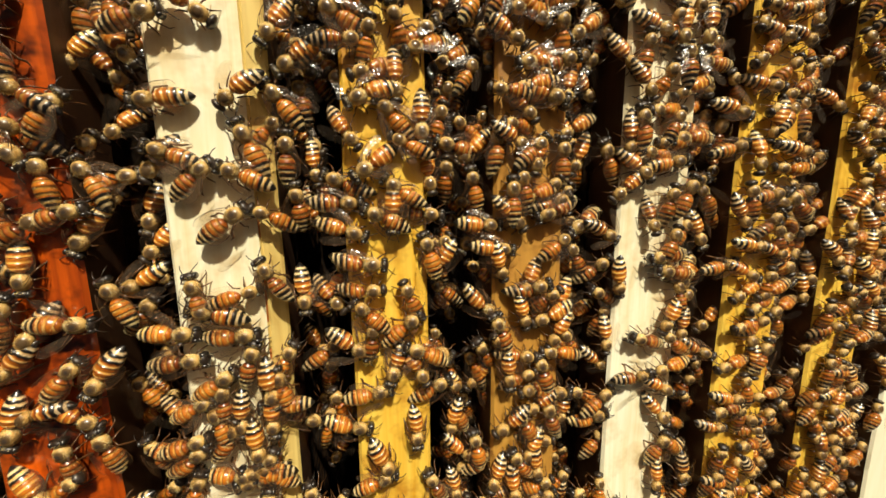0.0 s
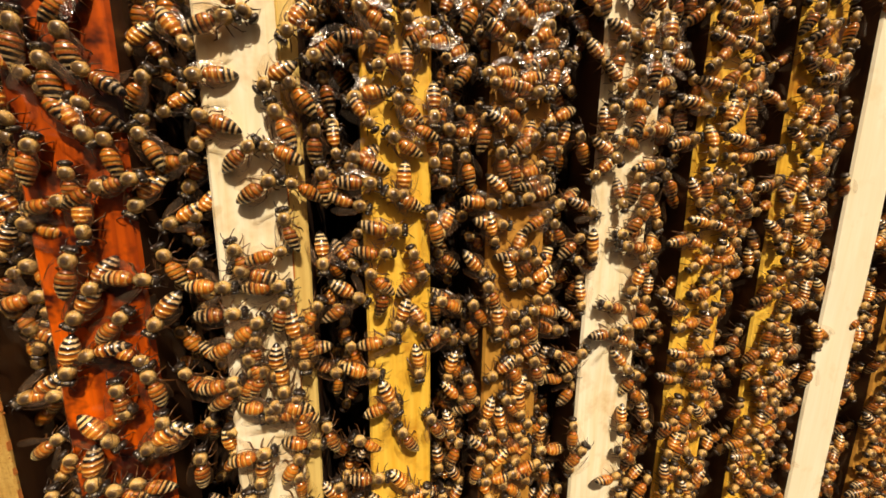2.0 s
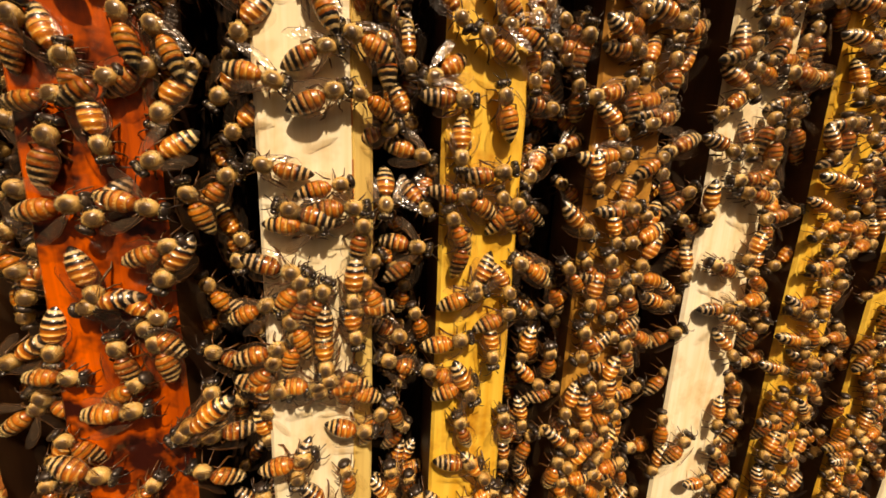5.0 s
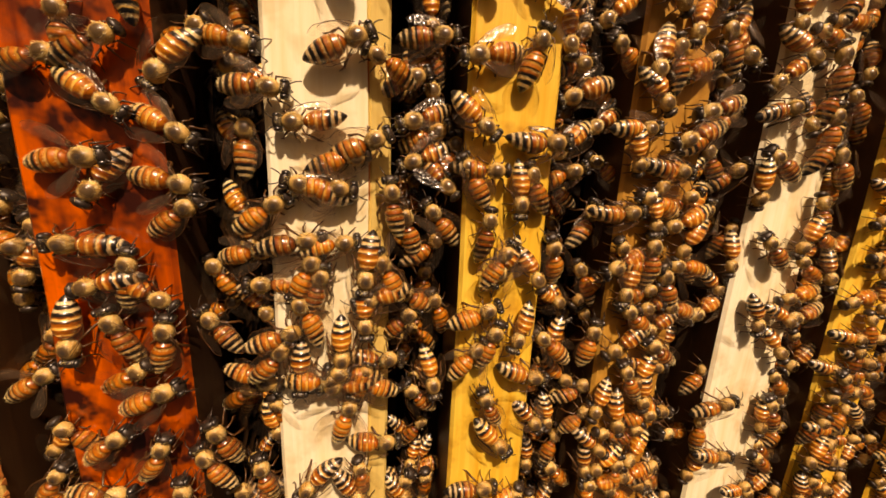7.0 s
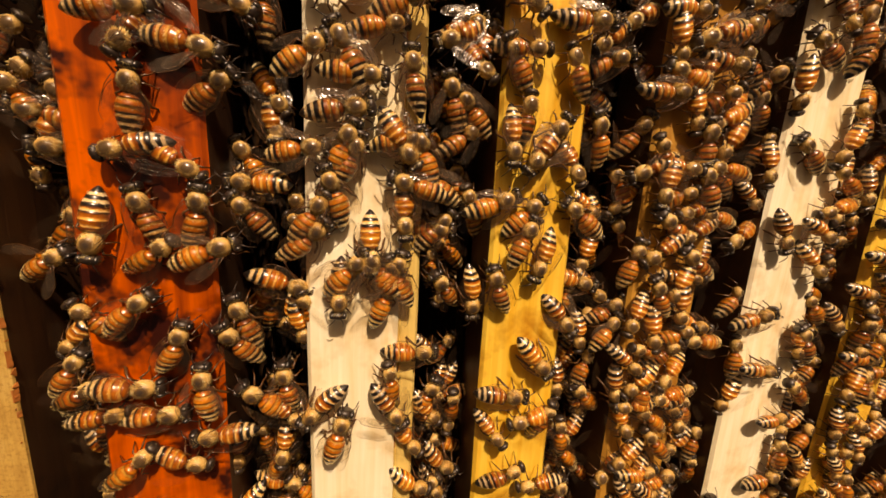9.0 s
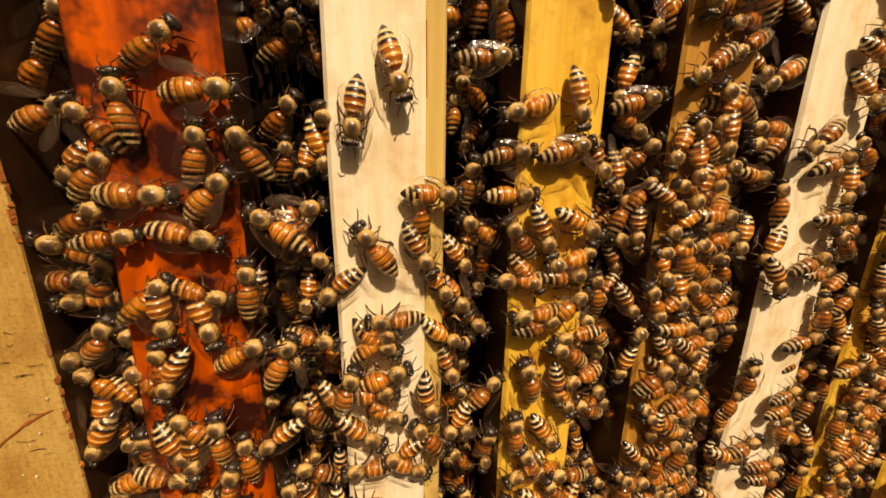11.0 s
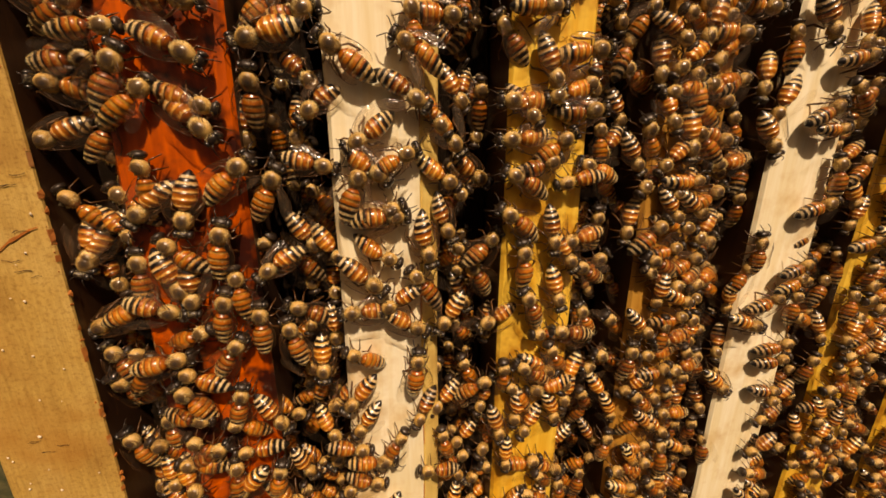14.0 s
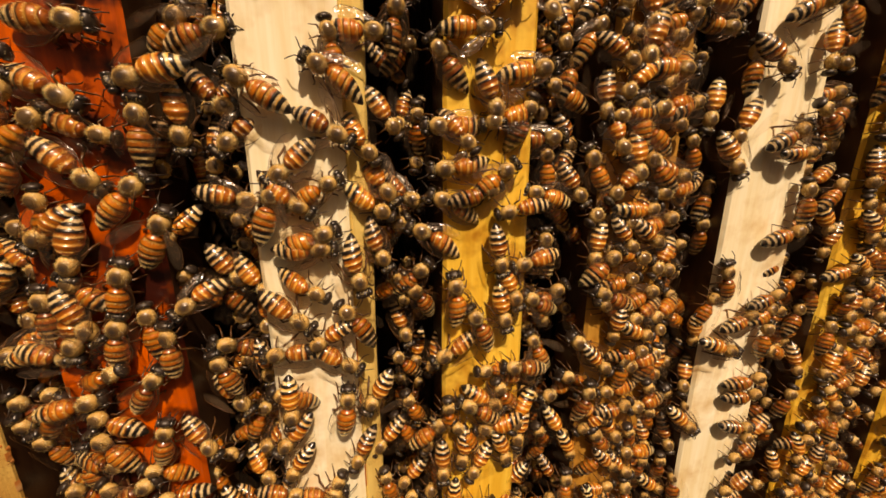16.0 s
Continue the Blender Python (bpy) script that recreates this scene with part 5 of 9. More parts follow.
    crawl(next(go), [(0, 34.9, 55.4, 0, 136), (1.5, 32.4, 54.3, -0.3, 136), (3, 35.6, 53.8, 0, 126), (4, 34.7, 54.4, 0, 120), (4.7, 34.1, 53.8, 0, 117), (6.8, 31.4, 60.2, -1.1, 119), (8, 32.3, 60.9, -0.4, 119), (8.7, 32.1, 60.3, -0.6, 119), (16, 32.1, 60.3, -0.6, 119)])
    crawl(next(go), [(0, 47.2, 51.1, 0, 36), (0.5, 47.1, 51, 0, 36), (1.5, 48.2, 53.1, 0, 36), (2.5, 48.8, 53.7, 0, 39), (3, 52, 58.3, -0.6, 40), (3.5, 52.9, 59.4, -1.4, 41), (4, 54.7, 58.3, -2.8, 42), (4.5, 50, 57.6, 0, 43), (4.7, 50.1, 57.8, 0, 43), (6.8, 60.5, 61.5, -7, 23), (8, 61, 62.4, -7, 23), (8.5, 62, 62.6, -7, 23), (8.7, 62.5, 63.8, -7, 23), (16, 62.5, 63.8, -7, 23)])
    crawl(next(go), [(0, 37.2, 30.8, 0, 8), (1, 38.2, 31.5, 0, 8), (1.5, 37.5, 31.4, 0, 8), (3, 37.8, 30.6, 0, 12), (4, 38.2, 32.3, 0, 15), (4.7, 39.6, 33.2, 0, 17), (6.8, 41.8, 41.5, 0, 58), (7, 40.8, 40.6, 0, 58), (8, 43.8, 42, 0, 58), (8.5, 43.6, 42.8, 0, 58), (8.7, 44.5, 44.3, 0, 58), (16, 44.5, 44.3, 0, 58)])
    crawl(next(go), [(0, 31.1, 20.1, -1.4, -17), (0.5, 32.3, 20.2, -0.4, -17), (1.5, 31.8, 19.6, -0.8, -17), (2.5, 32.6, 20, -0.2, -8), (3, 36.7, 21.9, 0, -3), (4.7, 36.3, 21.3, 0, 10), (6.8, 38.1, 25.5, 0, 24), (7, 37.2, 26.3, 0, 24), (7.5, 39.2, 28.3, 0, 24), (8.7, 34.8, 26.9, 0, 24), (10.7, 22, 28.8, -20.2, 6), (16, 22, 28.8, -20.2, 6)])
    crawl(next(go), [(0, 48.4, 15.4, 0, -89), (0.5, 48.9, 15.7, 0, -89), (1, 47.2, 19, 0, -89), (1.5, 47.1, 17.4, 0, -89), (2, 48, 19, 0, -88), (2.5, 48, 15.8, 0, -87), (3, 46.4, 15.4, 0, -87), (4.7, 47.1, 15.8, 0, -84), (7, 46.8, 18.8, 0, -111), (7.5, 45.7, 18.7, 0, -111), (8, 45.8, 16, 0, -111), (8.7, 43.1, 12.9, 0, -111), (10.8, 44.2, 4.5, 0, -81), (11.5, 46.3, 4.7, 0, -81), (12.5, 47.1, 3.3, 0, -81), (13, 48.7, 4.4, 0, -81), (16, 48.7, 4.4, 0, -81)])
    crawl(next(go), [(0, 37.9, 2.3, 0, 20), (0.5, 38.4, 3.3, 0, 20), (1, 38.7, 6.4, 0, 20), (2, 37.9, 7.1, 0, 20), (2.5, 36.6, 6.5, 0, 20), (3.5, 38.6, 6, 0, 20), (3.8, 39.3, 7, 0, 20), (4.7, 39.3, 7, 0, 20), (6.8, 35.2, 14.1, 0, 47), (7.5, 37.1, 18.1, 0, 47), (8.5, 42.2, 25.4, 0, 47), (8.7, 42.1, 25.2, 0, 47), (10.7, 22, 30.3, -23.5, 13), (16, 22, 30.3, -23.5, 13)])
    crawl(next(go), [(0, 43.4, -11.1, 0, 120), (0.5, 42.1, -12, 0, 120), (2, 42.6, -5.2, 0, 118), (2.5, 41.7, -4.7, 0, 116), (3, 42.7, -3.4, 0, 113), (4, 41, -5.1, 0, 109), (4.7, 38.3, -5.5, 0, 107), (7.5, 39.6, 1.5, 0, 113), (8, 37.9, 2.6, 0, 113), (8.7, 32.8, 8, 0, 113), (9.8, 31.7, 1.6, -0.8, 60), (10.8, 30.7, -4.8, -1.7, 8), (11.8, 30.7, -4.8, -1.7, 8), (12.5, 33.4, -4.6, 0, 8), (13.2, 35.8, -3, 0, 8), (16, 35.8, -3, 0, 8)])
    crawl(next(go), [(0, 49.5, 42.8, 0, 156), (0.5, 53.5, 44.7, -1.8, 156), (1, 54.7, 42.4, -2.7, 156), (1.5, 55.1, 43.5, -3, 156), (2.5, 57.5, 40.7, -4.9, 156), (3, 54.5, 40.5, -2.6, 156), (3.5, 53.4, 42.9, -1.7, 156), (4, 54.7, 41.6, -2.7, 156), (4.7, 55.5, 41.5, -3.3, 156), (6.8, 57.5, 41.5, -4.9, 110), (7, 55.5, 42.3, -3.3, 110), (7.5, 54.3, 46.2, -2.4, 110), (8.7, 58.1, 46.8, -5.4, 110), (16, 58.1, 46.8, -5.4, 110)])
    crawl(next(go), [(0, 77.8, 87.4, 0, 90), (0.5, 75.9, 88.9, 0, 90), (1.5, 76.7, 89.6, 0, 90), (2, 76.2, 93.6, 0, 107), (2.5, 76.7, 92.9, 0, 124), (3, 75.3, 90.2, 0, 141), (4, 73, 87.9, -1.1, 174), (4.5, 73.3, 87.4, -0.9, 191), (4.7, 71.8, 88.1, -2.1, 191), (6.8, 77.2, 87.4, 0, 260), (7, 76, 86.4, 0, 260), (7.5, 75.7, 83, 0, 260), (8, 74.6, 82.1, 0, 260), (8.7, 74.9, 80, 0, 260), (16, 74.9, 80, 0, 260)])
    crawl(next(go), [(0, 72.7, 101.9, -1.4, 89), (1.1, 72.7, 101.9, -1.4, 89), (2, 71.3, 103.6, -2.5, 89), (2.5, 70, 102.9, -3.5, 89), (3, 70, 103.9, -3.5, 89), (3.4, 69.5, 103.1, -3.9, 89), (4.7, 69.5, 103.1, -3.9, 89), (6.7, 62.8, 108.7, -20, 54), (16, 62.8, 108.7, -20, 54)])
    crawl(next(go), [(0, 81.5, 122.2, 0, -170), (0.5, 78.3, 121.8, 0, -170), (1, 74.2, 119.3, -0.2, -170), (1.5, 74.7, 119.6, 0, -170), (2.4, 70.5, 117.6, -3.1, -170), (4.7, 70.5, 117.6, -3.1, -170), (16, 70.5, 117.6, -3.1, -170)])
    crawl(next(go), [(0, 88.8, 114, 0, -14), (0.5, 87.8, 113.7, 0, -14), (1, 88.2, 112.8, 0, -14), (1.5, 87.1, 113, 0, -14), (2.5, 88.4, 112.3, 0, -14), (3.5, 89.5, 109.4, 0, -14), (4.5, 91.5, 108.7, 0, -14), (4.7, 91.5, 108.7, 0, -14), (6.8, 107.1, 93.7, -6.5, -43), (7, 107.1, 93.7, -6.5, -43), (7.5, 107.1, 96.1, -6.5, -43), (8.5, 108.2, 83.9, -5.7, -43), (8.7, 108.2, 83.9, -5.7, -43), (16, 108.2, 83.9, -5.7, -43)])
    crawl(next(go), [(0, 97.1, 131.9, -2.8, -147), (0.7, 97.1, 131.9, -2.8, -147), (1, 94.6, 131.7, -0.9, -147), (1.5, 90.7, 129.4, 0, -147), (2, 85.7, 128.3, 0, -147), (2.1, 84.8, 126.1, 0, -147), (4.7, 84.8, 126.1, 0, -147), (16, 84.8, 126.1, 0, -147)])
    crawl(next(go), [(0, 84.9, 100, 0, 41), (0.5, 86.1, 100.6, 0, 41), (1.5, 86.6, 99.9, 0, 41), (2, 86.8, 98.9, 0, 33), (3, 82.1, 99.3, 0, 18), (3.5, 81.5, 102.9, 0, 10), (4, 82.7, 102.2, 0, 2), (4.5, 80.8, 99.7, 0, -5), (4.7, 82.6, 99.4, 0, -5), (6.7, 62.8, 103.9, -13.4, 19), (16, 62.8, 103.9, -13.4, 19)])
    crawl(next(go), [(0, 92.6, 98.7, 0, 90), (0.5, 93.7, 98.9, -0.2, 90), (2, 93.8, 98.3, -0.3, 90), (2.5, 93.1, 98.7, 0, 90), (3, 92.3, 97.7, 0, 90), (4, 92.7, 97.2, 0, 90), (4.7, 92.6, 97.8, 0, 90), (6.8, 94.2, 95.8, -0.5, 112), (7.5, 91.4, 95.3, 0, 112), (8.7, 91.4, 95.3, 0, 112), (16, 91.4, 95.3, 0, 112)])
    crawl(next(go), [(0, 109.1, 99.1, -4.9, 115), (1, 109.6, 99, -4.6, 115), (2, 107.7, 100.1, -6.1, 115), (2.5, 104.2, 106.1, -7, 115), (3, 99, 110.9, -4.3, 115), (4.7, 99.5, 111.5, -4.6, 115), (6.7, 104.5, 116.1, -14.4, 129), (16, 104.5, 116.1, -14.4, 129)])
    crawl(next(go), [(0, 91.9, 84.7, 0, 23), (2.5, 91.6, 84.5, 0, 23), (4.7, 91.6, 85.4, 0, 23), (6.8, 100.8, 86.3, -5.7, 20), (7, 99.5, 86.4, -4.7, 20), (7.5, 98.4, 86.6, -3.8, 20), (8, 95.9, 85.9, -1.9, 20), (8.2, 92.7, 85.4, 0, 20), (8.7, 92.7, 85.4, 0, 20), (16, 92.7, 85.4, 0, 20)])
    crawl(next(go), [(0, 110.5, 73.9, -3.9, -30), (1, 110.8, 73.1, -3.6, -30), (1.5, 111.8, 73.8, -2.9, -30), (3, 112.9, 72.7, -2, -28), (3.5, 115.7, 72.6, 0, -27), (4.5, 115.7, 74.2, 0, -25), (4.7, 116.5, 75.2, 0, -25), (7, 116.4, 80, 0, 15), (7.5, 116.9, 81.3, 0, 15), (8, 119.6, 82.7, 0, 15), (8.6, 120.3, 85.1, 0, 15), (16, 120.3, 85.1, 0, 15)])
    crawl(next(go), [(0, 117.4, 129.2, 0, 82), (1, 116.7, 128.4, 0, 82), (2, 117.6, 128.4, 0, 82), (2.5, 116.3, 128.9, 0, 82), (4.7, 116.3, 128.9, 0, 82), (16, 116.3, 128.9, 0, 82)])
    crawl(next(go), [(0, 129.1, 132.1, 0, -90), (1.4, 129.1, 132.1, 0, -90), (1.6, 127.7, 130.5, 0, -90), (4.7, 127.7, 130.5, 0, -90), (16, 127.7, 130.5, 0, -90)])
    crawl(next(go), [(0, 137.9, 132.6, -1.1, -95), (0.5, 138.8, 133.4, -1.8, -95), (1.5, 136.2, 132.9, 0, -95), (2, 135.7, 131.8, 0, -95), (2.5, 135, 132.5, 0, -95), (2.6, 135.7, 132.6, 0, -95), (4.7, 135.7, 132.6, 0, -95), (16, 135.7, 132.6, 0, -95)])
    crawl(next(go), [(0, 142.4, 126.7, -4.6, 174), (0.5, 142.9, 127.4, -5, 174), (1, 139.9, 126.1, -2.7, 174), (2, 141.4, 126.6, -3.8, 174), (2.5, 139.1, 126.2, -2, 174), (3, 137.7, 124, -1, 174), (4.7, 137.7, 124, -1, 174), (16, 137.7, 124, -1, 174)])
    crawl(next(go), [(0, 117.5, 108.2, 0, 102), (0.5, 115, 106.6, -0.4, 102), (1, 116.6, 107.8, 0, 102), (1.5, 116.7, 107.9, 0, 102), (2, 116.6, 108.5, 0, 91), (4.5, 120.3, 105.2, 0, 37), (4.7, 119.8, 105.3, 0, 37), (6.7, 104.5, 100.3, -18.5, 27), (16, 104.5, 100.3, -18.5, 27)])
    crawl(next(go), [(0, 140.7, 103.9, -3.3, -25), (1, 139.9, 102.7, -2.6, -25), (1.5, 142.8, 103.3, -4.9, -25), (2.5, 144.6, 103.1, -6.3, -25), (3, 147.7, 102, -7, -25), (3.5, 148.7, 100.5, -7, -25), (4, 150.1, 101.5, -6.5, -25), (4.7, 150.5, 100.5, -6.2, -25), (6.7, 147.5, 104, -15.7, -46), (16, 147.5, 104, -15.7, -46)])
    crawl(next(go), [(0, 129.9, 96, 0, 10), (0.2, 129.9, 96, 0, 10), (0.5, 128.4, 92.2, 0, 10), (1, 129.1, 92.4, 0, 10), (2, 137.4, 91, -0.7, 10), (2.5, 142.5, 90.3, -4.7, 10), (3, 147.7, 91.8, -7, 10), (3.2, 148.7, 90.9, -7, 10), (4.7, 148.7, 90.9, -7, 10), (6.7, 147.5, 90.7, -23.6, -22), (16, 147.5, 90.7, -23.6, -22)])
    crawl(next(go), [(0, 135.6, 87.9, 0, 68), (0.2, 135.6, 87.9, 0, 68), (0.5, 135.4, 83.4, 0, 68), (1, 134.9, 84.4, 0, 68), (2, 135.5, 81.9, 0, 73), (3, 134.1, 81.2, 0, 83), (3.5, 132.1, 81, 0, 88), (4.7, 131.9, 81.4, 0, 99), (6.8, 129.6, 78.3, 0, 95), (7, 131.1, 78.6, 0, 95), (8, 129, 79.8, 0, 95), (8.5, 129.1, 77.9, 0, 95), (8.7, 128, 78.2, 0, 95), (16, 128, 78.2, 0, 95)])
    crawl(next(go), [(0, 147.7, 70.9, -7, -69), (0.5, 145.7, 69.5, -7, -69), (1, 143.5, 70.4, -5.5, -69), (1.5, 145.9, 70.6, -7, -69), (2, 144.7, 68.7, -6.4, -69), (2.5, 144.4, 69.2, -6.2, -69), (3.5, 148.6, 69.2, -7, -69), (4, 148, 68.9, -7, -69), (4.5, 144.5, 67.7, -6.2, -69), (4.7, 145.6, 66.8, -7, -69), (6.7, 147.5, 66.9, -17.2, -41), (16, 147.5, 66.9, -17.2, -41)])
    crawl(next(go), [(0, 130.4, 61.5, 0, 171), (0.5, 130.8, 60.9, 0, 171), (1, 128.3, 61, 0, 171), (2, 128, 60.4, 0, 171), (2.5, 126.5, 60.2, 0, 171), (3, 128, 62.4, 0, 171), (4, 127.3, 63.6, 0, 171), (4.5, 126.2, 64.9, 0, 171), (4.7, 125.7, 64.2, 0, 171), (6.8, 139.8, 68.2, -2.6, 120), (7, 138.3, 68.8, -1.4, 120), (7.5, 138, 68.7, -1.2, 120), (8, 147, 69.1, -7, 120), (8.5, 147.3, 71.8, -7, 120), (8.7, 150.6, 72.9, -6.1, 120), (16, 150.6, 72.9, -6.1, 120)])
    crawl(next(go), [(0, 74.2, 70.9, -0.2, -6), (0.5, 73.9, 70.5, -0.5, -6), (2, 76.5, 69.8, 0, -6), (2.5, 76, 69.4, 0, -7), (3.5, 77, 69, 0, -9), (4, 77, 68.9, 0, -10), (4.5, 78, 70.3, 0, -11), (4.7, 77.7, 69.9, 0, -11), (6.8, 76.2, 72.8, 0, 5), (7, 74.9, 72.5, 0, 5), (8, 73.4, 72.4, -0.8, 5), (8.5, 74.6, 73.3, 0, 5), (8.7, 77.4, 74.1, 0, 5), (16, 77.4, 74.1, 0, 5)])
    crawl(next(go), [(0, 4.8, 93.4, 0, 158), (2.6, 4.8, 93.4, 0, 158), (3.5, 5.2, 93.8, 0, 158), (4, 3.6, 93.6, 0, 158), (4.7, 6.8, 96, 0, 158), (6.7, 22, 95.1, -21.6, 132), (16, 22, 95.1, -21.6, 132)])
    crawl(next(go), [(0, -22.5, 92, -6.4, 14), (0.5, -21.1, 92.7, -7, 14), (1, -19.7, 90.9, -6.6, 14), (2.5, -18.4, 89.7, -5.6, 14), (3, -15.2, 88.1, -3.1, 14), (3.5, -12.8, 88.1, -1.2, 5), (4, -10.8, 85.5, 0, -5), (4.7, -8.6, 84.4, 0, -14), (7, -16.7, 84.6, -4.3, -12), (7.5, -15.8, 83.8, -3.6, -12), (8.7, -15.8, 83.8, -3.6, -12), (16, -15.8, 83.8, -3.6, -12)])
    crawl(next(go), [(0, -11.6, 52.5, -0.3, -4), (3.3, -11.6, 52.5, -0.3, -4), (4, -5.9, 52.8, 0, -4), (4.5, -3.2, 51.9, 0, -4), (6.8, 1.7, 56.1, 0, -3), (8, 0.1, 54.9, 0, -3), (8.7, 0.2, 52.5, 0, -3), (16, 0.2, 52.5, 0, -3)])
    crawl(next(go), [(0, -8.7, 32.4, 0, 25), (1, -7.4, 35, 0, 25), (3, -10.8, 33.8, 0, 25), (4, -10.3, 34.3, 0, 25), (4.7, -12, 32.2, -0.6, 25), (6.8, -14.5, 42.4, -2.6, 10), (7, -15.7, 41.4, -3.5, 10), (7.5, -13.1, 41.1, -1.5, 10), (8, -12.8, 40.8, -1.2, 10), (8.5, -11.1, 38.3, 0, 10), (8.7, -11.7, 36.7, -0.4, 10), (16, -11.7, 36.7, -0.4, 10)])
    crawl(next(go), [(0, -2.3, 23.4, 0, 67), (2.3, -2.3, 23.4, 0, 67), (3, -1.1, 30, 0, 67), (3.5, 0.7, 32.1, 0, 67), (4, 3.5, 32.5, 0, 67), (4.5, 1.6, 36.2, 0, 67), (4.7, 0.4, 36.8, 0, 67), (6.8, 12.7, 12.9, -1.1, -1), (7, 12.5, 14.5, -1, -1), (7.5, 15.2, 18.1, -3.1, -1), (8.5, 17.6, 19, -5, -1), (8.7, 17.7, 19.8, -5, -1), (10.8, 25.3, 15.8, -5.9, 11), (11.5, 26.3, 16.5, -5, 11), (16, 26.3, 16.5, -5, 11)])
    crawl(next(go), [(0, -15.9, 16.2, -3.6, -23), (0.5, -16, 16.2, -3.7, -23), (1, -17.7, 15.6, -5, -23), (2, -15.4, 16.4, -3.3, -23), (2.5, -15.9, 13.8, -3.7, -23), (3, -13.1, 12.2, -1.5, -23), (3.5, -12, 10.7, -0.6, -23), (4, -12.7, 10.8, -1.2, -23), (4.5, -11.9, 11.5, -0.5, -23), (4.7, -10.2, 11.1, 0, -23), (7, -15.7, 8.2, -3.5, -20), (7.5, -15.5, 8.1, -3.3, -20), (8, -16.6, 7.9, -4.2, -20), (8.7, -16.3, 7.9, -4, -20), (10.8, -23.3, -27.5, -5.8, -92), (14, -22.6, -24.8, -6.4, -92), (15, -23.4, -26.4, -5.8, -92), (15.5, -24.3, -32.6, -5.1, -92), (16, -25.5, -35.3, -4.1, -92)])
    crawl(next(go), [(0, 3.3, 51.1, 0, 4), (1.5, 4.1, 52.3, 0, 4), (2.5, 3.6, 52.1, 0, 4), (4, 6.1, 55, 0, 4), (4.5, 8.2, 56.8, 0, 4), (4.7, 8.2, 56.9, 0, 4), (6.8, 9.4, 65.7, 0, 26), (8.5, 8.2, 67.2, 0, 26), (8.7, 9.7, 68.3, 0, 26), (16, 9.7, 68.3, 0, 26)])
    crawl(next(go), [(0, -63.1, 50.7, -7, 13), (2, -62.7, 50.3, -7, 13), (2.5, -59.4, 52.1, -4.8, 13), (3.5, -56.4, 52.9, -2.5, 13), (4, -55.6, 50.7, -1.9, 13), (4.5, -51.6, 53.7, 0, 13), (6.8, -45.9, 60, 0, 8), (7.5, -43.4, 60.8, 0, 8), (8, -44, 60, 0, 8), (8.7, -43.2, 60.1, 0, 8), (16, -43.2, 60.1, 0, 8)])
    crawl(next(go), [(0, -48.3, 61.2, 0, 76), (2.1, -48.3, 61.2, 0, 76), (2.5, -50.2, 62.8, 0, 76), (3.5, -52, 62.9, 0, 76), (4, -48.9, 64.4, 0, 76), (4.7, -49.7, 69.8, 0, 76), (6.7, -63.8, 66.8, -22.2, 64), (16, -63.8, 66.8, -22.2, 64)])
    crawl(next(go), [(0, -23.5, 65.1, -5.7, -151), (0.5, -23.7, 66.1, -5.5, -151), (1, -23.7, 68.8, -5.5, -151), (1.5, -23.9, 69.5, -5.3, -151), (2, -24.1, 71.9, -5.2, -151), (3, -26.4, 68.4, -3.4, -151), (3.5, -27, 68.9, -3, -151), (4, -29.8, 66.8, -0.8, -151), (4.7, -32.3, 66.5, 0, -151), (5.8, -30.9, 66.3, -0.5, -90), (6.8, -29.6, 66.1, -1, -28), (7.5, -27.8, 65.9, -2.4, -28), (8, -27.7, 64.1, -2.4, -28), (8.7, -24.8, 64, -4.7, -28), (16, -24.8, 64, -4.7, -28)])
    crawl(next(go), [(0, -33.8, -7.6, 0, -142), (0.5, -33.8, -7.6, 0, -142), (1, -35.2, -5.8, 0, -142), (1.5, -36.1, -2.6, 0, -142), (2, -35.5, 2.9, 0, -142), (2.5, -36.2, 3.9, 0, -142), (3, -35.6, 7, 0, -142), (3.5, -33.2, 6.9, 0, -142), (4.5, -30.4, 7.7, -0.3, -142), (4.7, -30.6, 6.2, -0.2, -142), (5.8, -27.1, -9, -2.9, -184), (6.8, -23.6, -24.2, -5.6, -226), (7.5, -23.6, -24.2, -5.6, -226), (8, -26.1, -20.9, -3.7, -226), (8.7, -26.1, -21.3, -3.6, -226), (11.5, -27.3, -20.8, -2.7, -208), (12, -27, -20.6, -2.9, -194), (13, -27, -22.1, -2.9, -166), (14.5, -27.7, -22.7, -2.4, -161), (15.5, -29.7, -26, -0.8, -161), (16, -30.4, -26.2, -0.3, -161)])
    crawl(next(go), [(0, -17.6, 15.3, -5, 154), (0.5, -17.7, 16, -5.1, 154), (1, -19.7, 15.6, -6.6, 154), (1.5, -20.3, 17.6, -7, 154), (3, -22.6, 19.2, -6.4, 154), (3.5, -24, 20.2, -5.3, 154), (4.7, -24.8, 19.2, -4.7, 154), (7, -26.3, 23.9, -3.5, 131), (8.7, -27.1, 23.4, -2.9, 131), (10.7, -21, 25.6, -19.3, 116), (16, -21, 25.6, -19.3, 116)])
    crawl(next(go), [(0, -24.6, -7.9, -4.8, 89), (2.8, -24.6, -7.9, -4.8, 89), (3, -24, -5.1, -5.3, 89), (3.5, -25.3, -1.7, -4.3, 119), (4.5, -26.1, -2, -3.6, 179), (4.7, -27.2, -2.1, -2.8, 179), (6.8, -27.9, -3.8, -2.2, 113), (7, -27.8, -4, -2.3, 113), (8.5, -26.1, 1.4, -3.7, 113), (8.7, -26.1, 1.4, -3.6, 113), (10.8, -61.2, -33.9, -6.2, 64), (11, -61.7, -30.8, -6.6, 64), (11.3, -53.2, -29.4, 0, 64), (16, -53.2, -29.4, 0, 64)])
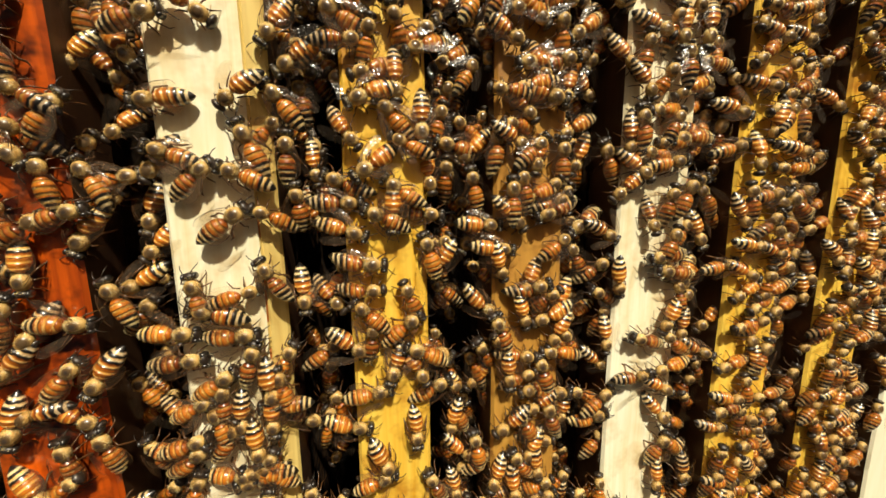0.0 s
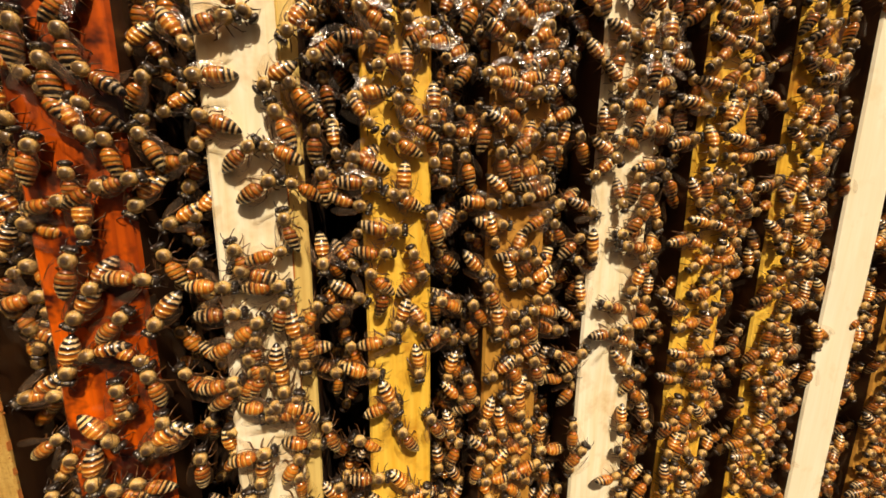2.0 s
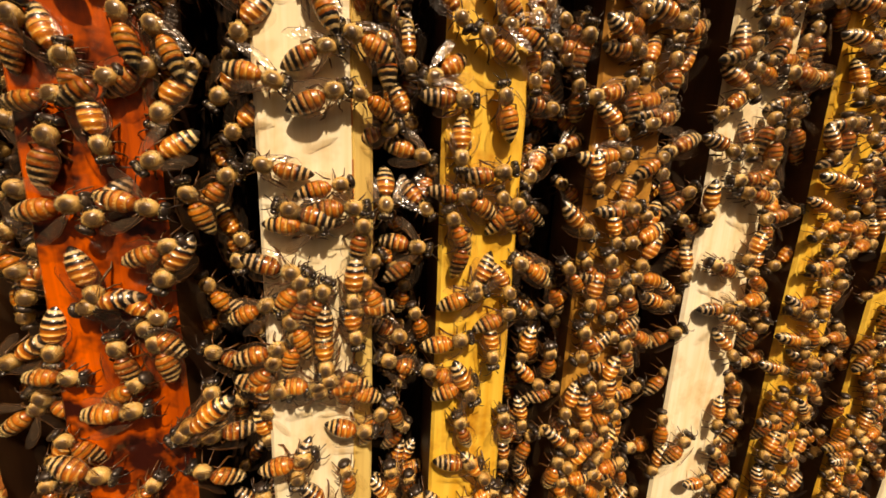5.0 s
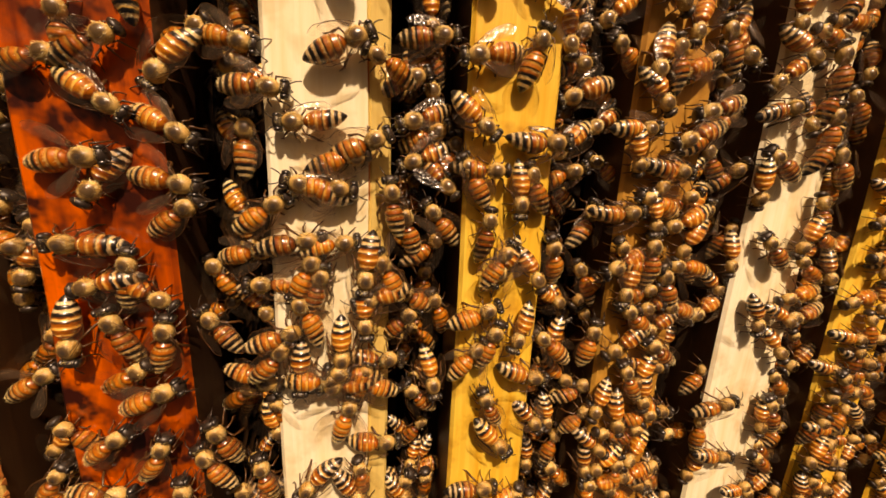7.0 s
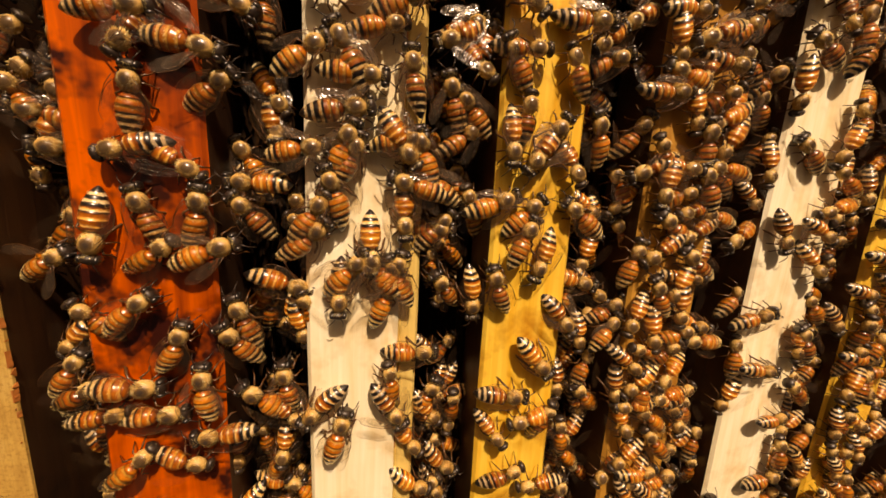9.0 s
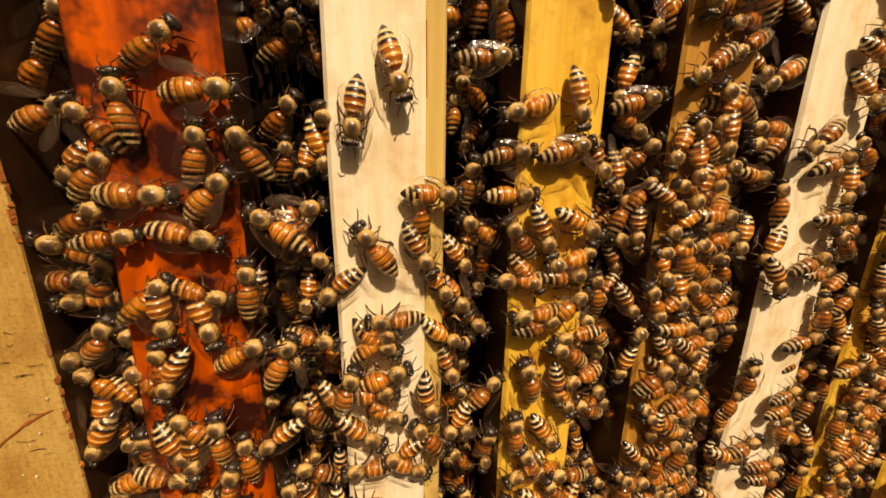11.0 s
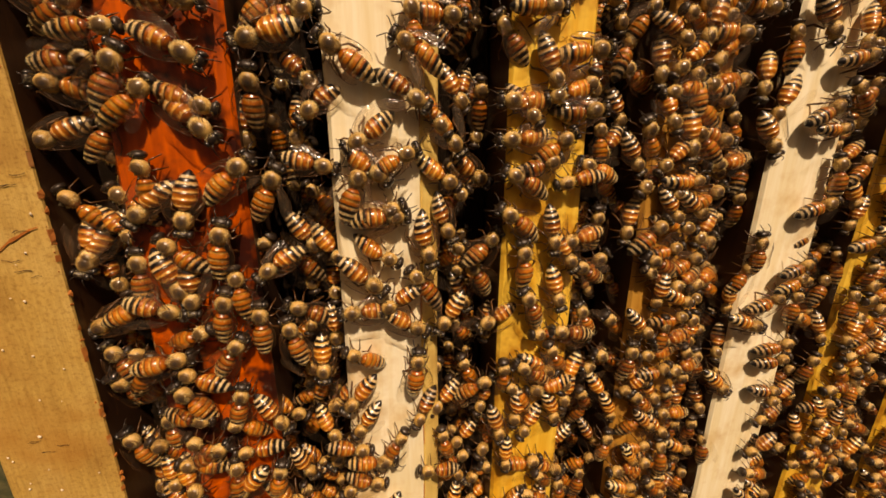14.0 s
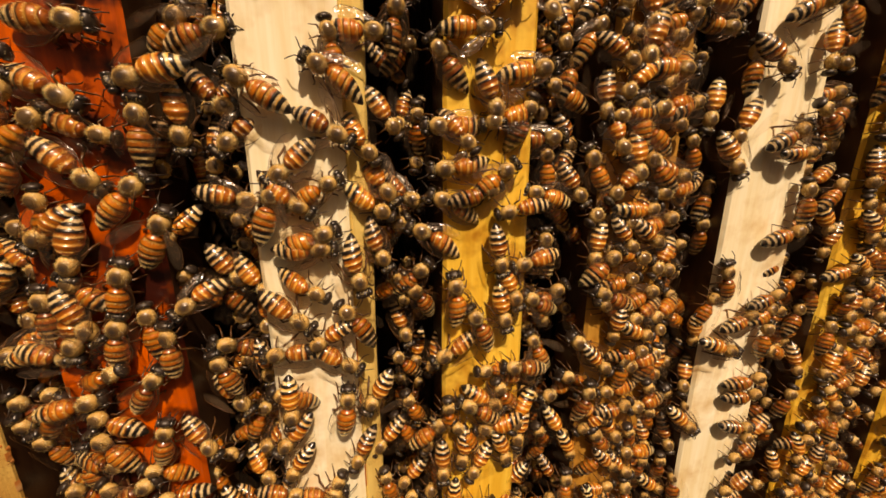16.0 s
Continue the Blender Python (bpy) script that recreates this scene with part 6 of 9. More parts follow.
    crawl(next(go), [(0, -42.2, -11.1, 0, 148), (1.7, -42.2, -11.1, 0, 148), (2, -40.2, -9.4, 0, 148), (2.5, -36.4, -11.1, 0, 148), (3, -32.9, -10.6, 0, 148), (3.5, -31, -11.1, 0, 148), (4, -31.5, -10.9, 0, 148), (4.5, -29, -11.6, -1.4, 148), (6.8, -30.5, -10.6, -0.2, 121), (7, -29.6, -10.5, -0.9, 121), (8, -29.9, -6.2, -0.7, 121), (10.8, -29.6, -3.7, -1, 116), (11, -30.4, -2.9, -0.3, 116), (12, -29.6, -1.8, -0.9, 116), (12.5, -30.8, -1.7, 0, 116), (13, -30, -1.4, -0.6, 116), (16, -30, -1.4, -0.6, 116)])
    crawl(next(go), [(0, -39.5, -18.1, 0, 50), (4.5, -39.7, -17.6, 0, 50), (4.7, -40.5, -15.9, 0, 50), (6.8, -38.5, -6.9, 0, 68), (7, -39.1, -5.8, 0, 68), (8, -39.6, -4.2, 0, 68), (8.7, -39.8, -5.3, 0, 68), (10.8, -37.6, -3.6, 0, 82), (11.5, -39.3, -3.8, 0, 82), (12, -39.6, -2.9, 0, 82), (12.5, -38.6, -2.8, 0, 82), (12.9, -38.4, -1.7, 0, 82), (16, -38.4, -1.7, 0, 82)])
    crawl(next(go), [(0, -5.2, -15.4, 0, -95), (4.5, -5.2, -15.4, 0, -95), (4.7, -6.2, -15.3, 0, -95), (7, -6.3, -20.5, 0, -131), (7.5, -6.7, -20.6, 0, -131), (8, -9.3, -22.1, 0, -131), (8.5, -12.1, -26.4, -0.7, -131), (8.7, -12, -25.7, -0.7, -131), (11, -14.8, -38.2, -2.8, -137), (11.5, -16.8, -39.4, -4.3, -137), (12, -16.2, -39.3, -3.9, -137), (13, -16.9, -38.5, -4.5, -137), (13.5, -14.4, -36.2, -2.5, -137), (14, -16.5, -36.8, -4.2, -137), (16, -16.5, -37.6, -4.1, -137)])
    crawl(next(go), [(0, 5.9, -27.1, 0, -2), (2.8, 5.9, -27.1, 0, -2), (3, 2.7, -26.5, 0, -2), (4, 0.5, -27.1, 0, -33), (4.5, 1.6, -26, 0, -48), (4.7, 0.7, -26.6, 0, -48), (6.8, 5.6, -24.8, 0, -55), (7.1, 5.6, -24.8, 0, -55), (7.5, 7.2, -25.3, 0, -55), (8, 7.8, -25.7, 0, -55), (8.5, 8.2, -29, 0, -55), (8.7, 7.9, -27.5, 0, -55), (10.8, 8.1, -29.8, 0, -63), (12, 5.2, -32.5, 0, -56), (12.5, 5.6, -35.1, 0, -51), (13, 6.9, -35.7, 0, -45), (14, 6.5, -34.3, 0, -35), (14.5, 7.5, -35.3, 0, -30), (16, 6.8, -35.8, 0, -30)])
    crawl(next(go), [(0, 11.4, -3.8, -0.1, -9), (4.5, 11.4, -3.8, -0.1, -9), (4.7, 10.6, -3.6, 0, -9), (6.8, 13.2, -10.8, -1.5, 0), (7, 12.7, -10, -1.2, 0), (8, 14.1, -11.5, -2.2, 0), (8.7, 14.1, -11.5, -2.2, 0), (11, 12, -14.7, -0.6, 1), (11.5, 11.4, -14.2, -0.1, 1), (12, 12.8, -15.6, -1.2, 1), (13, 14, -15.2, -2.2, 1), (13.5, 15.2, -15.8, -3.1, 1), (16, 14.8, -15.1, -2.8, 1)])
    crawl(next(go), [(0, 17.6, 22.1, -5, -33), (1, 18.8, 21.9, -5.9, -33), (1.5, 19.1, 19.7, -6.1, -33), (2.5, 20.5, 18.1, -7, -33), (3.5, 21.7, 20.5, -7, -33), (4.7, 21.3, 20.2, -7, -33), (6.8, 18.6, 23.4, -5.8, 43), (7.9, 18.6, 23.4, -5.8, 43), (8, 19.2, 22.1, -6.2, 43), (8.2, 17.9, 23.3, -5.2, 43), (8.7, 17.9, 23.3, -5.2, 43), (9.8, 24.3, -0.5, -3.4, 85), (10.8, 30.7, -24.2, -1.7, 128), (11.5, 30.5, -22.4, -1.8, 128), (12, 29.1, -21.1, -2.9, 128), (13, 30.1, -20.5, -2.1, 128), (14, 28.8, -18.2, -3.1, 128), (14.6, 29.9, -18.5, -2.3, 128), (16, 29.9, -18.5, -2.3, 128)])
    crawl(next(go), [(0, 3.9, 17.2, 0, -85), (3.5, 3.6, 17.3, 0, -85), (4, 2.6, 16.3, 0, -85), (4.5, 2.9, 16.3, 0, -85), (4.7, 1.9, 16.1, 0, -85), (7, 2, 16.2, 0, -90), (7.5, 1.7, 15.2, 0, -90), (8, 1.5, 15.9, 0, -90), (8.7, 1, 14.3, 0, -90), (10.8, 2, 9, 0, -74), (11, 2, 9.1, 0, -74), (11.5, 4, 6.6, 0, -74), (12, 4.3, 5.8, 0, -74), (12.5, 5, 2.7, 0, -74), (16, 5.4, 2.2, 0, -74)])
    crawl(next(go), [(0, 29.5, 91.2, -2.5, 154), (4.2, 29.5, 91.2, -2.5, 154), (4.7, 28.8, 90.3, -3.1, 154), (6.8, 18.7, 71, -5.8, 198), (8.7, 17.2, 73.3, -4.7, 198), (16, 17.2, 73.3, -4.7, 198)])
    crawl(next(go), [(0, 43.2, 80.8, 0, -92), (2.2, 43.2, 80.8, 0, -92), (2.5, 42.2, 81.6, 0, -92), (3.5, 39.8, 80.8, 0, -92), (4.5, 36.9, 72.4, 0, -92), (4.7, 35.3, 70.6, 0, -92), (6.8, 34.1, 71.2, 0, -38), (7.5, 33, 70.1, 0, -38), (8, 35.5, 71.1, 0, -38), (8.7, 35.4, 70.6, 0, -38), (16, 35.4, 70.6, 0, -38)])
    crawl(next(go), [(0, 52.4, 72.4, -0.9, 108), (0.5, 52.9, 72.5, -1.3, 108), (1, 53.4, 70.4, -1.7, 108), (1.5, 52.9, 72, -1.3, 108), (2, 52.7, 72.1, -1.2, 108), (2.5, 51.2, 74, 0, 108), (3, 50.3, 74.1, 0, 108), (3.5, 49.6, 77.3, 0, 108), (4, 46.7, 82, 0, 108), (4.7, 45.2, 84.1, 0, 108), (7, 45.5, 88.7, 0, 74), (7.5, 45.5, 87.7, 0, 74), (8.7, 45.5, 87.7, 0, 74), (16, 45.5, 87.7, 0, 74)])
    crawl(next(go), [(0, 56.8, 39.4, -4.4, -22), (0.5, 61.7, 41, -7, -22), (1, 63.7, 39.3, -7, -22), (1.5, 61.7, 39.1, -7, -22), (2.5, 64.5, 40.3, -7, -22), (3, 62.7, 39.4, -7, -22), (4, 61.6, 38.7, -7, -22), (4.7, 62.1, 38.6, -7, -22), (5.8, 64.2, 42.7, -6.7, 21), (6.8, 66.3, 46.8, -6.4, 63), (7, 66.4, 49.6, -6.3, 63), (7.5, 66.9, 49.2, -5.9, 63), (8, 66.2, 52.6, -6.5, 63), (8.5, 67.6, 50.5, -5.4, 63), (8.7, 69.3, 48, -4.1, 63), (16, 69.3, 48, -4.1, 63)])
    crawl(next(go), [(0, 55.4, 29, -3.3, 24), (1, 57, 29.3, -4.5, 24), (1.5, 56.8, 30, -4.3, 24), (2, 57.3, 29.4, -4.8, 24), (4, 52.9, 28.4, -1.3, 24), (4.7, 51.5, 28.8, -0.2, 24), (6.8, 40.2, 17.9, 0, 68), (7, 40.4, 19.6, 0, 68), (7.3, 38.9, 20.9, 0, 68), (8.7, 38.9, 20.9, 0, 68), (10.8, 44.8, -3.9, 0, 17), (11.6, 44.8, -3.9, 0, 17), (12, 45.8, -4.5, 0, 17), (12.5, 44.9, -5.3, 0, 17), (13, 44.4, -4.3, 0, 17), (13.4, 44.4, -5.5, 0, 17), (16, 44.4, -5.5, 0, 17)])
    crawl(next(go), [(0, 38.7, 6.8, 0, -64), (4.2, 38.7, 6.8, 0, -64), (4.7, 40.1, 5.1, 0, -64), (6.8, 49.4, 6.9, 0, -16), (7, 52.2, 6.7, -0.8, -16), (7.5, 52.4, 6.8, -0.9, -16), (8, 59.2, 4.6, -6.2, -16), (8.7, 59.2, 4.8, -6.2, -16), (11, 67.2, 8.5, -5.7, 17), (11.5, 68.6, 7.6, -4.6, 17), (12, 70.7, 9.3, -2.9, 17), (12.6, 74.9, 9.7, 0, 17), (16, 74.9, 9.7, 0, 17)])
    crawl(next(go), [(0, 88.5, 81.5, 0, -160), (0.5, 87.8, 79.1, 0, -160), (1, 86.9, 79.1, 0, -160), (2, 87.2, 79.5, 0, -160), (3, 86.2, 80.8, 0, -160), (4.5, 87.6, 82.2, 0, -160), (6.8, 92.3, 77.9, 0, -163), (8, 94.1, 77.7, -0.5, -163), (8.7, 94.2, 78, -0.5, -163), (16, 94.2, 78, -0.5, -163)])
    crawl(next(go), [(0, 71.4, 52.6, -2.4, -38), (2.8, 71.4, 52.6, -2.4, -38), (3, 70.8, 53.8, -2.9, -38), (3.5, 71.2, 54.5, -2.5, -38), (4, 73.1, 55.1, -1.1, -38), (4.7, 72.6, 52.9, -1.4, -38), (6.8, 73.4, 52, -0.9, 8), (7.5, 75.5, 51.8, 0, 8), (8, 72.7, 54.6, -1.4, 8), (8.5, 74.9, 55.3, 0, 8), (16, 74.9, 55.3, 0, 8)])
    crawl(next(go), [(0, 73.7, 47.3, -0.6, 118), (2, 73.7, 47.2, -0.6, 118), (2.5, 73.6, 45.9, -0.7, 118), (3, 79.5, 43.7, 0, 118), (4, 78.6, 44.4, 0, 118), (4.7, 80.2, 43.2, 0, 118), (7, 82.3, 42.4, 0, 96), (8.5, 86.7, 45.7, 0, 96), (8.7, 86.3, 46.2, 0, 96), (16, 86.3, 46.2, 0, 96)])
    crawl(next(go), [(0, 85.9, 59, 0, 16), (4.1, 85.9, 59, 0, 16), (4.7, 85.3, 58.3, 0, 16), (7, 85.9, 63.1, 0, -2), (8, 91.7, 63.1, 0, -2), (8.2, 90.4, 63.2, 0, -2), (8.7, 90.4, 63.2, 0, -2), (16, 90.4, 63.2, 0, -2)])
    crawl(next(go), [(0, 69.2, 39.9, -4.1, 125), (3.1, 69.2, 39.9, -4.1, 125), (4, 68.9, 41.8, -4.3, 125), (4.7, 69.7, 40.4, -3.7, 125), (5.8, 71.2, 39.2, -2.6, 165), (6.8, 72.6, 38, -1.5, 205), (7.5, 74, 37, -0.4, 205), (8.5, 73.3, 36.9, -0.9, 205), (8.7, 72.7, 36.1, -1.4, 205), (10.7, 62.8, 41.3, -14.2, 218), (16, 62.8, 41.3, -14.2, 218)])
    crawl(next(go), [(0, 81.6, 15.7, 0, 123), (0.5, 82.7, 15.7, 0, 123), (1, 82.1, 16.8, 0, 123), (1.5, 82.2, 16.7, 0, 123), (2.5, 79.9, 16.8, 0, 123), (3, 77.5, 18.5, 0, 123), (4, 75.7, 19.5, 0, 123), (4.7, 75.8, 20.4, 0, 123), (7, 78.5, 24.7, 0, 138), (8, 77.8, 24.9, 0, 138), (8.5, 79.4, 25.3, 0, 138), (8.7, 78.4, 25.5, 0, 138), (9.8, 79.5, 4.6, 0, 198), (10.8, 80.6, -16.4, 0, 257), (12, 79.3, -16.7, 0, 257), (12.5, 80.1, -15.7, 0, 257), (13, 81.7, -16.3, 0, 257), (14, 81.3, -16.9, 0, 257), (14.5, 79.9, -16.8, 0, 257), (16, 79.9, -16.8, 0, 257)])
    crawl(next(go), [(0, 90.9, 17.7, 0, 105), (0.5, 92.3, 17.3, 0, 105), (2.5, 91.8, 17.3, 0, 105), (3.5, 89.6, 17.1, 0, 105), (4.7, 89.8, 16.1, 0, 105), (7, 88, 14.5, 0, 138), (8.5, 87.8, 14.3, 0, 138), (11, 85.5, 9.7, 0, 141), (11.5, 84.4, 9.8, 0, 141), (12, 85.9, 10.8, 0, 141), (16, 85.9, 10.8, 0, 141)])
    crawl(next(go), [(0, 109.7, 54.6, -4.5, 155), (2, 110.5, 54.3, -3.9, 155), (2.5, 110, 53.8, -4.3, 155), (3, 108.6, 54.7, -5.3, 155), (4.7, 109.5, 54.6, -4.7, 155), (6.8, 104.5, 51.3, -7, 87), (7, 103.9, 52.2, -7, 87), (7.5, 105.3, 52.5, -7, 98), (8, 106.6, 54.6, -6.9, 116), (8.5, 107.9, 58.1, -5.9, 116), (8.7, 107.6, 58.1, -6.2, 116), (16, 107.6, 58.1, -6.2, 116)])
    crawl(next(go), [(0, 127.4, 66.4, 0, -172), (0.5, 127.6, 66.3, 0, -172), (1, 125.5, 65.9, 0, -172), (2, 125.2, 65.4, 0, -172), (2.5, 124, 64.8, 0, -172), (3, 126.7, 66.8, 0, -172), (3.5, 126.3, 66.7, 0, -172), (4.5, 124.7, 69.2, 0, -172), (4.7, 123.7, 68.3, 0, -172), (6.8, 116.4, 67.8, 0, -214), (7.5, 115.6, 66.4, 0, -214), (8, 116.3, 69.1, 0, -214), (8.5, 115.3, 71.4, -0.2, -214), (8.7, 115.9, 71.5, 0, -214), (16, 115.9, 71.5, 0, -214)])
    crawl(next(go), [(0, 122.5, 39.7, 0, 162), (0.5, 123, 39.2, 0, 162), (1, 120.4, 38.8, 0, 162), (1.5, 121.9, 36.3, 0, 162), (2.5, 120.8, 40, 0, 162), (3.5, 118.9, 41.6, 0, 162), (4, 119.5, 42.4, 0, 162), (4.7, 120, 41.3, 0, 162), (7, 120.8, 44, 0, 134), (7.5, 121.6, 43.7, 0, 134), (8, 121.1, 44.2, 0, 134), (8.7, 121.4, 44.7, 0, 134), (10.7, 104.5, 48.4, -21.7, 170), (16, 104.5, 48.4, -21.7, 170)])
    crawl(next(go), [(0, 123.3, 26.6, 0, 5), (1, 125.9, 25.5, 0, 5), (1.5, 124, 26.3, 0, 5), (2.5, 125.1, 26.1, 0, 5), (3.5, 124.6, 27.8, 0, 5), (4.7, 127, 27.3, 0, 5), (6.8, 123.2, 19.6, 0, -70), (7, 122.1, 20.1, 0, -70), (8, 121.9, 17.6, 0, -70), (8.5, 123.4, 20.4, 0, -70), (8.7, 122.2, 20, 0, -70), (10.8, 101.9, 16.9, -6.5, -32), (11.5, 102.9, 17.3, -7, -32), (12, 100.4, 16.5, -5.4, -32), (16, 100.4, 16.5, -5.4, -32)])
    crawl(next(go), [(0, 131.7, 102.6, 0, -176), (2.2, 131.7, 102.6, 0, -176), (2.5, 132.7, 104.6, 0, -176), (3.5, 133.1, 97.9, 0, -176), (4, 134, 99.2, 0, -176), (4.7, 133.6, 99.2, 0, -176), (5.8, 131.1, 96.1, 0, -217), (6.8, 128.6, 93.1, 0, -258), (7.5, 128.7, 95, 0, -258), (7.7, 129.3, 97.3, 0, -258), (8.7, 129.3, 97.3, 0, -258), (16, 129.3, 97.3, 0, -258)])
    crawl(next(go), [(0, 142.8, 90.3, -4.9, 14), (3.5, 142.8, 90.3, -4.9, 14), (4, 140.2, 92.4, -2.9, 14), (4.7, 138.3, 92, -1.4, 14), (6.7, 147.5, 92.9, -23.3, 35), (16, 147.5, 92.9, -23.3, 35)])
    crawl(next(go), [(0, 176.8, 83.8, 0, 137), (0.5, 179.7, 83.9, -1.7, 137), (1, 177.8, 83.4, -0.2, 137), (2, 175.2, 79.7, 0, 137), (3, 178.7, 74.8, -1, 137), (3.5, 176.4, 75.8, 0, 137), (4, 182.3, 76, -3.7, 137), (4.7, 182.2, 74.8, -3.6, 137), (16, 182.2, 74.8, -3.6, 137)])
    crawl(next(go), [(0, 169.4, 77.4, 0, 46), (0.5, 170.4, 77.1, 0, 46), (1.5, 168.3, 78, 0, 46), (2, 167.7, 77.3, 0, 46), (3, 168.6, 76.4, 0, 46), (4, 163.5, 77.1, 0, 46), (4.7, 163.4, 78.2, 0, 46), (6.7, 147.5, 80.3, -20.9, 55), (16, 147.5, 80.3, -20.9, 55)])
    crawl(next(go), [(0, 68, 6.3, -5.1, 103), (0.5, 67.8, 9.3, -5.2, 103), (1, 67.8, 8.6, -5.2, 103), (1.5, 68.5, 9.5, -4.7, 103), (2, 67.6, 9.9, -5.4, 103), (2.5, 67.4, 12.2, -5.5, 103), (3.5, 67.3, 10.5, -5.6, 103), (4, 68.2, 10.7, -4.9, 103), (4.5, 68.5, 12.8, -4.7, 103), (4.7, 68, 12.8, -5.1, 103), (7, 70.6, 17.3, -3.1, 79), (8, 71.9, 15.5, -2, 79), (8.7, 71.1, 16.4, -2.6, 79), (10.8, 91.5, -21.6, 0, 1), (12.5, 91.1, -19.6, 0, 1), (13, 92.1, -16.9, 0, 1), (13.5, 92.5, -16.4, 0, 1), (14.5, 90.2, -17.7, 0, 1), (15, 88.6, -19.8, 0, 1), (16, 89.2, -20.3, 0, 1)])
    crawl(next(go), [(0, 71.2, -13.3, -2.6, -158), (0.5, 69.4, -15.2, -4, -158), (1, 70.3, -15.8, -3.2, -158), (2, 71.4, -13.6, -2.4, -158), (2.5, 70.9, -15.6, -2.8, -158), (3, 70.3, -14, -3.3, -158), (4, 70.1, -15.9, -3.4, -158), (4.7, 69.3, -12.9, -4, -158), (5.8, 71, -19.4, -2.7, -118), (6.8, 72.7, -25.9, -1.4, -78), (7.4, 72.7, -25.9, -1.4, -78), (7.5, 73.7, -25.5, -0.6, -78), (8, 72.7, -25.7, -1.4, -78), (8.5, 74.5, -28.3, 0, -78), (8.7, 73.6, -27.4, -0.7, -78), (11, 68, -26.9, -5, -82), (11.5, 68.2, -26.2, -4.9, -82), (12.5, 70.1, -26.7, -3.4, -82), (14, 71.5, -26.2, -2.3, -82), (14.5, 71.6, -28.5, -2.2, -82), (16, 71.5, -29.4, -2.3, -82)])
    crawl(next(go), [(0, 53.2, -2.1, -1.5, 114), (3.8, 53.2, -2.1, -1.5, 114), (4, 51.9, -3.5, -0.5, 114), (4.7, 52.1, -5.5, -0.7, 114), (5.4, 53.1, -6.9, -1.5, 60), (6.1, 54.1, -8.4, -2.3, 5), (6.8, 55.1, -9.8, -3.1, -50), (7.5, 54.4, -7.2, -2.5, -50), (8, 55.6, -7.6, -3.5, -50), (8.5, 53.8, -4.4, -2, -50), (11, 52.4, -9.2, -1, -60), (11.5, 53.1, -8.3, -1.5, -60), (12, 55.4, -8.8, -3.3, -60), (12.5, 55.7, -9.4, -3.5, -60), (13.5, 57, -8.3, -4.5, -60), (16, 57, -8.3, -4.5, -60)])
    crawl(next(go), [(0, 44.1, -27.1, 0, -50), (4.1, 44.1, -27.1, 0, -50), (4.5, 47.3, -26.5, 0, -50), (6.8, 43.9, -12.9, 0, -49), (7.3, 43.9, -12.9, 0, -49), (7.5, 47.1, -13.7, 0, -49), (8.7, 46.4, -14.7, 0, -49), (10.8, 49.3, -23.6, 0, -30), (12.5, 51.1, -23, 0, -15), (14.5, 51.3, -21.4, -0.1, 11), (15.5, 54.7, -19.9, -2.7, 11), (16, 52.7, -21.2, -1.1, 11)])
    crawl(next(go), [(0, 16.6, 99.8, -4.2, 88), (2, 16.7, 99.2, -4.3, 88), (3, 16.4, 98.2, -4.1, 88), (3.5, 16.7, 98.7, -4.3, 88), (4, 15.6, 98.6, -3.4, 88), (4.3, 16.6, 101.7, -4.2, 88), (4.7, 16.6, 101.7, -4.2, 88), (6.7, 22, 105.7, -15.6, 122), (16, 22, 105.7, -15.6, 122)])
    crawl(next(go), [(0, -21.5, 58.7, -7, 50), (1, -20.7, 59.6, -7, 50), (1.5, -21, 58.8, -7, 50), (2, -20.1, 58.3, -6.9, 50), (2.5, -20.2, 60, -7, 50), (3, -18.5, 62.1, -5.7, 50), (3.5, -21, 63.6, -7, 50), (4.7, -21.3, 62.9, -7, 50), (6.8, -17.1, 65.5, -4.6, 88), (7.5, -20, 67.6, -6.8, 88), (8.7, -21.1, 67.5, -7, 88), (16, -21.1, 67.5, -7, 88)])
    crawl(next(go), [(0, -27.1, 63.6, -2.8, 113), (1.5, -27.1, 60.8, -2.9, 113), (2, -26.5, 61.8, -3.3, 113), (3, -26.3, 60.4, -3.5, 113), (4, -26.5, 62, -3.3, 113), (4.7, -27.4, 60.5, -2.6, 113), (6.8, -14.5, 52.9, -2.5, 36), (7, -12.1, 51.9, -0.7, 36), (7.5, -14.8, 53.6, -2.8, 36), (8, -15.6, 55.1, -3.4, 36), (8.5, -11.2, 55.8, 0, 36), (8.7, -10.7, 56.6, 0, 36), (16, -10.7, 56.6, 0, 36)])
    crawl(next(go), [(0, 18.3, 58.1, -5.5, -87), (1, 17.5, 58.4, -4.9, -87), (2.5, 17.8, 57, -5.1, -87), (4.7, 16.8, 57.1, -4.4, -87), (6.8, 20.1, 61.8, -6.9, -157), (7.6, 19.1, 63.6, -6.1, -157), (8.7, 19.1, 63.6, -6.1, -157), (16, 19.1, 63.6, -6.1, -157)])
    crawl(next(go), [(0, 60.2, 101.5, -7, 164), (3, 60.2, 101.5, -7, 164), (3.1, 60.9, 102.2, -7, 164), (4.7, 60.9, 102.2, -7, 164), (6.8, 57.7, 80.2, -5.1, 204), (7, 58.3, 80.4, -5.5, 204), (8, 53.6, 77.4, -1.9, 188), (8.7, 52.7, 77.2, -1.1, 188), (16, 52.7, 77.2, -1.1, 188)])
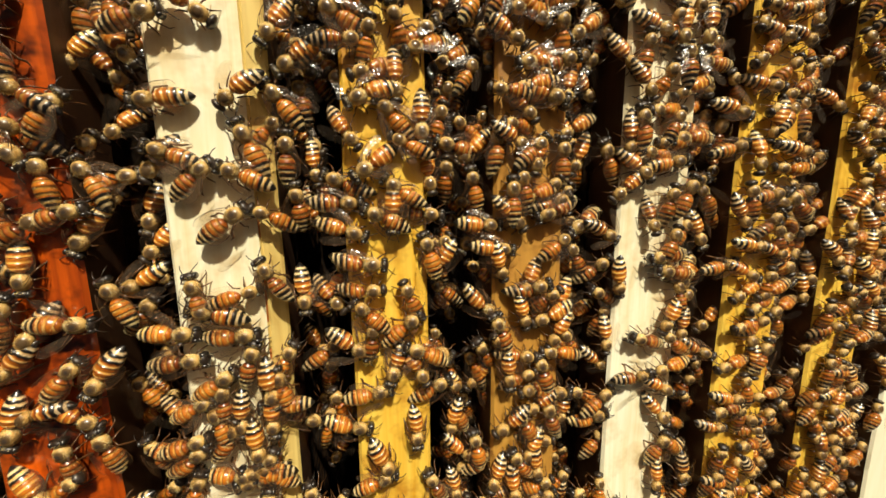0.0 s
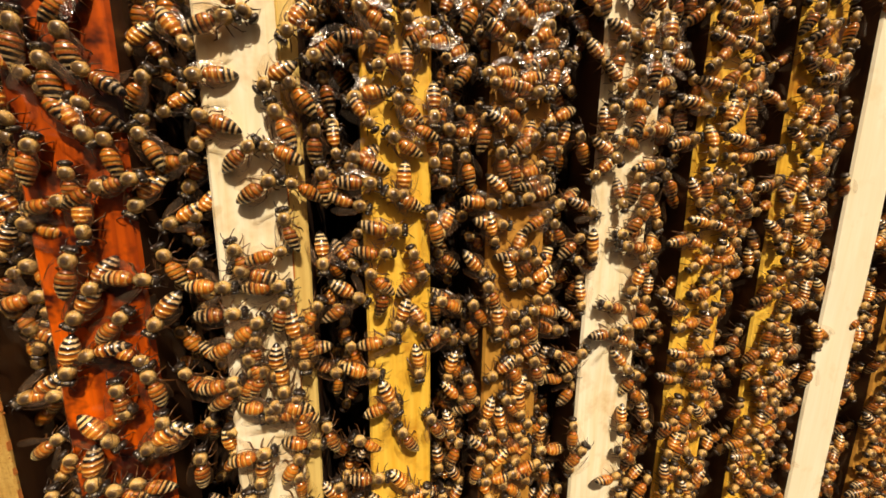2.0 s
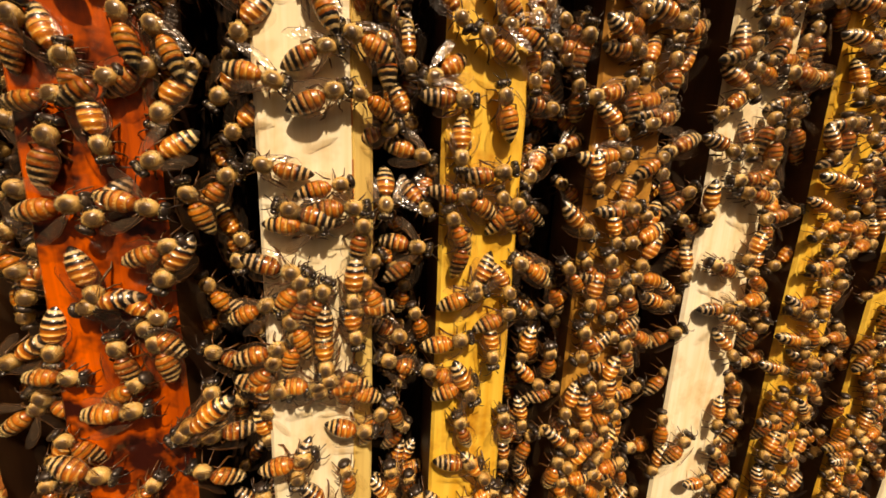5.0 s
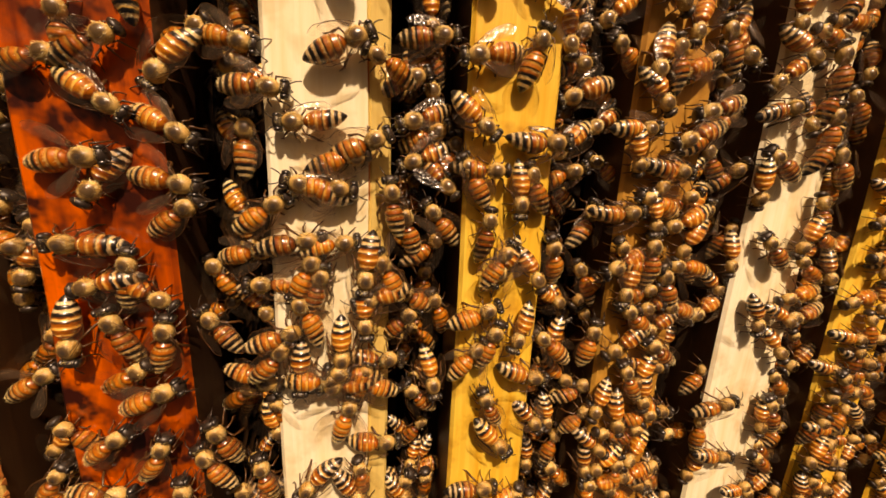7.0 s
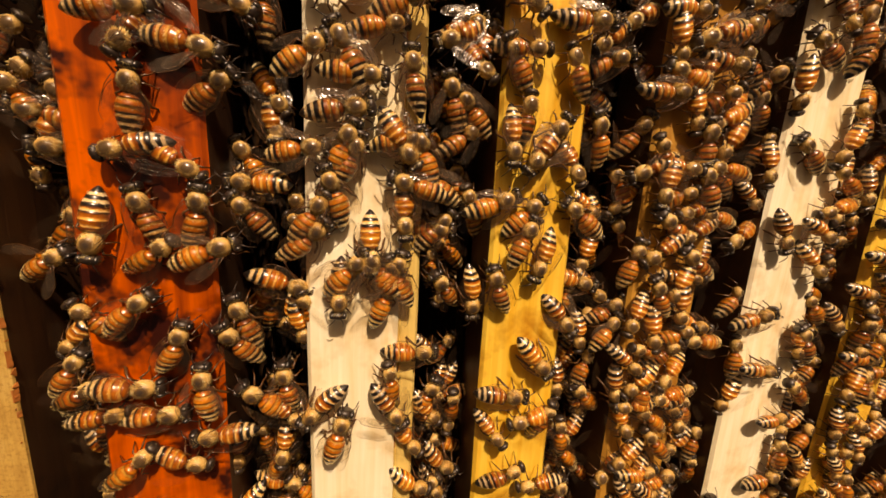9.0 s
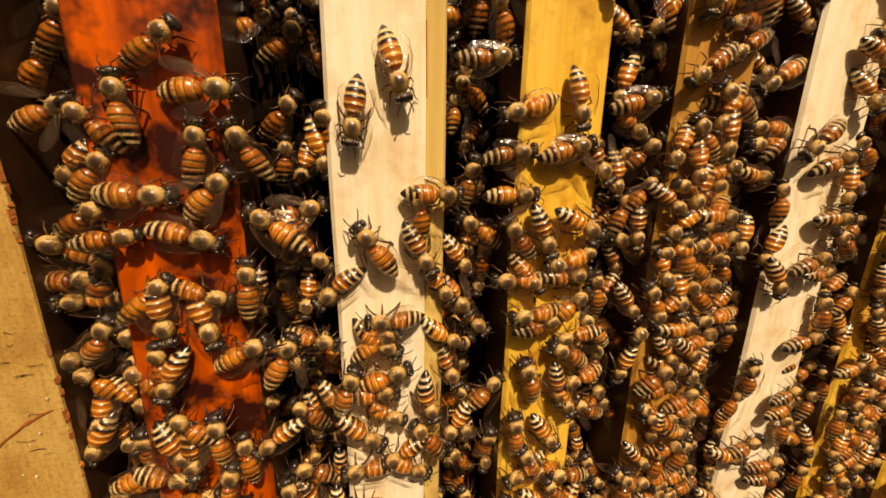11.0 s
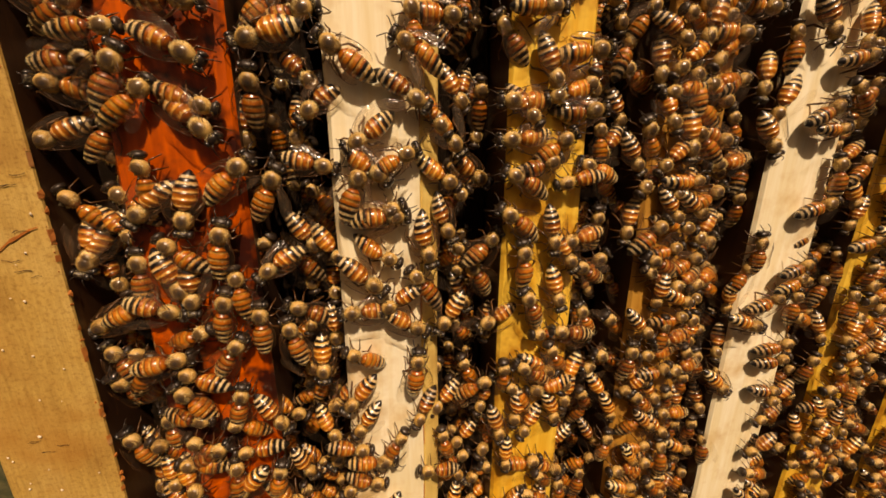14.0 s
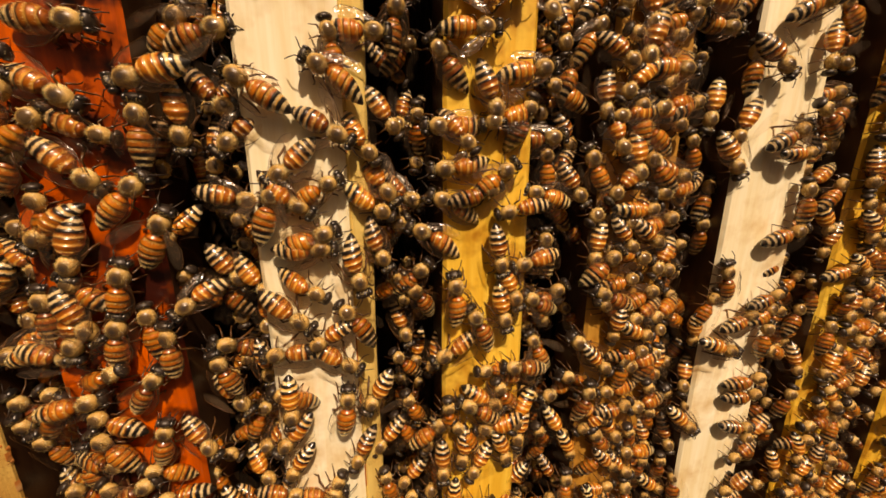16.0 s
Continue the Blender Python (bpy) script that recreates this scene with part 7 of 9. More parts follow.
    crawl(next(go), [(0, 67.3, 91.2, -5.6, 104), (2.5, 65.9, 91.3, -6.7, 104), (3, 66.1, 90.2, -6.5, 104), (3.5, 66.1, 93, -6.5, 104), (4.5, 65.7, 92.4, -6.8, 104), (4.7, 66.5, 91.4, -6.3, 104), (6.8, 70, 92.3, -3.5, 148), (7, 68, 92.5, -5.1, 148), (7.3, 66.5, 92, -6.2, 148), (8.7, 66.5, 92, -6.2, 148), (16, 66.5, 92, -6.2, 148)])
    crawl(next(go), [(0, 70.8, 77.7, -2.9, -4), (1, 71.5, 77.5, -2.3, -4), (2, 72.7, 77.1, -1.4, -4), (2.5, 75.6, 75.7, 0, -4), (3, 77.3, 75.9, 0, -4), (3.5, 79.5, 74.8, 0, -4), (4.5, 83.9, 75.6, 0, -4), (4.7, 81.3, 75.3, 0, -4), (5.4, 80.7, 68.8, 0, 51), (6.1, 80.1, 62.3, 0, 105), (6.8, 79.6, 55.8, 0, 160), (7.3, 79.6, 55.8, 0, 160), (7.5, 81.2, 55.9, 0, 160), (8, 76.8, 58.2, 0, 160), (8.5, 74.8, 60.7, 0, 160), (8.7, 75.5, 60.3, 0, 160), (16, 75.5, 60.3, 0, 160)])
    crawl(next(go), [(0, 100.8, 76.1, -5.6, -152), (1.5, 101.5, 75.7, -6.2, -152), (2.5, 100.1, 76.7, -5.1, -152), (3, 96.8, 77, -2.5, -152), (3.5, 99.2, 77.9, -4.4, -152), (4.7, 101.4, 76.4, -6.1, -152), (6.8, 89.3, 70.9, 0, -158), (7, 87.7, 71, 0, -158), (8, 82.6, 68.5, 0, -158), (8.5, 81.2, 68.3, 0, -158), (8.7, 81.8, 68.2, 0, -158), (16, 81.8, 68.2, 0, -158)])
    crawl(next(go), [(0, 150.6, 108.1, -6.1, 95), (0.5, 150.7, 108.2, -6, 95), (1, 150.2, 111.1, -6.4, 95), (1.5, 150.2, 112.4, -6.4, 95), (2, 150.2, 112.3, -6.5, 95), (2.5, 150.1, 113.8, -6.5, 95), (4, 150.5, 114.3, -6.3, 95), (4.5, 149.2, 112.5, -7, 95), (4.7, 149.6, 112.8, -6.9, 95), (6.7, 147.5, 118.2, -19.5, 67), (16, 147.5, 118.2, -19.5, 67)])
    crawl(next(go), [(0, 154.6, 111.9, -3, -21), (0.5, 158, 112.4, -0.4, -21), (1.5, 157.8, 112.2, -0.5, -21), (2, 156.2, 111.8, -1.8, -21), (2.5, 157.3, 110.8, -1, -21), (3, 160.2, 108.6, 0, -21), (3.5, 158.4, 107.4, -0.1, -21), (4.5, 158.6, 108.6, 0, -21), (4.7, 160.6, 108.7, 0, -21), (16, 160.6, 108.7, 0, -21)])
    crawl(next(go), [(0, 155, 101.3, -2.8, 15), (1.9, 155, 101.3, -2.8, 15), (2, 154.2, 100.5, -3.4, 15), (3, 155.6, 99.2, -2.2, 15), (3.5, 156.3, 100.4, -1.7, 15), (4.7, 154.3, 100.3, -3.3, 15), (6.7, 147.5, 105.3, -19.2, 0), (16, 147.5, 105.3, -19.2, 0)])
    crawl(next(go), [(0, 168.2, 85.6, 0, 9), (2.9, 168.2, 85.6, 0, 9), (3, 165.9, 87.1, 0, 9), (3.1, 165.1, 87.6, 0, 9), (4.7, 165.1, 87.6, 0, 9), (6.7, 147.5, 82.7, -15.1, -13), (16, 147.5, 82.7, -15.1, -13)])
    crawl(next(go), [(0, 192.2, 97.9, -6.5, 18), (0.5, 196.3, 96.7, -3.2, 18), (1, 198.1, 96.8, -1.9, 18), (1.5, 195.3, 98.5, -4, 18), (2, 196, 96.7, -3.5, 18), (3, 197.4, 95.9, -2.4, 18), (3.5, 195.7, 95.7, -3.8, 18), (4.7, 196.3, 95.9, -3.3, 18), (16, 196.3, 95.9, -3.3, 18)])
    crawl(next(go), [(0, 190.5, 85.9, -7, 17), (0.5, 196.1, 86.9, -3.5, 17), (1, 196.6, 84.9, -3, 17), (1.5, 197.2, 85.8, -2.6, 17), (2, 196.8, 84.8, -2.8, 17), (2.5, 204.3, 84.6, 0, 17), (3, 209.6, 82.9, 0, 17), (3.5, 208.7, 84.9, 0, 17), (3.7, 209.7, 86.2, 0, 17), (4.7, 209.7, 86.2, 0, 17), (16, 209.7, 86.2, 0, 17)])
    crawl(next(go), [(0, 155.3, 62.2, -2.5, 12), (0.5, 156.8, 65.2, -1.3, 12), (1.5, 155.9, 63.7, -2, 12), (2, 156.5, 62.5, -1.6, 12), (3, 152.9, 59.2, -4.4, 12), (4.7, 152.5, 59.1, -4.7, 12), (5.8, 148.6, 52.3, -5.5, 86), (6.8, 144.6, 45.5, -6.3, 159), (7.2, 144.6, 45.5, -6.3, 159), (7.5, 152.8, 46.3, -4.5, 159), (8.5, 152.5, 50.9, -4.7, 159), (8.7, 153.4, 50.6, -4, 159), (16, 153.4, 50.6, -4, 159)])
    crawl(next(go), [(0, 180.7, 56.9, -2.5, -46), (0.5, 190.9, 56.2, -7, -46), (1, 189.4, 55.7, -7, -46), (1.5, 180.5, 56.3, -2.3, -46), (2, 178.5, 54, -0.8, -46), (2.5, 179.7, 51.8, -1.7, -46), (3.5, 176.7, 50.5, 0, -46), (3.9, 182.8, 50.1, -4.1, -46), (4.7, 182.8, 50.1, -4.1, -46), (6.7, 189, 52.3, -18.6, -9), (16, 189, 52.3, -18.6, -9)])
    crawl(next(go), [(0, 203.6, 69, 0, -168), (3, 204.1, 69.3, 0, -168), (3.5, 201.7, 69.1, 0, -168), (4, 200.7, 68, 0, -168), (4.2, 199.1, 69.4, -1.1, -168), (4.7, 199.1, 69.4, -1.1, -168), (16, 199.1, 69.4, -1.1, -168)])
    crawl(next(go), [(0, -46.4, -10.8, 0, 146), (2.4, -46.4, -10.8, 0, 146), (2.5, -45.3, -8.6, 0, 146), (3, -48.9, 1.1, 0, 146), (3.5, -58.8, 7.8, -4.4, 146), (3.8, -64.5, 10.6, -7, 146), (4.7, -64.5, 10.6, -7, 146), (5.8, -53.3, -7.4, -3.5, 75), (6.8, -42.2, -25.3, 0, 4), (8, -42.2, -25.3, 0, 4), (8.7, -43.2, -23.2, 0, 4), (10.8, -39.8, -23.2, 0, -18), (11.5, -39.8, -23.8, 0, -19), (12, -38.6, -23.7, 0, -21), (13, -40, -25.5, 0, -25), (14, -40, -26.3, 0, -29), (14.5, -40.9, -28.8, 0, -31), (15, -41.3, -27.9, 0, -31), (16, -43.3, -29.7, 0, -31)])
    crawl(next(go), [(0, -64.7, 3.8, -7, 37), (0.5, -65.4, 3.9, -7, 37), (1.5, -64.6, 2.7, -7, 37), (2, -64.3, 4.4, -7, 37), (3, -64.6, 4.1, -7, 37), (4.1, -66.7, 5.8, -7, 37), (4.7, -66.7, 5.8, -7, 37), (6.8, -62.4, 10, -7, 33), (7, -64.2, 10.5, -7, 33), (8, -63.6, 10.5, -7, 33), (8.7, -64.6, 11.7, -7, 33), (10.8, -64.6, 1.6, -7, 24), (11.5, -63.7, 3.8, -7, 24), (12, -67.5, 2.7, -7, 24), (12.5, -68.4, -1.9, -7, 24), (16, -68.4, -1.9, -7, 24)])
    crawl(next(go), [(0, -32, 2.4, 0, -147), (4.7, -32, 2.4, 0, -147), (6.8, -31.2, -30.3, 0, -169), (8, -31.3, -30, 0, -169), (8.7, -34.4, -29.4, 0, -169), (9.8, -32.9, -31, 0, -221), (10.8, -31.4, -32.5, 0, -273), (11.5, -31.5, -32.8, 0, -273), (12, -31.1, -31.9, 0, -273), (13, -29.9, -32.7, -0.7, -273), (14.5, -28.2, -30.6, -2, -273), (15, -30.8, -32.2, 0, -273), (15.5, -31.9, -31.5, 0, -273), (16, -31.2, -33.6, 0, -273)])
    crawl(next(go), [(0, 7.3, -9.6, 0, 56), (1.8, 7.3, -9.6, 0, 56), (2, 6.4, -9.7, 0, 56), (2.5, 6.8, -6.6, 0, 56), (3, 7.1, -1.7, 0, 56), (3.5, 11.3, -1.9, -0.1, 56), (4, 11.8, -2.1, -0.5, 56), (4.4, 15.9, -2.7, -3.7, 56), (4.7, 15.9, -2.7, -3.7, 56), (7, 3.7, 1.2, 0, 70), (7.5, 3.7, 4, 0, 70), (8, 3.6, 4.3, 0, 70), (8.2, 4.3, 6.1, 0, 70), (8.7, 4.3, 6.1, 0, 70), (10.8, 30, -15, -2.2, 1), (11.5, 34.3, -14.8, 0, 1), (13.5, 38.5, -13.8, 0, 1), (16, 38.8, -14, 0, 1)])
    crawl(next(go), [(0, 33, -14.6, 0, 144), (0.5, 33, -14.6, 0, 144), (1, 34.7, -12.6, 0, 144), (1.5, 31.5, -10.6, -1, 144), (2, 27.4, -8.7, -4.2, 144), (2.5, 24.5, -9, -6.4, 144), (3, 26.5, -5.4, -4.9, 144), (4, 27.6, 6.3, -4.1, 144), (4.5, 29.8, 11.6, -2.4, 144), (4.7, 29.8, 11.6, -2.4, 144), (5.8, 27.4, 7.6, -4.2, 212), (6.8, 25, 3.6, -6, 279), (7.5, 27.3, 2.3, -4.3, 279), (8.7, 27.3, 0.8, -4.3, 279), (9.8, 28.3, 2.7, -3.5, 236), (10.8, 29.2, 4.6, -2.8, 194), (11, 29.9, 4.4, -2.3, 194), (11.5, 29.3, 3.7, -2.7, 194), (12.5, 30.8, 3.3, -1.5, 194), (13, 29.6, 3.8, -2.5, 194), (16, 29.6, 3.8, -2.5, 194)])
    crawl(next(go), [(0, -9.4, -22.4, 0, 97), (2.4, -9.4, -22.4, 0, 97), (2.5, -10.3, -22.3, 0, 97), (3, -11.1, -21.9, 0, 97), (3.3, -15.8, -24.2, -3.6, 97), (4.7, -15.8, -24.2, -3.6, 97), (7, -19.3, -19.3, -6.3, 101), (8, -18.4, -18.6, -5.6, 101), (8.7, -19, -19.4, -6.1, 101), (9.8, -19.2, -19.2, -6.2, 59), (10.8, -19.4, -18.9, -6.4, 17), (12, -18.9, -16.9, -6, 17), (13, -17.6, -16.6, -5, 17), (16, -16.9, -16.2, -4.5, 17)])
    crawl(next(go), [(0, 28.1, -26.3, -3.6, -3), (0.5, 28.1, -26.3, -3.6, -3), (1.5, 30.2, -24.1, -2.1, -3), (2, 32.7, -21.5, -0.1, -3), (2.5, 34.6, -21.1, 0, -3), (3, 38.3, -19.1, 0, -3), (3.5, 42.3, -18.8, 0, -3), (4, 42.9, -19.4, 0, -3), (4.1, 42.1, -18.6, 0, -3), (4.7, 42.1, -18.6, 0, -3), (6.9, 40.5, -27.8, 0, -1), (7, 39.7, -27.3, 0, -1), (7.5, 40.6, -27.5, 0, -1), (8.5, 40.6, -25.6, 0, -1), (8.7, 39.7, -24.6, 0, -1), (10.8, 38.5, -26.6, 0, -67), (11.5, 39.4, -26.7, 0, -67), (12, 40.2, -28.7, 0, -67), (13.5, 41, -27.3, 0, -67), (14.5, 40.5, -29.6, 0, -67), (15.5, 42.8, -28.8, 0, -67), (16, 42.3, -29.3, 0, -67)])
    crawl(next(go), [(0, 94.2, 23.9, -0.6, -12), (0.5, 95.8, 23.8, -1.8, -12), (1, 96.5, 25.6, -2.3, -12), (1.5, 102.2, 26.3, -6.8, -12), (2, 104.6, 26.4, -7, -12), (2.5, 104.9, 26.5, -7, -12), (3, 102.5, 25.5, -7, -12), (3.5, 103, 26, -7, -12), (4, 106.2, 26.7, -7, -12), (4.7, 107.4, 27.2, -6.3, -12), (5.8, 107.2, 24.2, -6.4, -79), (6.8, 107, 21.3, -6.6, -146), (8.7, 107.6, 18.4, -6.1, -146), (11, 106.3, 14.7, -7, -146), (11.5, 107, 15, -6.6, -146), (12.4, 106.6, 12.8, -6.9, -146), (16, 106.6, 12.8, -6.9, -146)])
    crawl(next(go), [(0, 111.7, 18.6, -3, 34), (2.5, 112.7, 16.9, -2.2, 34), (3.5, 111.4, 17.7, -3.2, 34), (4, 111.9, 18.2, -2.8, 34), (4.7, 111.2, 19.6, -3.3, 34), (6.8, 116, -6.4, 0, 16), (8, 119.1, -6.6, 0, 16), (8.5, 117.7, -5, 0, 16), (8.7, 115.8, -3.9, 0, 16), (10.8, 127.6, -5.4, 0, 20), (12, 128.2, -3.5, 0, 20), (12.5, 126.6, -3.8, 0, 20), (13, 127.3, -3.7, 0, 20), (13.5, 126.3, -3.7, 0, 20), (13.6, 127.1, -3, 0, 20), (16, 127.1, -3, 0, 20)])
    crawl(next(go), [(0, 105.3, 18.5, -7, 153), (1, 105.8, 18.7, -7, 153), (2, 105.4, 15.7, -7, 153), (2.5, 103.4, 16.4, -7, 153), (3, 96.8, 19.7, -2.6, 153), (3.5, 93.4, 20.5, 0, 153), (4, 92.2, 21.9, 0, 153), (4.7, 91.9, 19.9, 0, 153), (7, 91.3, 25.9, 0, 162), (7.5, 92.7, 26.8, 0, 162), (8, 88.6, 26.6, 0, 162), (8.7, 89.7, 27, 0, 162), (10.8, 106.4, 3.1, -7, 177), (11.5, 100.9, 2.9, -5.7, 177), (12, 98, 1.7, -3.5, 177), (12.5, 92.3, 1.2, 0, 177), (13.3, 94.3, 1.2, -0.6, 177), (16, 94.3, 1.2, -0.6, 177)])
    crawl(next(go), [(0, 134.4, 0.4, 0, 56), (0.5, 134.3, 3.9, 0, 56), (1.5, 135.9, 5.5, 0, 56), (2, 138.3, 6, -1.4, 56), (2.5, 142, 6, -4.3, 56), (3, 138.4, 9, -1.5, 56), (3.5, 135.8, 15.3, 0, 56), (4, 144.3, 15.1, -6.1, 56), (4.5, 147.4, 16.8, -7, 56), (4.7, 150.6, 17.1, -6.2, 56), (5.8, 144.8, 18.7, -4, 126), (6.8, 138.9, 20.3, -1.9, 197), (7, 138.9, 20.3, -1.9, 197), (8, 146.2, 18.7, -7, 197), (8.5, 142.8, 20.7, -4.9, 197), (8.7, 148.4, 19.8, -7, 197), (10.7, 147.5, 14.9, -12.4, 182), (16, 147.5, 14.9, -12.4, 182)])
    crawl(next(go), [(0, 110.6, 11.1, -3.8, 19), (0.5, 111, 9.7, -3.5, 19), (1, 109.8, 8.1, -4.4, 19), (2, 109.4, 7.1, -4.7, 19), (2.5, 107.4, 0.7, -6.3, 19), (3, 103.4, -0.2, -7, 19), (3.2, 99.1, -1.4, -4.3, 19), (4.7, 99.1, -1.4, -4.3, 19), (6.8, 95.4, -8.5, -1.5, -16), (7, 95, -7.6, -1.2, -16), (7.5, 100, -10.2, -5.1, -16), (8, 101.3, -9.5, -6.1, -16), (8.5, 95.9, -7.1, -1.9, -16), (8.7, 95.9, -7.1, -1.9, -16), (10.8, 107.7, -11, -6.1, -3), (11.5, 106.6, -9.3, -6.9, -3), (12, 104.5, -10.6, -7, -3), (12.5, 105, -11.2, -7, -3), (13, 107.3, -10.1, -6.4, -3), (14.1, 106.9, -8.1, -6.7, -3), (16, 106.9, -8.1, -6.7, -3)])
    crawl(next(go), [(0, 80.8, 2.4, 0, 122), (1, 81.5, 2.5, 0, 122), (2, 81.2, 2.6, 0, 122), (2.5, 80.1, 1.5, 0, 122), (3.5, 79.4, 1.8, 0, 122), (4.7, 80, 2.2, 0, 122), (6.8, 81.5, 5.1, 0, 114), (7, 80.7, 5.5, 0, 114), (8, 81.3, 5.4, 0, 114), (8.7, 78.9, 5.1, 0, 114), (11, 78.8, 1.2, 0, 124), (12.5, 79.2, 0.5, 0, 118), (13, 78.4, 0.1, 0, 116), (13.3, 79.3, -0.5, 0, 115), (16, 79.3, -0.5, 0, 115)])
    crawl(next(go), [(0, 116.7, -23.6, 0, 56), (0.1, 116.7, -23.6, 0, 56), (0.5, 115.3, -26.7, -0.2, 56), (2, 115.5, -24.6, 0, 56), (2.5, 117.8, -24.5, 0, 56), (3, 118, -22, 0, 56), (3.5, 118.5, -21.7, 0, 56), (4, 120.1, -23, 0, 56), (4.7, 120.2, -22.5, 0, 56), (6.8, 120.2, -26.5, 0, -8), (7.5, 120.8, -24.4, 0, -8), (8, 120, -22.9, 0, -8), (8.5, 122.2, -22.4, 0, -8), (8.7, 122.2, -22.4, 0, -8), (11, 133.2, -22.6, 0, 1), (14.5, 135.8, -19.8, 0, 12), (15, 138.5, -22.6, -1.6, 12), (15.5, 139.9, -21.9, -2.7, 12), (16, 146.7, -22.8, -7, 12)])
    crawl(next(go), [(0, 107.4, -20.1, -6.3, 174), (0.1, 107.4, -20.1, -6.3, 174), (0.5, 104.2, -23.8, -7, 174), (1, 102.4, -23.8, -6.9, 174), (1.5, 100.6, -24.4, -5.5, 174), (2.5, 102, -26.7, -6.6, 174), (3, 102.7, -25.9, -7, 174), (3.5, 101.7, -25.6, -6.3, 174), (4, 105.3, -28.8, -7, 174), (4.1, 104.5, -28, -7, 174), (4.7, 104.5, -28, -7, 174), (6.8, 106.2, -21.9, -7, 174), (7, 105.1, -21.1, -7, 174), (7.5, 102.9, -22.5, -7, 174), (8, 97.9, -18.8, -3.4, 174), (8.5, 99.2, -18, -4.5, 174), (8.7, 94.5, -15.5, -0.8, 174), (10.8, 104.9, -1.7, -7, 188), (11, 104.9, -1.7, -7, 188), (11.5, 98.2, -2.4, -3.7, 188), (12, 96.1, -3.2, -2, 188), (12.5, 92.4, -5.1, 0, 188), (16, 92.9, -5.6, 0, 188)])
    crawl(next(go), [(0, 90.8, -14.1, 0, 21), (0.5, 88.4, -16.6, 0, 21), (2, 88.8, -15.9, 0, 21), (2.5, 88.5, -17.2, 0, 21), (3, 87.5, -16.2, 0, 21), (3.5, 86.2, -17.7, 0, 21), (4.5, 85.4, -17.4, 0, 21), (4.7, 85.5, -18.2, 0, 21), (6.8, 70.9, -7.7, -2.8, 51), (8.5, 70, -7.5, -3.5, 51), (8.7, 69.3, -7.4, -4, 51), (11, 69.4, -12.9, -4, 58), (11.5, 68.6, -11.4, -4.6, 58), (13, 70.3, -11.7, -3.3, 58), (14, 68.9, -10.8, -4.4, 58), (16, 68.9, -10.8, -4.4, 58)])
    crawl(next(go), [(0, 71.5, -25.5, -2.3, 75), (1, 70.7, -26, -2.9, 75), (2, 71.9, -23.2, -2, 75), (2.5, 72.1, -27.5, -1.8, 75), (3.5, 72.3, -25.7, -1.7, 75), (4.7, 72.4, -24.6, -1.6, 75), (6.8, 81.9, -24.8, 0, 88), (7.5, 82.5, -24.7, 0, 88), (8.5, 80.7, -24, 0, 88), (8.7, 79.2, -23.4, 0, 88), (10.8, 80.1, -29.8, 0, 103), (12.5, 80, -28.2, 0, 103), (13.5, 80.5, -28, 0, 103), (16, 79.8, -29.4, 0, 103)])
    crawl(next(go), [(0, 152.7, 29.4, -4.5, -24), (0.5, 153.7, 28.7, -3.7, -24), (1, 153.8, 31.7, -3.7, -24), (2, 156.4, 33.4, -1.6, -24), (2.5, 161.3, 26, 0, -24), (3, 163.1, 25.2, 0, -24), (3.5, 161.8, 22, 0, -24), (4, 161.8, 23.3, 0, -24), (4.7, 162.6, 23.3, 0, -24), (6.8, 151.5, 33, -5.5, -78), (7, 152.4, 32.2, -4.8, -78), (7.5, 150.7, 33.3, -6.1, -78), (8, 157, 31.3, -1.1, -78), (8.7, 154.5, 32.7, -3.1, -78), (10.7, 147.5, 28.2, -12.7, -38), (16, 147.5, 28.2, -12.7, -38)])
    crawl(next(go), [(0, 194, 17, -5.1, 61), (1, 192.7, 17.7, -6.1, 61), (2, 193.5, 17.7, -5.5, 61), (2.5, 191, 18.6, -7, 61), (3.5, 194.4, 19.3, -4.8, 61), (4, 189.7, 21.3, -7, 61), (4.5, 191.4, 25.8, -7, 61), (4.7, 188, 28.4, -7, 61), (6.7, 189, 25.8, -22.7, 77), (16, 189, 25.8, -22.7, 77)])
    crawl(next(go), [(0, 158, 8.8, -0.4, -166), (0.5, 159.8, 8.1, 0, -166), (1.5, 158.5, 10.3, 0, -166), (2, 158.8, 9.4, 0, -166), (2.5, 155.6, 7.7, -2.3, -166), (3.5, 150.1, 5.7, -6.5, -166), (4, 149.7, 5.7, -6.9, -166), (4.7, 148.7, 3.6, -7, -166), (7, 149.8, 1.3, -6.8, -134), (7.5, 148.4, -1.1, -7, -103), (8, 153, -6.1, -4.3, -51), (8.5, 154.1, -8, -3.4, -51), (8.7, 153.8, -7.1, -3.7, -51), (10.8, 128.9, -35.6, 0, 28), (11, 129.5, -35.3, 0, 28), (11.5, 128.2, -34.5, 0, 28), (12.5, 128.7, -33.9, 0, 28), (14, 127.8, -34.1, 0, 28), (14.5, 126.7, -34, 0, 28), (15, 127.8, -34.3, 0, 28), (16, 127.8, -34.1, 0, 28)])
    crawl(next(go), [(0, 172.5, 30.7, 0, 68), (0.5, 174.5, 31, 0, 68), (1.5, 171.1, 32.3, 0, 68), (2, 171, 31.3, 0, 68), (3, 172.5, 33.8, 0, 68), (3.5, 170.3, 32.1, 0, 68), (4.5, 172.5, 32, 0, 68), (4.7, 173.9, 32.3, 0, 68), (6.7, 189, 35.1, -19.9, 104), (16, 189, 35.1, -19.9, 104)])
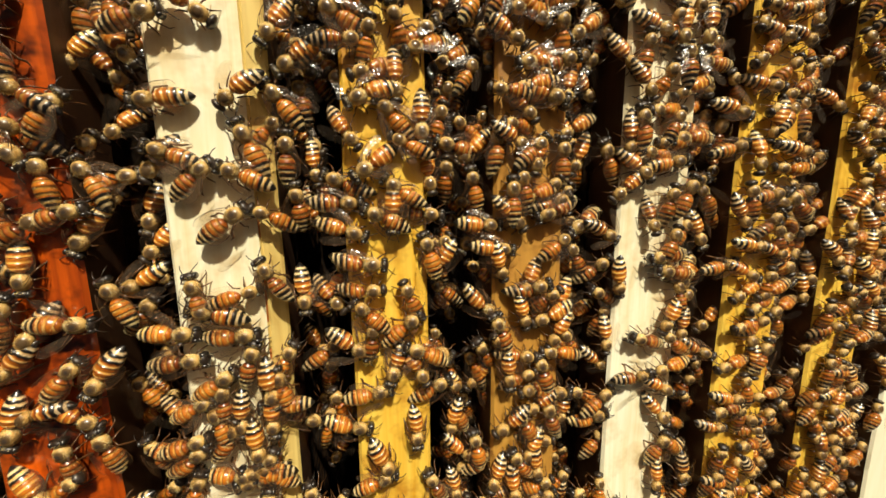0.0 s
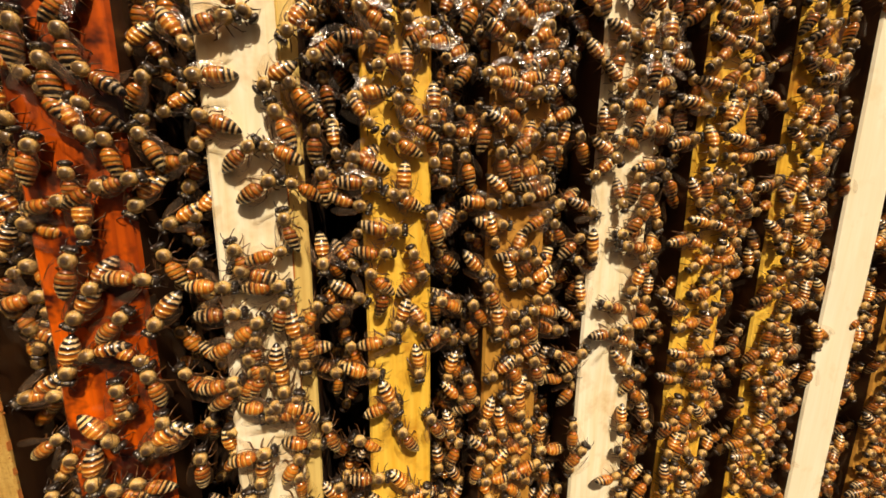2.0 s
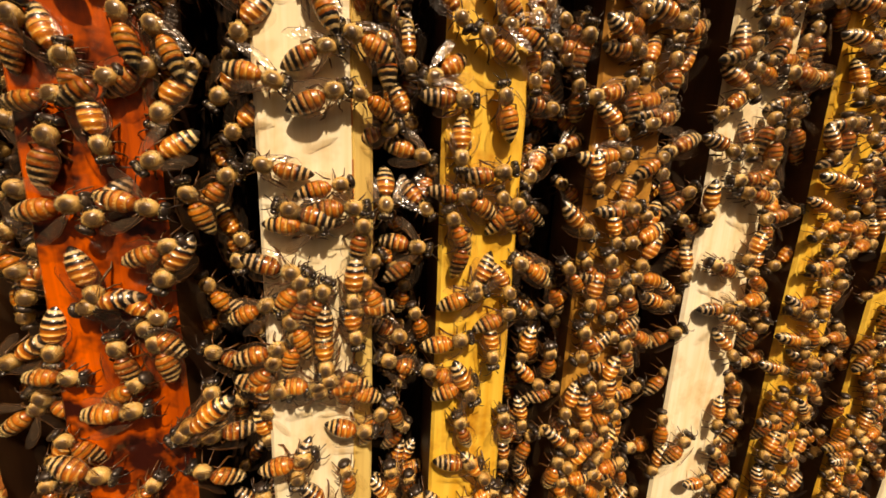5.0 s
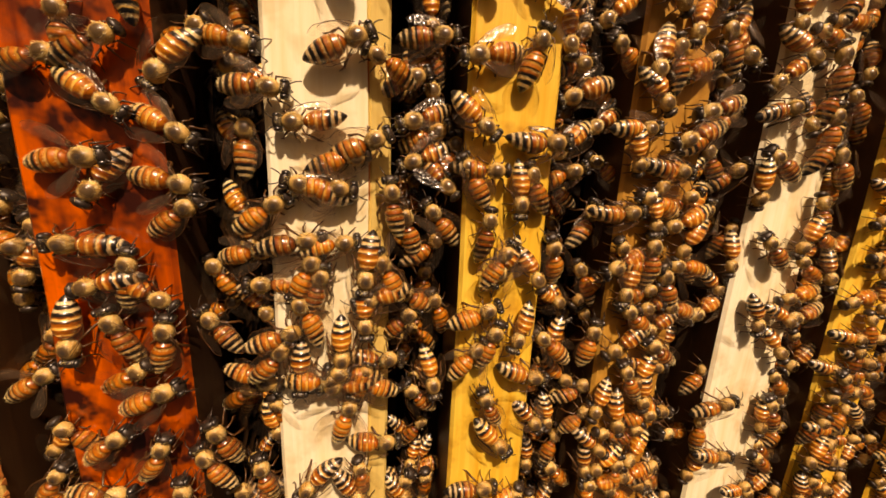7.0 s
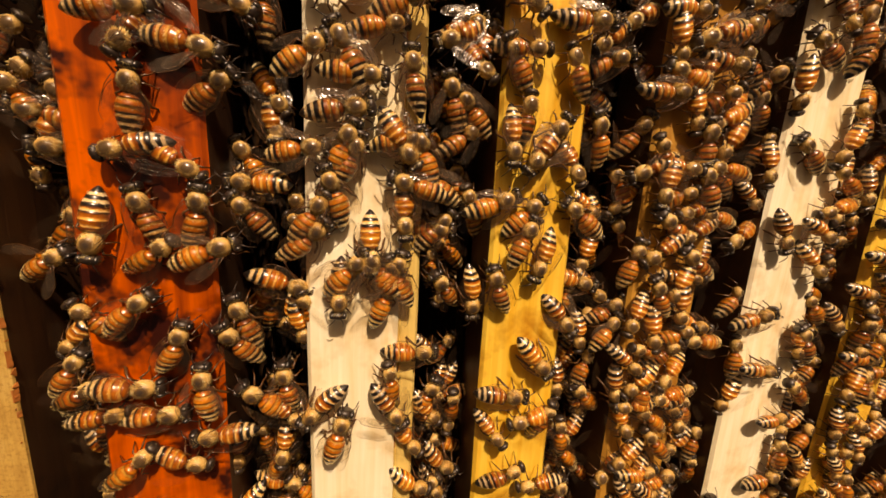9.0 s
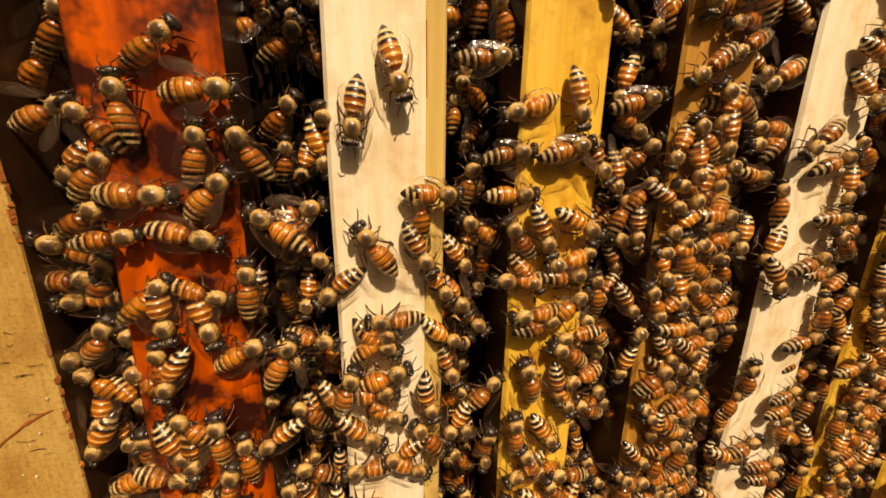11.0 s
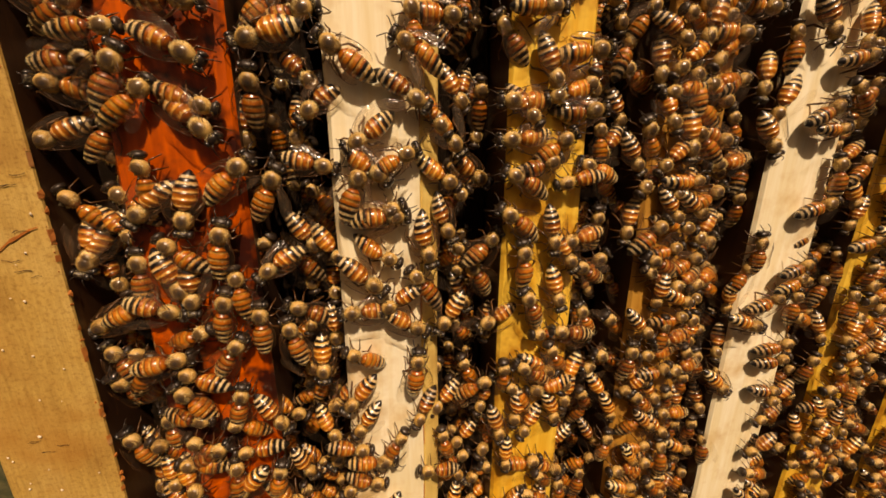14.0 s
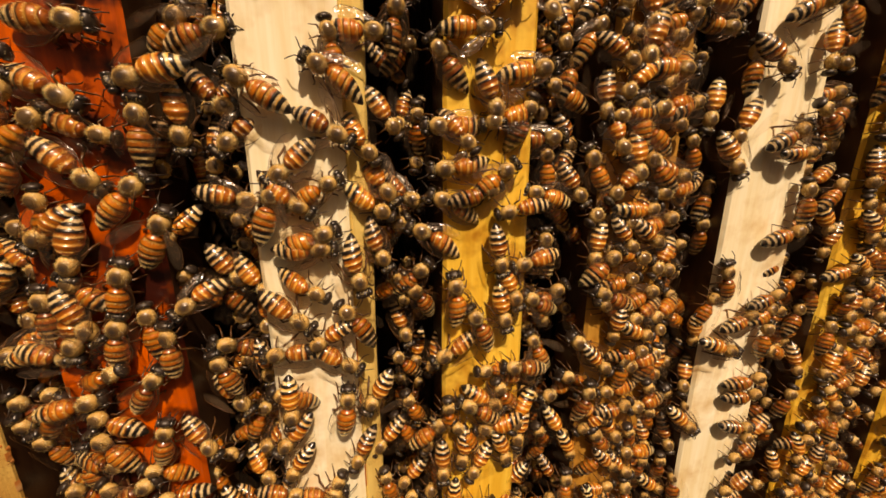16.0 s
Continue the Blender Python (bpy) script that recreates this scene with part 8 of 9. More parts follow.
    crawl(next(go), [(0, 213.8, 18.7, 0, 1), (0.5, 214.4, 18.4, 0, 1), (1, 213.2, 19.3, 0, 1), (2, 215.8, 19.9, 0, 1), (2.5, 218, 18.7, 0, 1), (3.5, 214.9, 20.1, 0, 1), (4, 218.9, 20.1, 0, 1), (4.7, 218.9, 20.1, 0, 1), (16, 218.9, 20.1, 0, 1)])
    crawl(next(go), [(0, 176.1, -35.8, 0, 138), (0.1, 176.1, -35.8, 0, 138), (0.5, 173.5, -41.3, 0, 138), (1, 171.6, -42.1, 0, 138), (1.5, 172.9, -41.7, 0, 138), (2, 172.7, -40.5, 0, 138), (2.5, 172.1, -42.6, 0, 138), (3, 169.4, -38.6, 0, 138), (3.5, 168.9, -38.6, 0, 138), (4, 171.1, -39.5, 0, 138), (4.5, 169.7, -37.8, 0, 138), (4.7, 170.5, -37.7, 0, 138), (6.8, 162.3, -1.5, 0, 126), (8, 163.7, -3.7, 0, 126), (8.5, 165.4, -5.7, 0, 126), (8.7, 164, -5, 0, 126), (10.7, 147.5, -2.7, -20.7, 130), (16, 147.5, -2.7, -20.7, 130)])
    crawl(next(go), [(0, 150.1, -20.3, -6.5, -81), (0.5, 150.2, -19.7, -6.4, -81), (1.5, 149.7, -20, -6.8, -81), (2, 150.6, -21.8, -6.2, -81), (3, 150.3, -21.3, -6.4, -81), (3.5, 151.3, -22.4, -5.6, -81), (4.5, 149.3, -19.2, -7, -81), (4.7, 148.7, -19.4, -7, -81), (5.4, 144.2, -16, -4.7, -137), (6.1, 139.8, -12.7, -2.3, -193), (6.8, 135.3, -9.3, 0, -249), (7, 135.3, -9.3, 0, -249), (7.5, 137.7, -12.7, -0.9, -249), (8, 134.8, -11.6, 0, -249), (8.7, 134.8, -11.6, 0, -249), (9.8, 125.6, -6.9, 0, -192), (10.8, 116.5, -2.1, 0, -134), (11, 116.9, -2.3, 0, -134), (11.5, 114.9, -4.6, -0.5, -128), (12.5, 112.4, -5.2, -2.4, -98), (13, 114.7, -6.4, -0.6, -83), (13.5, 115.8, -8.2, 0, -68), (14, 120, -13.8, 0, -53), (14.5, 119.9, -17.9, 0, -38), (16, 118.3, -18, 0, -38)])
    crawl(next(go), [(0, 19.6, -23.7, -6.6, 101), (0.4, 19.6, -23.7, -6.6, 101), (0.5, 18.6, -27.4, -5.8, 101), (1, 18.3, -27.2, -5.5, 101), (2, 18.9, -28.5, -6, 101), (3, 19.2, -26.6, -6.3, 101), (3.7, 19.2, -23.3, -6.3, 101), (4.7, 19.2, -23.3, -6.3, 101), (6.8, 18.9, -26.7, -6, 64), (7.7, 18.9, -26.7, -6, 64), (8.5, 18.8, -25.2, -5.9, 64), (8.7, 18, -24.6, -5.3, 64), (9.8, 19.8, -23.8, -6.1, 107), (10.8, 21.6, -23, -7, 150), (11.5, 18.7, -24.3, -5.9, 150), (12, 15.5, -25.3, -3.4, 150), (12.5, 13.8, -24.2, -2, 150), (13, 12.4, -25.6, -0.9, 150), (13.5, 9.2, -23.8, 0, 150), (14.5, 4.5, -23, 0, 150), (16, 4.5, -23, 0, 150)])
    crawl(next(go), [(0, 26.5, -35.3, -4.9, 109), (3, 26.5, -35.3, -4.9, 109), (3.5, 27.9, -34.9, -3.8, 109), (4, 28, -35.7, -3.7, 109), (4.7, 25.7, -34.8, -5.5, 109), (6.8, 65.5, -30.8, -7, 133), (7, 64.6, -29.8, -7, 133), (7.5, 65.1, -28.1, -7, 133), (8, 63.8, -28.2, -7, 133), (8.5, 64.3, -29.5, -7, 133), (8.7, 63.7, -28.8, -7, 133), (10.8, 65, -29.5, -7, 152), (11.5, 64.5, -26.6, -7, 152), (12, 64.5, -27, -7, 152), (13.5, 65.4, -25.2, -7, 152), (14.5, 63.7, -24.8, -7, 152), (15, 61.7, -25.2, -7, 152), (16, 60.3, -24.1, -7, 152)])
    crawl(next(go), [(0, -68.3, -16.4, -7, 89), (3, -68.3, -16.4, -7, 89), (3.1, -67.4, -15.4, -7, 89), (4.7, -67.4, -15.4, -7, 89), (6.8, -65.4, -16.2, -7, 58), (7.5, -65.8, -15.8, -7, 58), (8.5, -64.7, -14.3, -7, 58), (8.7, -64.7, -14.3, -7, 58), (10.8, -57.4, -8.4, -3.3, 50), (11.5, -56.2, -8.6, -2.3, 50), (12, -53.1, -9.5, 0, 50), (13, -53.1, -6.7, 0, 50), (16, -53.1, -6.7, 0, 50)])
    crawl(next(go), [(0, 62.8, 14.2, -12.8, 114), (4.8, 62.8, 14.2, -12.8, 114), (6.8, 57.2, 14.4, -4.7, 140), (7.5, 56, 20.8, -3.7, 140), (8, 54.5, 25.8, -2.6, 140), (8.2, 51.6, 25.1, -0.3, 140), (8.7, 51.6, 25.1, -0.3, 140), (10.7, 62.8, 25.1, -13.9, 168), (16, 62.8, 25.1, -13.9, 168)])
    crawl(next(go), [(0, 104.5, -30.2, -15.1, -87), (4.8, 104.5, -30.2, -15.1, -87), (6.8, 97.9, -34.7, -3.4, -78), (7, 96, -34.5, -2, -78), (7.5, 96.4, -37.5, -2.3, -78), (7.7, 95.7, -39.6, -1.7, -78), (8.7, 95.7, -39.6, -1.7, -78), (10.8, 91.1, -40.8, 0, -15), (13.6, 91.1, -40.8, 0, -15), (14, 92.2, -42.9, 0, -15), (14.5, 93.4, -42.8, 0, -15), (15, 95.9, -44.2, -1.8, -15), (16, 93.3, -45.8, 0, -15)])
    crawl(next(go), [(0, -63.8, -46.6, -22.3, 50), (8.8, -63.8, -46.6, -22.3, 50), (10.8, -64.3, -48.7, -7, 63), (11, -64.9, -46, -7, 63), (11.5, -65, -43.4, -7, 63), (12.5, -62.5, -42.4, -7, 63), (13.5, -58.2, -40.3, -3.9, 63), (14, -58, -40.3, -3.8, 63), (14.5, -55.4, -40.1, -1.7, 63), (15.5, -53.1, -40.2, 0, 63), (16, -53.9, -40.7, -0.6, 63)])
    crawl(next(go), [(0, -21, -43.5, -17.1, -112), (8.8, -21, -43.5, -17.1, -112), (10.8, -41.1, -42.2, 0, -75), (11, -40.7, -44.4, 0, -75), (11.5, -41, -45, 0, -73), (12.5, -39.9, -42.7, 0, -63), (14.5, -38.6, -41, 0, -43), (16, -42.5, -44.5, 0, -43)])
    crawl(next(go), [(0, -21, -45.9, -12.2, 63), (8.8, -21, -45.9, -12.2, 63), (10.8, -32, -50.4, 0, 26), (11, -31.9, -49.4, 0, 26), (12, -33.1, -50.7, 0, 30), (14, -33.1, -50.2, 0, 41), (14.5, -33, -49.1, 0, 43), (15, -34.4, -48.8, 0, 43), (15.5, -32.8, -48, 0, 43), (16, -34.6, -47.7, 0, 43)])
    crawl(next(go), [(0, -50.9, -57, 0, -110), (10.8, -50.9, -57, 0, -110), (11.5, -50.8, -57.3, 0, -112), (13, -52.4, -59.5, 0, -123), (14, -53.6, -59.1, -0.3, -130), (14.5, -52.5, -57.8, 0, -133), (16, -52.9, -56.4, 0, -133)])
    crawl(next(go), [(0, -42.2, -70.6, 0, 90), (10.8, -42.2, -70.6, 0, 90), (11.5, -40.7, -67.4, 0, 89), (12.5, -41.3, -66.9, 0, 84), (13.5, -38.8, -66, 0, 79), (14.5, -38.7, -64.9, 0, 73), (15.5, -41, -65.9, 0, 73), (16, -40.5, -66.4, 0, 73)])
    crawl(next(go), [(0, -21, -53, -20.6, 36), (8.8, -21, -53, -20.6, 36), (10.8, -26.5, -52.7, -3.4, 62), (11, -26.3, -53, -3.5, 62), (11.5, -26.2, -50.9, -3.5, 62), (12.5, -26.1, -49.3, -3.7, 62), (13.5, -26.5, -52.4, -3.4, 62), (14.5, -28.3, -53.3, -1.9, 62), (15, -30.6, -55.6, -0.2, 62), (16, -30.6, -55, -0.2, 62)])
    crawl(next(go), [(0, -21, -41.3, -24, -167), (8.8, -21, -41.3, -24, -167), (10.8, -2.1, -45.2, 0, -184), (11.5, -4.5, -45.1, 0, -181), (12.5, -4.9, -43.9, 0, -167), (13.5, -5.1, -44, 0, -154), (14.5, -7, -42.2, 0, -140), (15, -6.6, -41, 0, -140), (16, -5.7, -43.9, 0, -140)])
    crawl(next(go), [(0, -21, -55, -23.2, 59), (8.8, -21, -55, -23.2, 59), (10.8, -10.9, -60.1, 0, 69), (11, -10.7, -61, 0, 69), (11.5, -13.9, -62.6, -2.1, 69), (12, -13.2, -63.6, -1.6, 69), (12.5, -12.2, -61.3, -0.8, 69), (13, -13.7, -59, -1.9, 69), (13.5, -11.8, -56.5, -0.5, 69), (14, -7.7, -53, 0, 69), (14.5, -6.3, -50.9, 0, 69), (14.6, -8.4, -50.2, 0, 69), (16, -8.4, -50.2, 0, 69)])
    crawl(next(go), [(0, -21, -46, -22, 34), (8.8, -21, -46, -22, 34), (10.8, -2.6, -50.2, 0, 27), (11.7, -2.6, -50.2, 0, 27), (12.5, 1.1, -49.5, 0, 27), (13, 1.3, -48.9, 0, 27), (14, 3.8, -47.2, 0, 27), (16, 3.6, -47, 0, 27)])
    crawl(next(go), [(0, -21, -64.5, -19.4, 54), (8.8, -21, -64.5, -19.4, 54), (10.8, -0.1, -59.8, 0, 21), (14, -0.1, -59.8, 0, 21), (14.5, 1.8, -58.5, 0, 21), (16, 1.8, -58.5, 0, 21)])
    crawl(next(go), [(0, 9.1, -70.5, 0, -73), (10.8, 9.1, -70.5, 0, -73), (14.5, 9.7, -70.8, 0, -73), (15.5, 10.1, -70.1, 0, -73), (16, 9.4, -69.3, 0, -73)])
    crawl(next(go), [(0, 22, -63.8, -12.4, -54), (8.8, 22, -63.8, -12.4, -54), (10.8, 16, -65, -3.7, -64), (11, 16.3, -64.3, -3.9, -64), (12.5, 15.4, -66.5, -3.3, -64), (13, 16.1, -65.8, -3.8, -64), (13.5, 15.3, -65.1, -3.2, -64), (14, 15.4, -65.8, -3.3, -64), (15, 15.6, -64.8, -3.4, -64), (16, 15.3, -64.7, -3.2, -64)])
    crawl(next(go), [(0, 22, -47.5, -22.3, -41), (8.8, 22, -47.5, -22.3, -41), (10.8, 18.3, -44.5, -5.5, -54), (11.5, 18.5, -43, -5.7, -54), (12, 17.4, -43.1, -4.8, -54), (12.5, 18, -43.3, -5.3, -54), (13, 16.8, -44.7, -4.4, -54), (13.5, 17, -43.3, -4.5, -54), (14.5, 16.4, -43.7, -4, -54), (15.5, 17.2, -45.7, -4.6, -54), (16, 17.6, -48.7, -5, -54)])
    crawl(next(go), [(0, -69.6, -70.2, -7, -100), (10.8, -69.6, -70.2, -7, -100), (14.2, -69.6, -70.2, -7, -100), (14.5, -71.1, -71.7, -7, -100), (15, -71.6, -71.3, -7, -100), (15.2, -71.6, -70.3, -7, -100), (16, -71.6, -70.3, -7, -100)])
    crawl(next(go), [(0, -47.9, -78.4, 0, -93), (10.8, -47.9, -78.4, 0, -93), (13, -48.2, -78.8, 0, -93), (13.5, -48.1, -77.8, 0, -93), (14, -46.8, -79.5, 0, -93), (14.5, -46.8, -79, 0, -93), (15, -49.7, -79.1, 0, -93), (16, -51.5, -80.8, 0, -93)])
    crawl(next(go), [(0, -40.7, -84.3, 0, 75), (10.8, -40.7, -84.3, 0, 75), (12.5, -40.1, -83.8, 0, 75), (13.5, -39.6, -81, 0, 75), (14, -40, -81.8, 0, 75), (14.5, -41.6, -81.1, 0, 75), (15, -42.4, -78.7, 0, 75), (15.5, -43.8, -77.7, 0, 75), (16, -43, -78.1, 0, 75)])
    crawl(next(go), [(0, -52.4, -82.2, 0, -17), (10.8, -52.4, -82.2, 0, -17), (14.4, -52.4, -82.2, 0, -17), (14.6, -55.8, -84.7, -2, -17), (16, -55.8, -84.7, -2, -17)])
    crawl(next(go), [(0, -34.4, -99, 0, 89), (10.8, -34.4, -99, 0, 89), (11.3, -34.4, -99, 0, 89), (11.5, -34.3, -96.2, 0, 89), (12.5, -33.9, -93.1, 0, 89), (13, -32, -90.5, 0, 89), (13.5, -32, -87.6, 0, 89), (15, -32.3, -84.5, 0, 89), (16, -33.1, -81.5, 0, 89)])
    crawl(next(go), [(0, -53, -95.6, 0, 10), (10.8, -53, -95.6, 0, 10), (16, -53, -95.6, 0, 10)])
    crawl(next(go), [(0, -40, -94.5, 0, 53), (10.8, -40, -94.5, 0, 53), (13.5, -39.3, -93.8, 0, 53), (14.5, -38.9, -93.3, 0, 53), (16, -38.5, -91.5, 0, 53)])
    crawl(next(go), [(0, -42.5, -109.9, 0, 76), (10.8, -42.5, -109.9, 0, 76), (12.5, -42.5, -109.9, 0, 76), (14, -39.8, -107.9, 0, 76), (14.5, -40.3, -107.3, 0, 76), (15.5, -38.7, -107.1, 0, 76), (16, -38.2, -106, 0, 76)])
    crawl(next(go), [(0, -51.8, -107.2, 0, 125), (10.8, -51.8, -107.2, 0, 125), (12.5, -51.8, -107.2, 0, 125), (13, -51.5, -105.9, 0, 125), (13.5, -53.4, -104.7, -0.1, 125), (14.5, -50.7, -106.2, 0, 125), (15, -51.3, -104.9, 0, 125), (15.5, -50.4, -106.9, 0, 125), (16, -50.4, -106.5, 0, 125)])
    crawl(next(go), [(0, -71.1, -123.9, -7, 115), (10.8, -71.1, -123.9, -7, 115), (13.5, -71.1, -123.9, -7, 115), (14, -70.7, -122.5, -7, 115), (14.5, -72.1, -123.1, -7, 115), (15, -71.4, -120.1, -7, 115), (16, -68.3, -109.2, -7, 115)])
    crawl(next(go), [(0, -42.1, -99.7, 0, -53), (10.8, -42.1, -99.7, 0, -53), (11.5, -42.1, -99.7, 0, -53), (13, -31.1, -115.6, 0, -53), (13.5, -31.4, -115.1, 0, -53), (14, -30.6, -116.3, -0.1, -53), (15, -28.8, -115.4, -1.6, -53), (16, -29.5, -112.3, -1, -53)])
    crawl(next(go), [(0, -47.4, -124.1, 0, 30), (10.8, -47.4, -124.1, 0, 30), (13.3, -47.4, -124.1, 0, 30), (13.5, -47.4, -122.8, 0, 30), (15, -46.9, -123, 0, 30), (15.5, -45.8, -122.7, 0, 30), (16, -45, -120.4, 0, 30)])
    crawl(next(go), [(0, -56.2, -115.3, -2.3, 95), (10.8, -56.2, -115.3, -2.3, 95), (13, -56.6, -115.8, -2.7, 95), (13.5, -57.9, -116.7, -3.6, 95), (14.5, -59.6, -115.4, -4.9, 95), (15, -58.7, -115, -4.3, 95), (15.4, -57.8, -113.3, -3.6, 95), (16, -57.8, -113.3, -3.6, 95)])
    crawl(next(go), [(0, -11.2, -115, 0, -131), (10.8, -11.2, -115, 0, -131), (12.5, -11.2, -115, 0, -131), (13, -11.1, -114.1, 0, -131), (13.5, -10.9, -111.9, 0, -131), (14.5, -12.4, -115.3, -0.9, -131), (14.8, -10.8, -112.9, 0, -131), (16, -10.8, -112.9, 0, -131)])
    crawl(next(go), [(0, -2.5, -112.7, 0, 84), (10.8, -2.5, -112.7, 0, 84), (12, -2.5, -112.7, 0, 84), (12.5, -1.1, -109.9, 0, 84), (13, 2.3, -107.9, 0, 84), (13.5, 6.5, -102.4, 0, 84), (14.5, 5.9, -104.1, 0, 84), (15, 4.8, -102.6, 0, 84), (16, 4.8, -102.6, 0, 84)])
    crawl(next(go), [(0, -4.6, -134.2, 0, -4), (10.8, -4.6, -134.2, 0, -4), (13.3, -4.6, -134.2, 0, -4), (13.5, -4.6, -133, 0, -4), (14, -4.5, -134.4, 0, -4), (15, -1.3, -134.3, 0, -4), (15.5, -0.8, -133.8, 0, -4), (16, -1, -130.7, 0, -4)])
    crawl(next(go), [(0, -10.1, -87.9, 0, -178), (10.8, -10.1, -87.9, 0, -178), (12, -10.6, -87.1, 0, -178), (12.5, -10.4, -88.6, 0, -178), (13.5, -10.6, -87.1, 0, -178), (14, -9.7, -86.6, 0, -178), (16, -10.1, -87.3, 0, -178)])
    crawl(next(go), [(0, -42.8, -137.4, 0, -133), (10.8, -42.8, -137.4, 0, -133), (14, -42.8, -137.4, 0, -133), (15, -44.8, -139, 0, -133), (15.5, -46.5, -138.1, 0, -133), (16, -46.5, -138.1, 0, -133)])
    crawl(next(go), [(0, -32.4, -133.1, 0, 76), (10.8, -32.4, -133.1, 0, 76), (14, -32.4, -133.1, 0, 76), (15, -31.2, -131.8, 0, 76), (16, -31.4, -131.9, 0, 76)])
    crawl(next(go), [(0, 16.4, -82.1, -4.1, -121), (10.8, 16.4, -82.1, -4.1, -121), (12, 15.4, -83.7, -3.2, -121), (13, 14.6, -88.4, -2.7, -121), (13.5, 15.8, -92.2, -3.6, -121), (14, 15, -92.2, -3, -121), (14.5, 13.9, -93.9, -2.1, -121), (15.5, 12.4, -101.6, -1, -121), (15.6, 11.6, -103, -0.3, -121), (16, 11.6, -103, -0.3, -121)])
    crawl(next(go), [(0, 22, -33.9, -16.9, 189), (8.8, 22, -33.9, -16.9, 189), (10.8, 29.5, -37, -2.6, 179), (11.5, 31.3, -35.8, -1.2, 179), (12.5, 32.1, -34.4, -0.5, 179), (13.5, 31.3, -34.2, -1.1, 179), (14.5, 31.4, -34, -1.1, 179), (14.9, 30, -34.1, -2.2, 179), (16, 30, -34.1, -2.2, 179)])
    crawl(next(go), [(0, 62.8, -32.4, -15.9, 18), (8.8, 62.8, -32.4, -15.9, 18), (10.8, 47.2, -36.5, 0, 9), (11.5, 48.7, -34.7, 0, 9), (12, 50.8, -34.2, 0, 9), (12.5, 50.2, -35, 0, 9), (13, 52.8, -35, -1.2, 9), (13.5, 53.9, -34.7, -2.1, 9), (14, 52.2, -36.2, -0.8, 9), (14.5, 53.8, -34.7, -2, 9), (15, 55.7, -35.4, -3.5, 9), (15.5, 58.8, -36, -5.9, 9), (16, 59.1, -36.5, -6.1, 9)])
    crawl(next(go), [(0, 22, -50, -18.1, -214), (8.8, 22, -50, -18.1, -214), (10.8, 34.7, -47, 0, -176), (11.5, 33.6, -45.4, 0, -176), (12, 32.7, -45.3, -0.1, -176), (12.5, 32.8, -43.6, 0, -176), (14, 31.5, -43.3, -1, -176), (16, 31.3, -43.3, -1.2, -176)])
    crawl(next(go), [(0, 62.8, -46.1, -15.4, 72), (8.8, 62.8, -46.1, -15.4, 72), (10.8, 49.2, -43.2, 0, 38), (11.5, 48.2, -43.7, 0, 38), (12, 45.6, -44.1, 0, 38), (13, 43.7, -43.8, 0, 38), (15, 45.5, -43.4, 0, 38), (16, 44.7, -44.5, 0, 38)])
    crawl(next(go), [(0, 62.8, -57.1, -21.1, 97), (8.8, 62.8, -57.1, -21.1, 97), (10.8, 55.8, -52.7, -3.6, 130), (11.5, 56.3, -51.3, -4, 132), (13.5, 56.7, -50.3, -4.3, 153), (14, 54.3, -50.4, -2.4, 158), (15, 56.4, -50.1, -4, 163), (16, 56.1, -50.2, -3.8, 163)])
    crawl(next(go), [(0, 62.8, -52.3, -14, 122), (8.8, 62.8, -52.3, -14, 122), (10.8, 46.2, -58.1, 0, 154), (11, 45.9, -57.8, 0, 154), (11.5, 42.2, -56.2, 0, 155), (12, 39.8, -56.2, 0, 155), (12.5, 38.5, -54.6, 0, 156), (13, 36.6, -54.9, 0, 156), (13.5, 35.5, -53.3, 0, 157), (14, 32.8, -52.7, 0, 157), (14.5, 31.3, -53.1, -1.2, 158), (15, 32.3, -52.4, -0.4, 158), (16, 30.6, -51.5, -1.7, 158)])
    crawl(next(go), [(0, 22, -67.2, -23.2, 125), (8.8, 22, -67.2, -23.2, 125), (10.8, 36.7, -63.7, 0, 112), (12, 34.2, -62.8, 0, 121), (12.5, 35.2, -63, 0, 128), (13, 32.7, -62.6, -0.1, 134), (13.5, 30.3, -63.4, -1.9, 141), (14, 31.9, -62.6, -0.7, 147), (14.5, 30.7, -61.8, -1.6, 154), (15, 31, -62.3, -1.4, 154), (15.5, 28.2, -61.3, -3.6, 154), (16, 26.7, -60, -4.7, 154)])
    crawl(next(go), [(0, 62.8, -65.3, -18, -111), (8.8, 62.8, -65.3, -18, -111), (10.8, 45.2, -70, 0, -80), (11, 45.7, -71.1, 0, -80), (12, 43.4, -70.2, 0, -80), (12.5, 44.5, -70.1, 0, -80), (13.5, 43.6, -69.1, 0, -80), (14, 43.9, -69.5, 0, -80), (14.5, 43, -69.4, 0, -80), (15.5, 45.1, -67.8, 0, -80), (16, 45, -66.6, 0, -80)])
    crawl(next(go), [(0, 62.8, -45.4, -17.5, 156), (8.8, 62.8, -45.4, -17.5, 156), (10.8, 72.9, -43.5, -1.2, 117), (11.2, 72.9, -43.5, -1.2, 117), (11.5, 72.5, -40.9, -1.6, 117), (12, 70.7, -41.8, -2.9, 117), (14, 70.8, -40.2, -2.8, 117), (14.5, 70.7, -39.8, -2.9, 117), (16, 70.1, -41.8, -3.4, 117)])
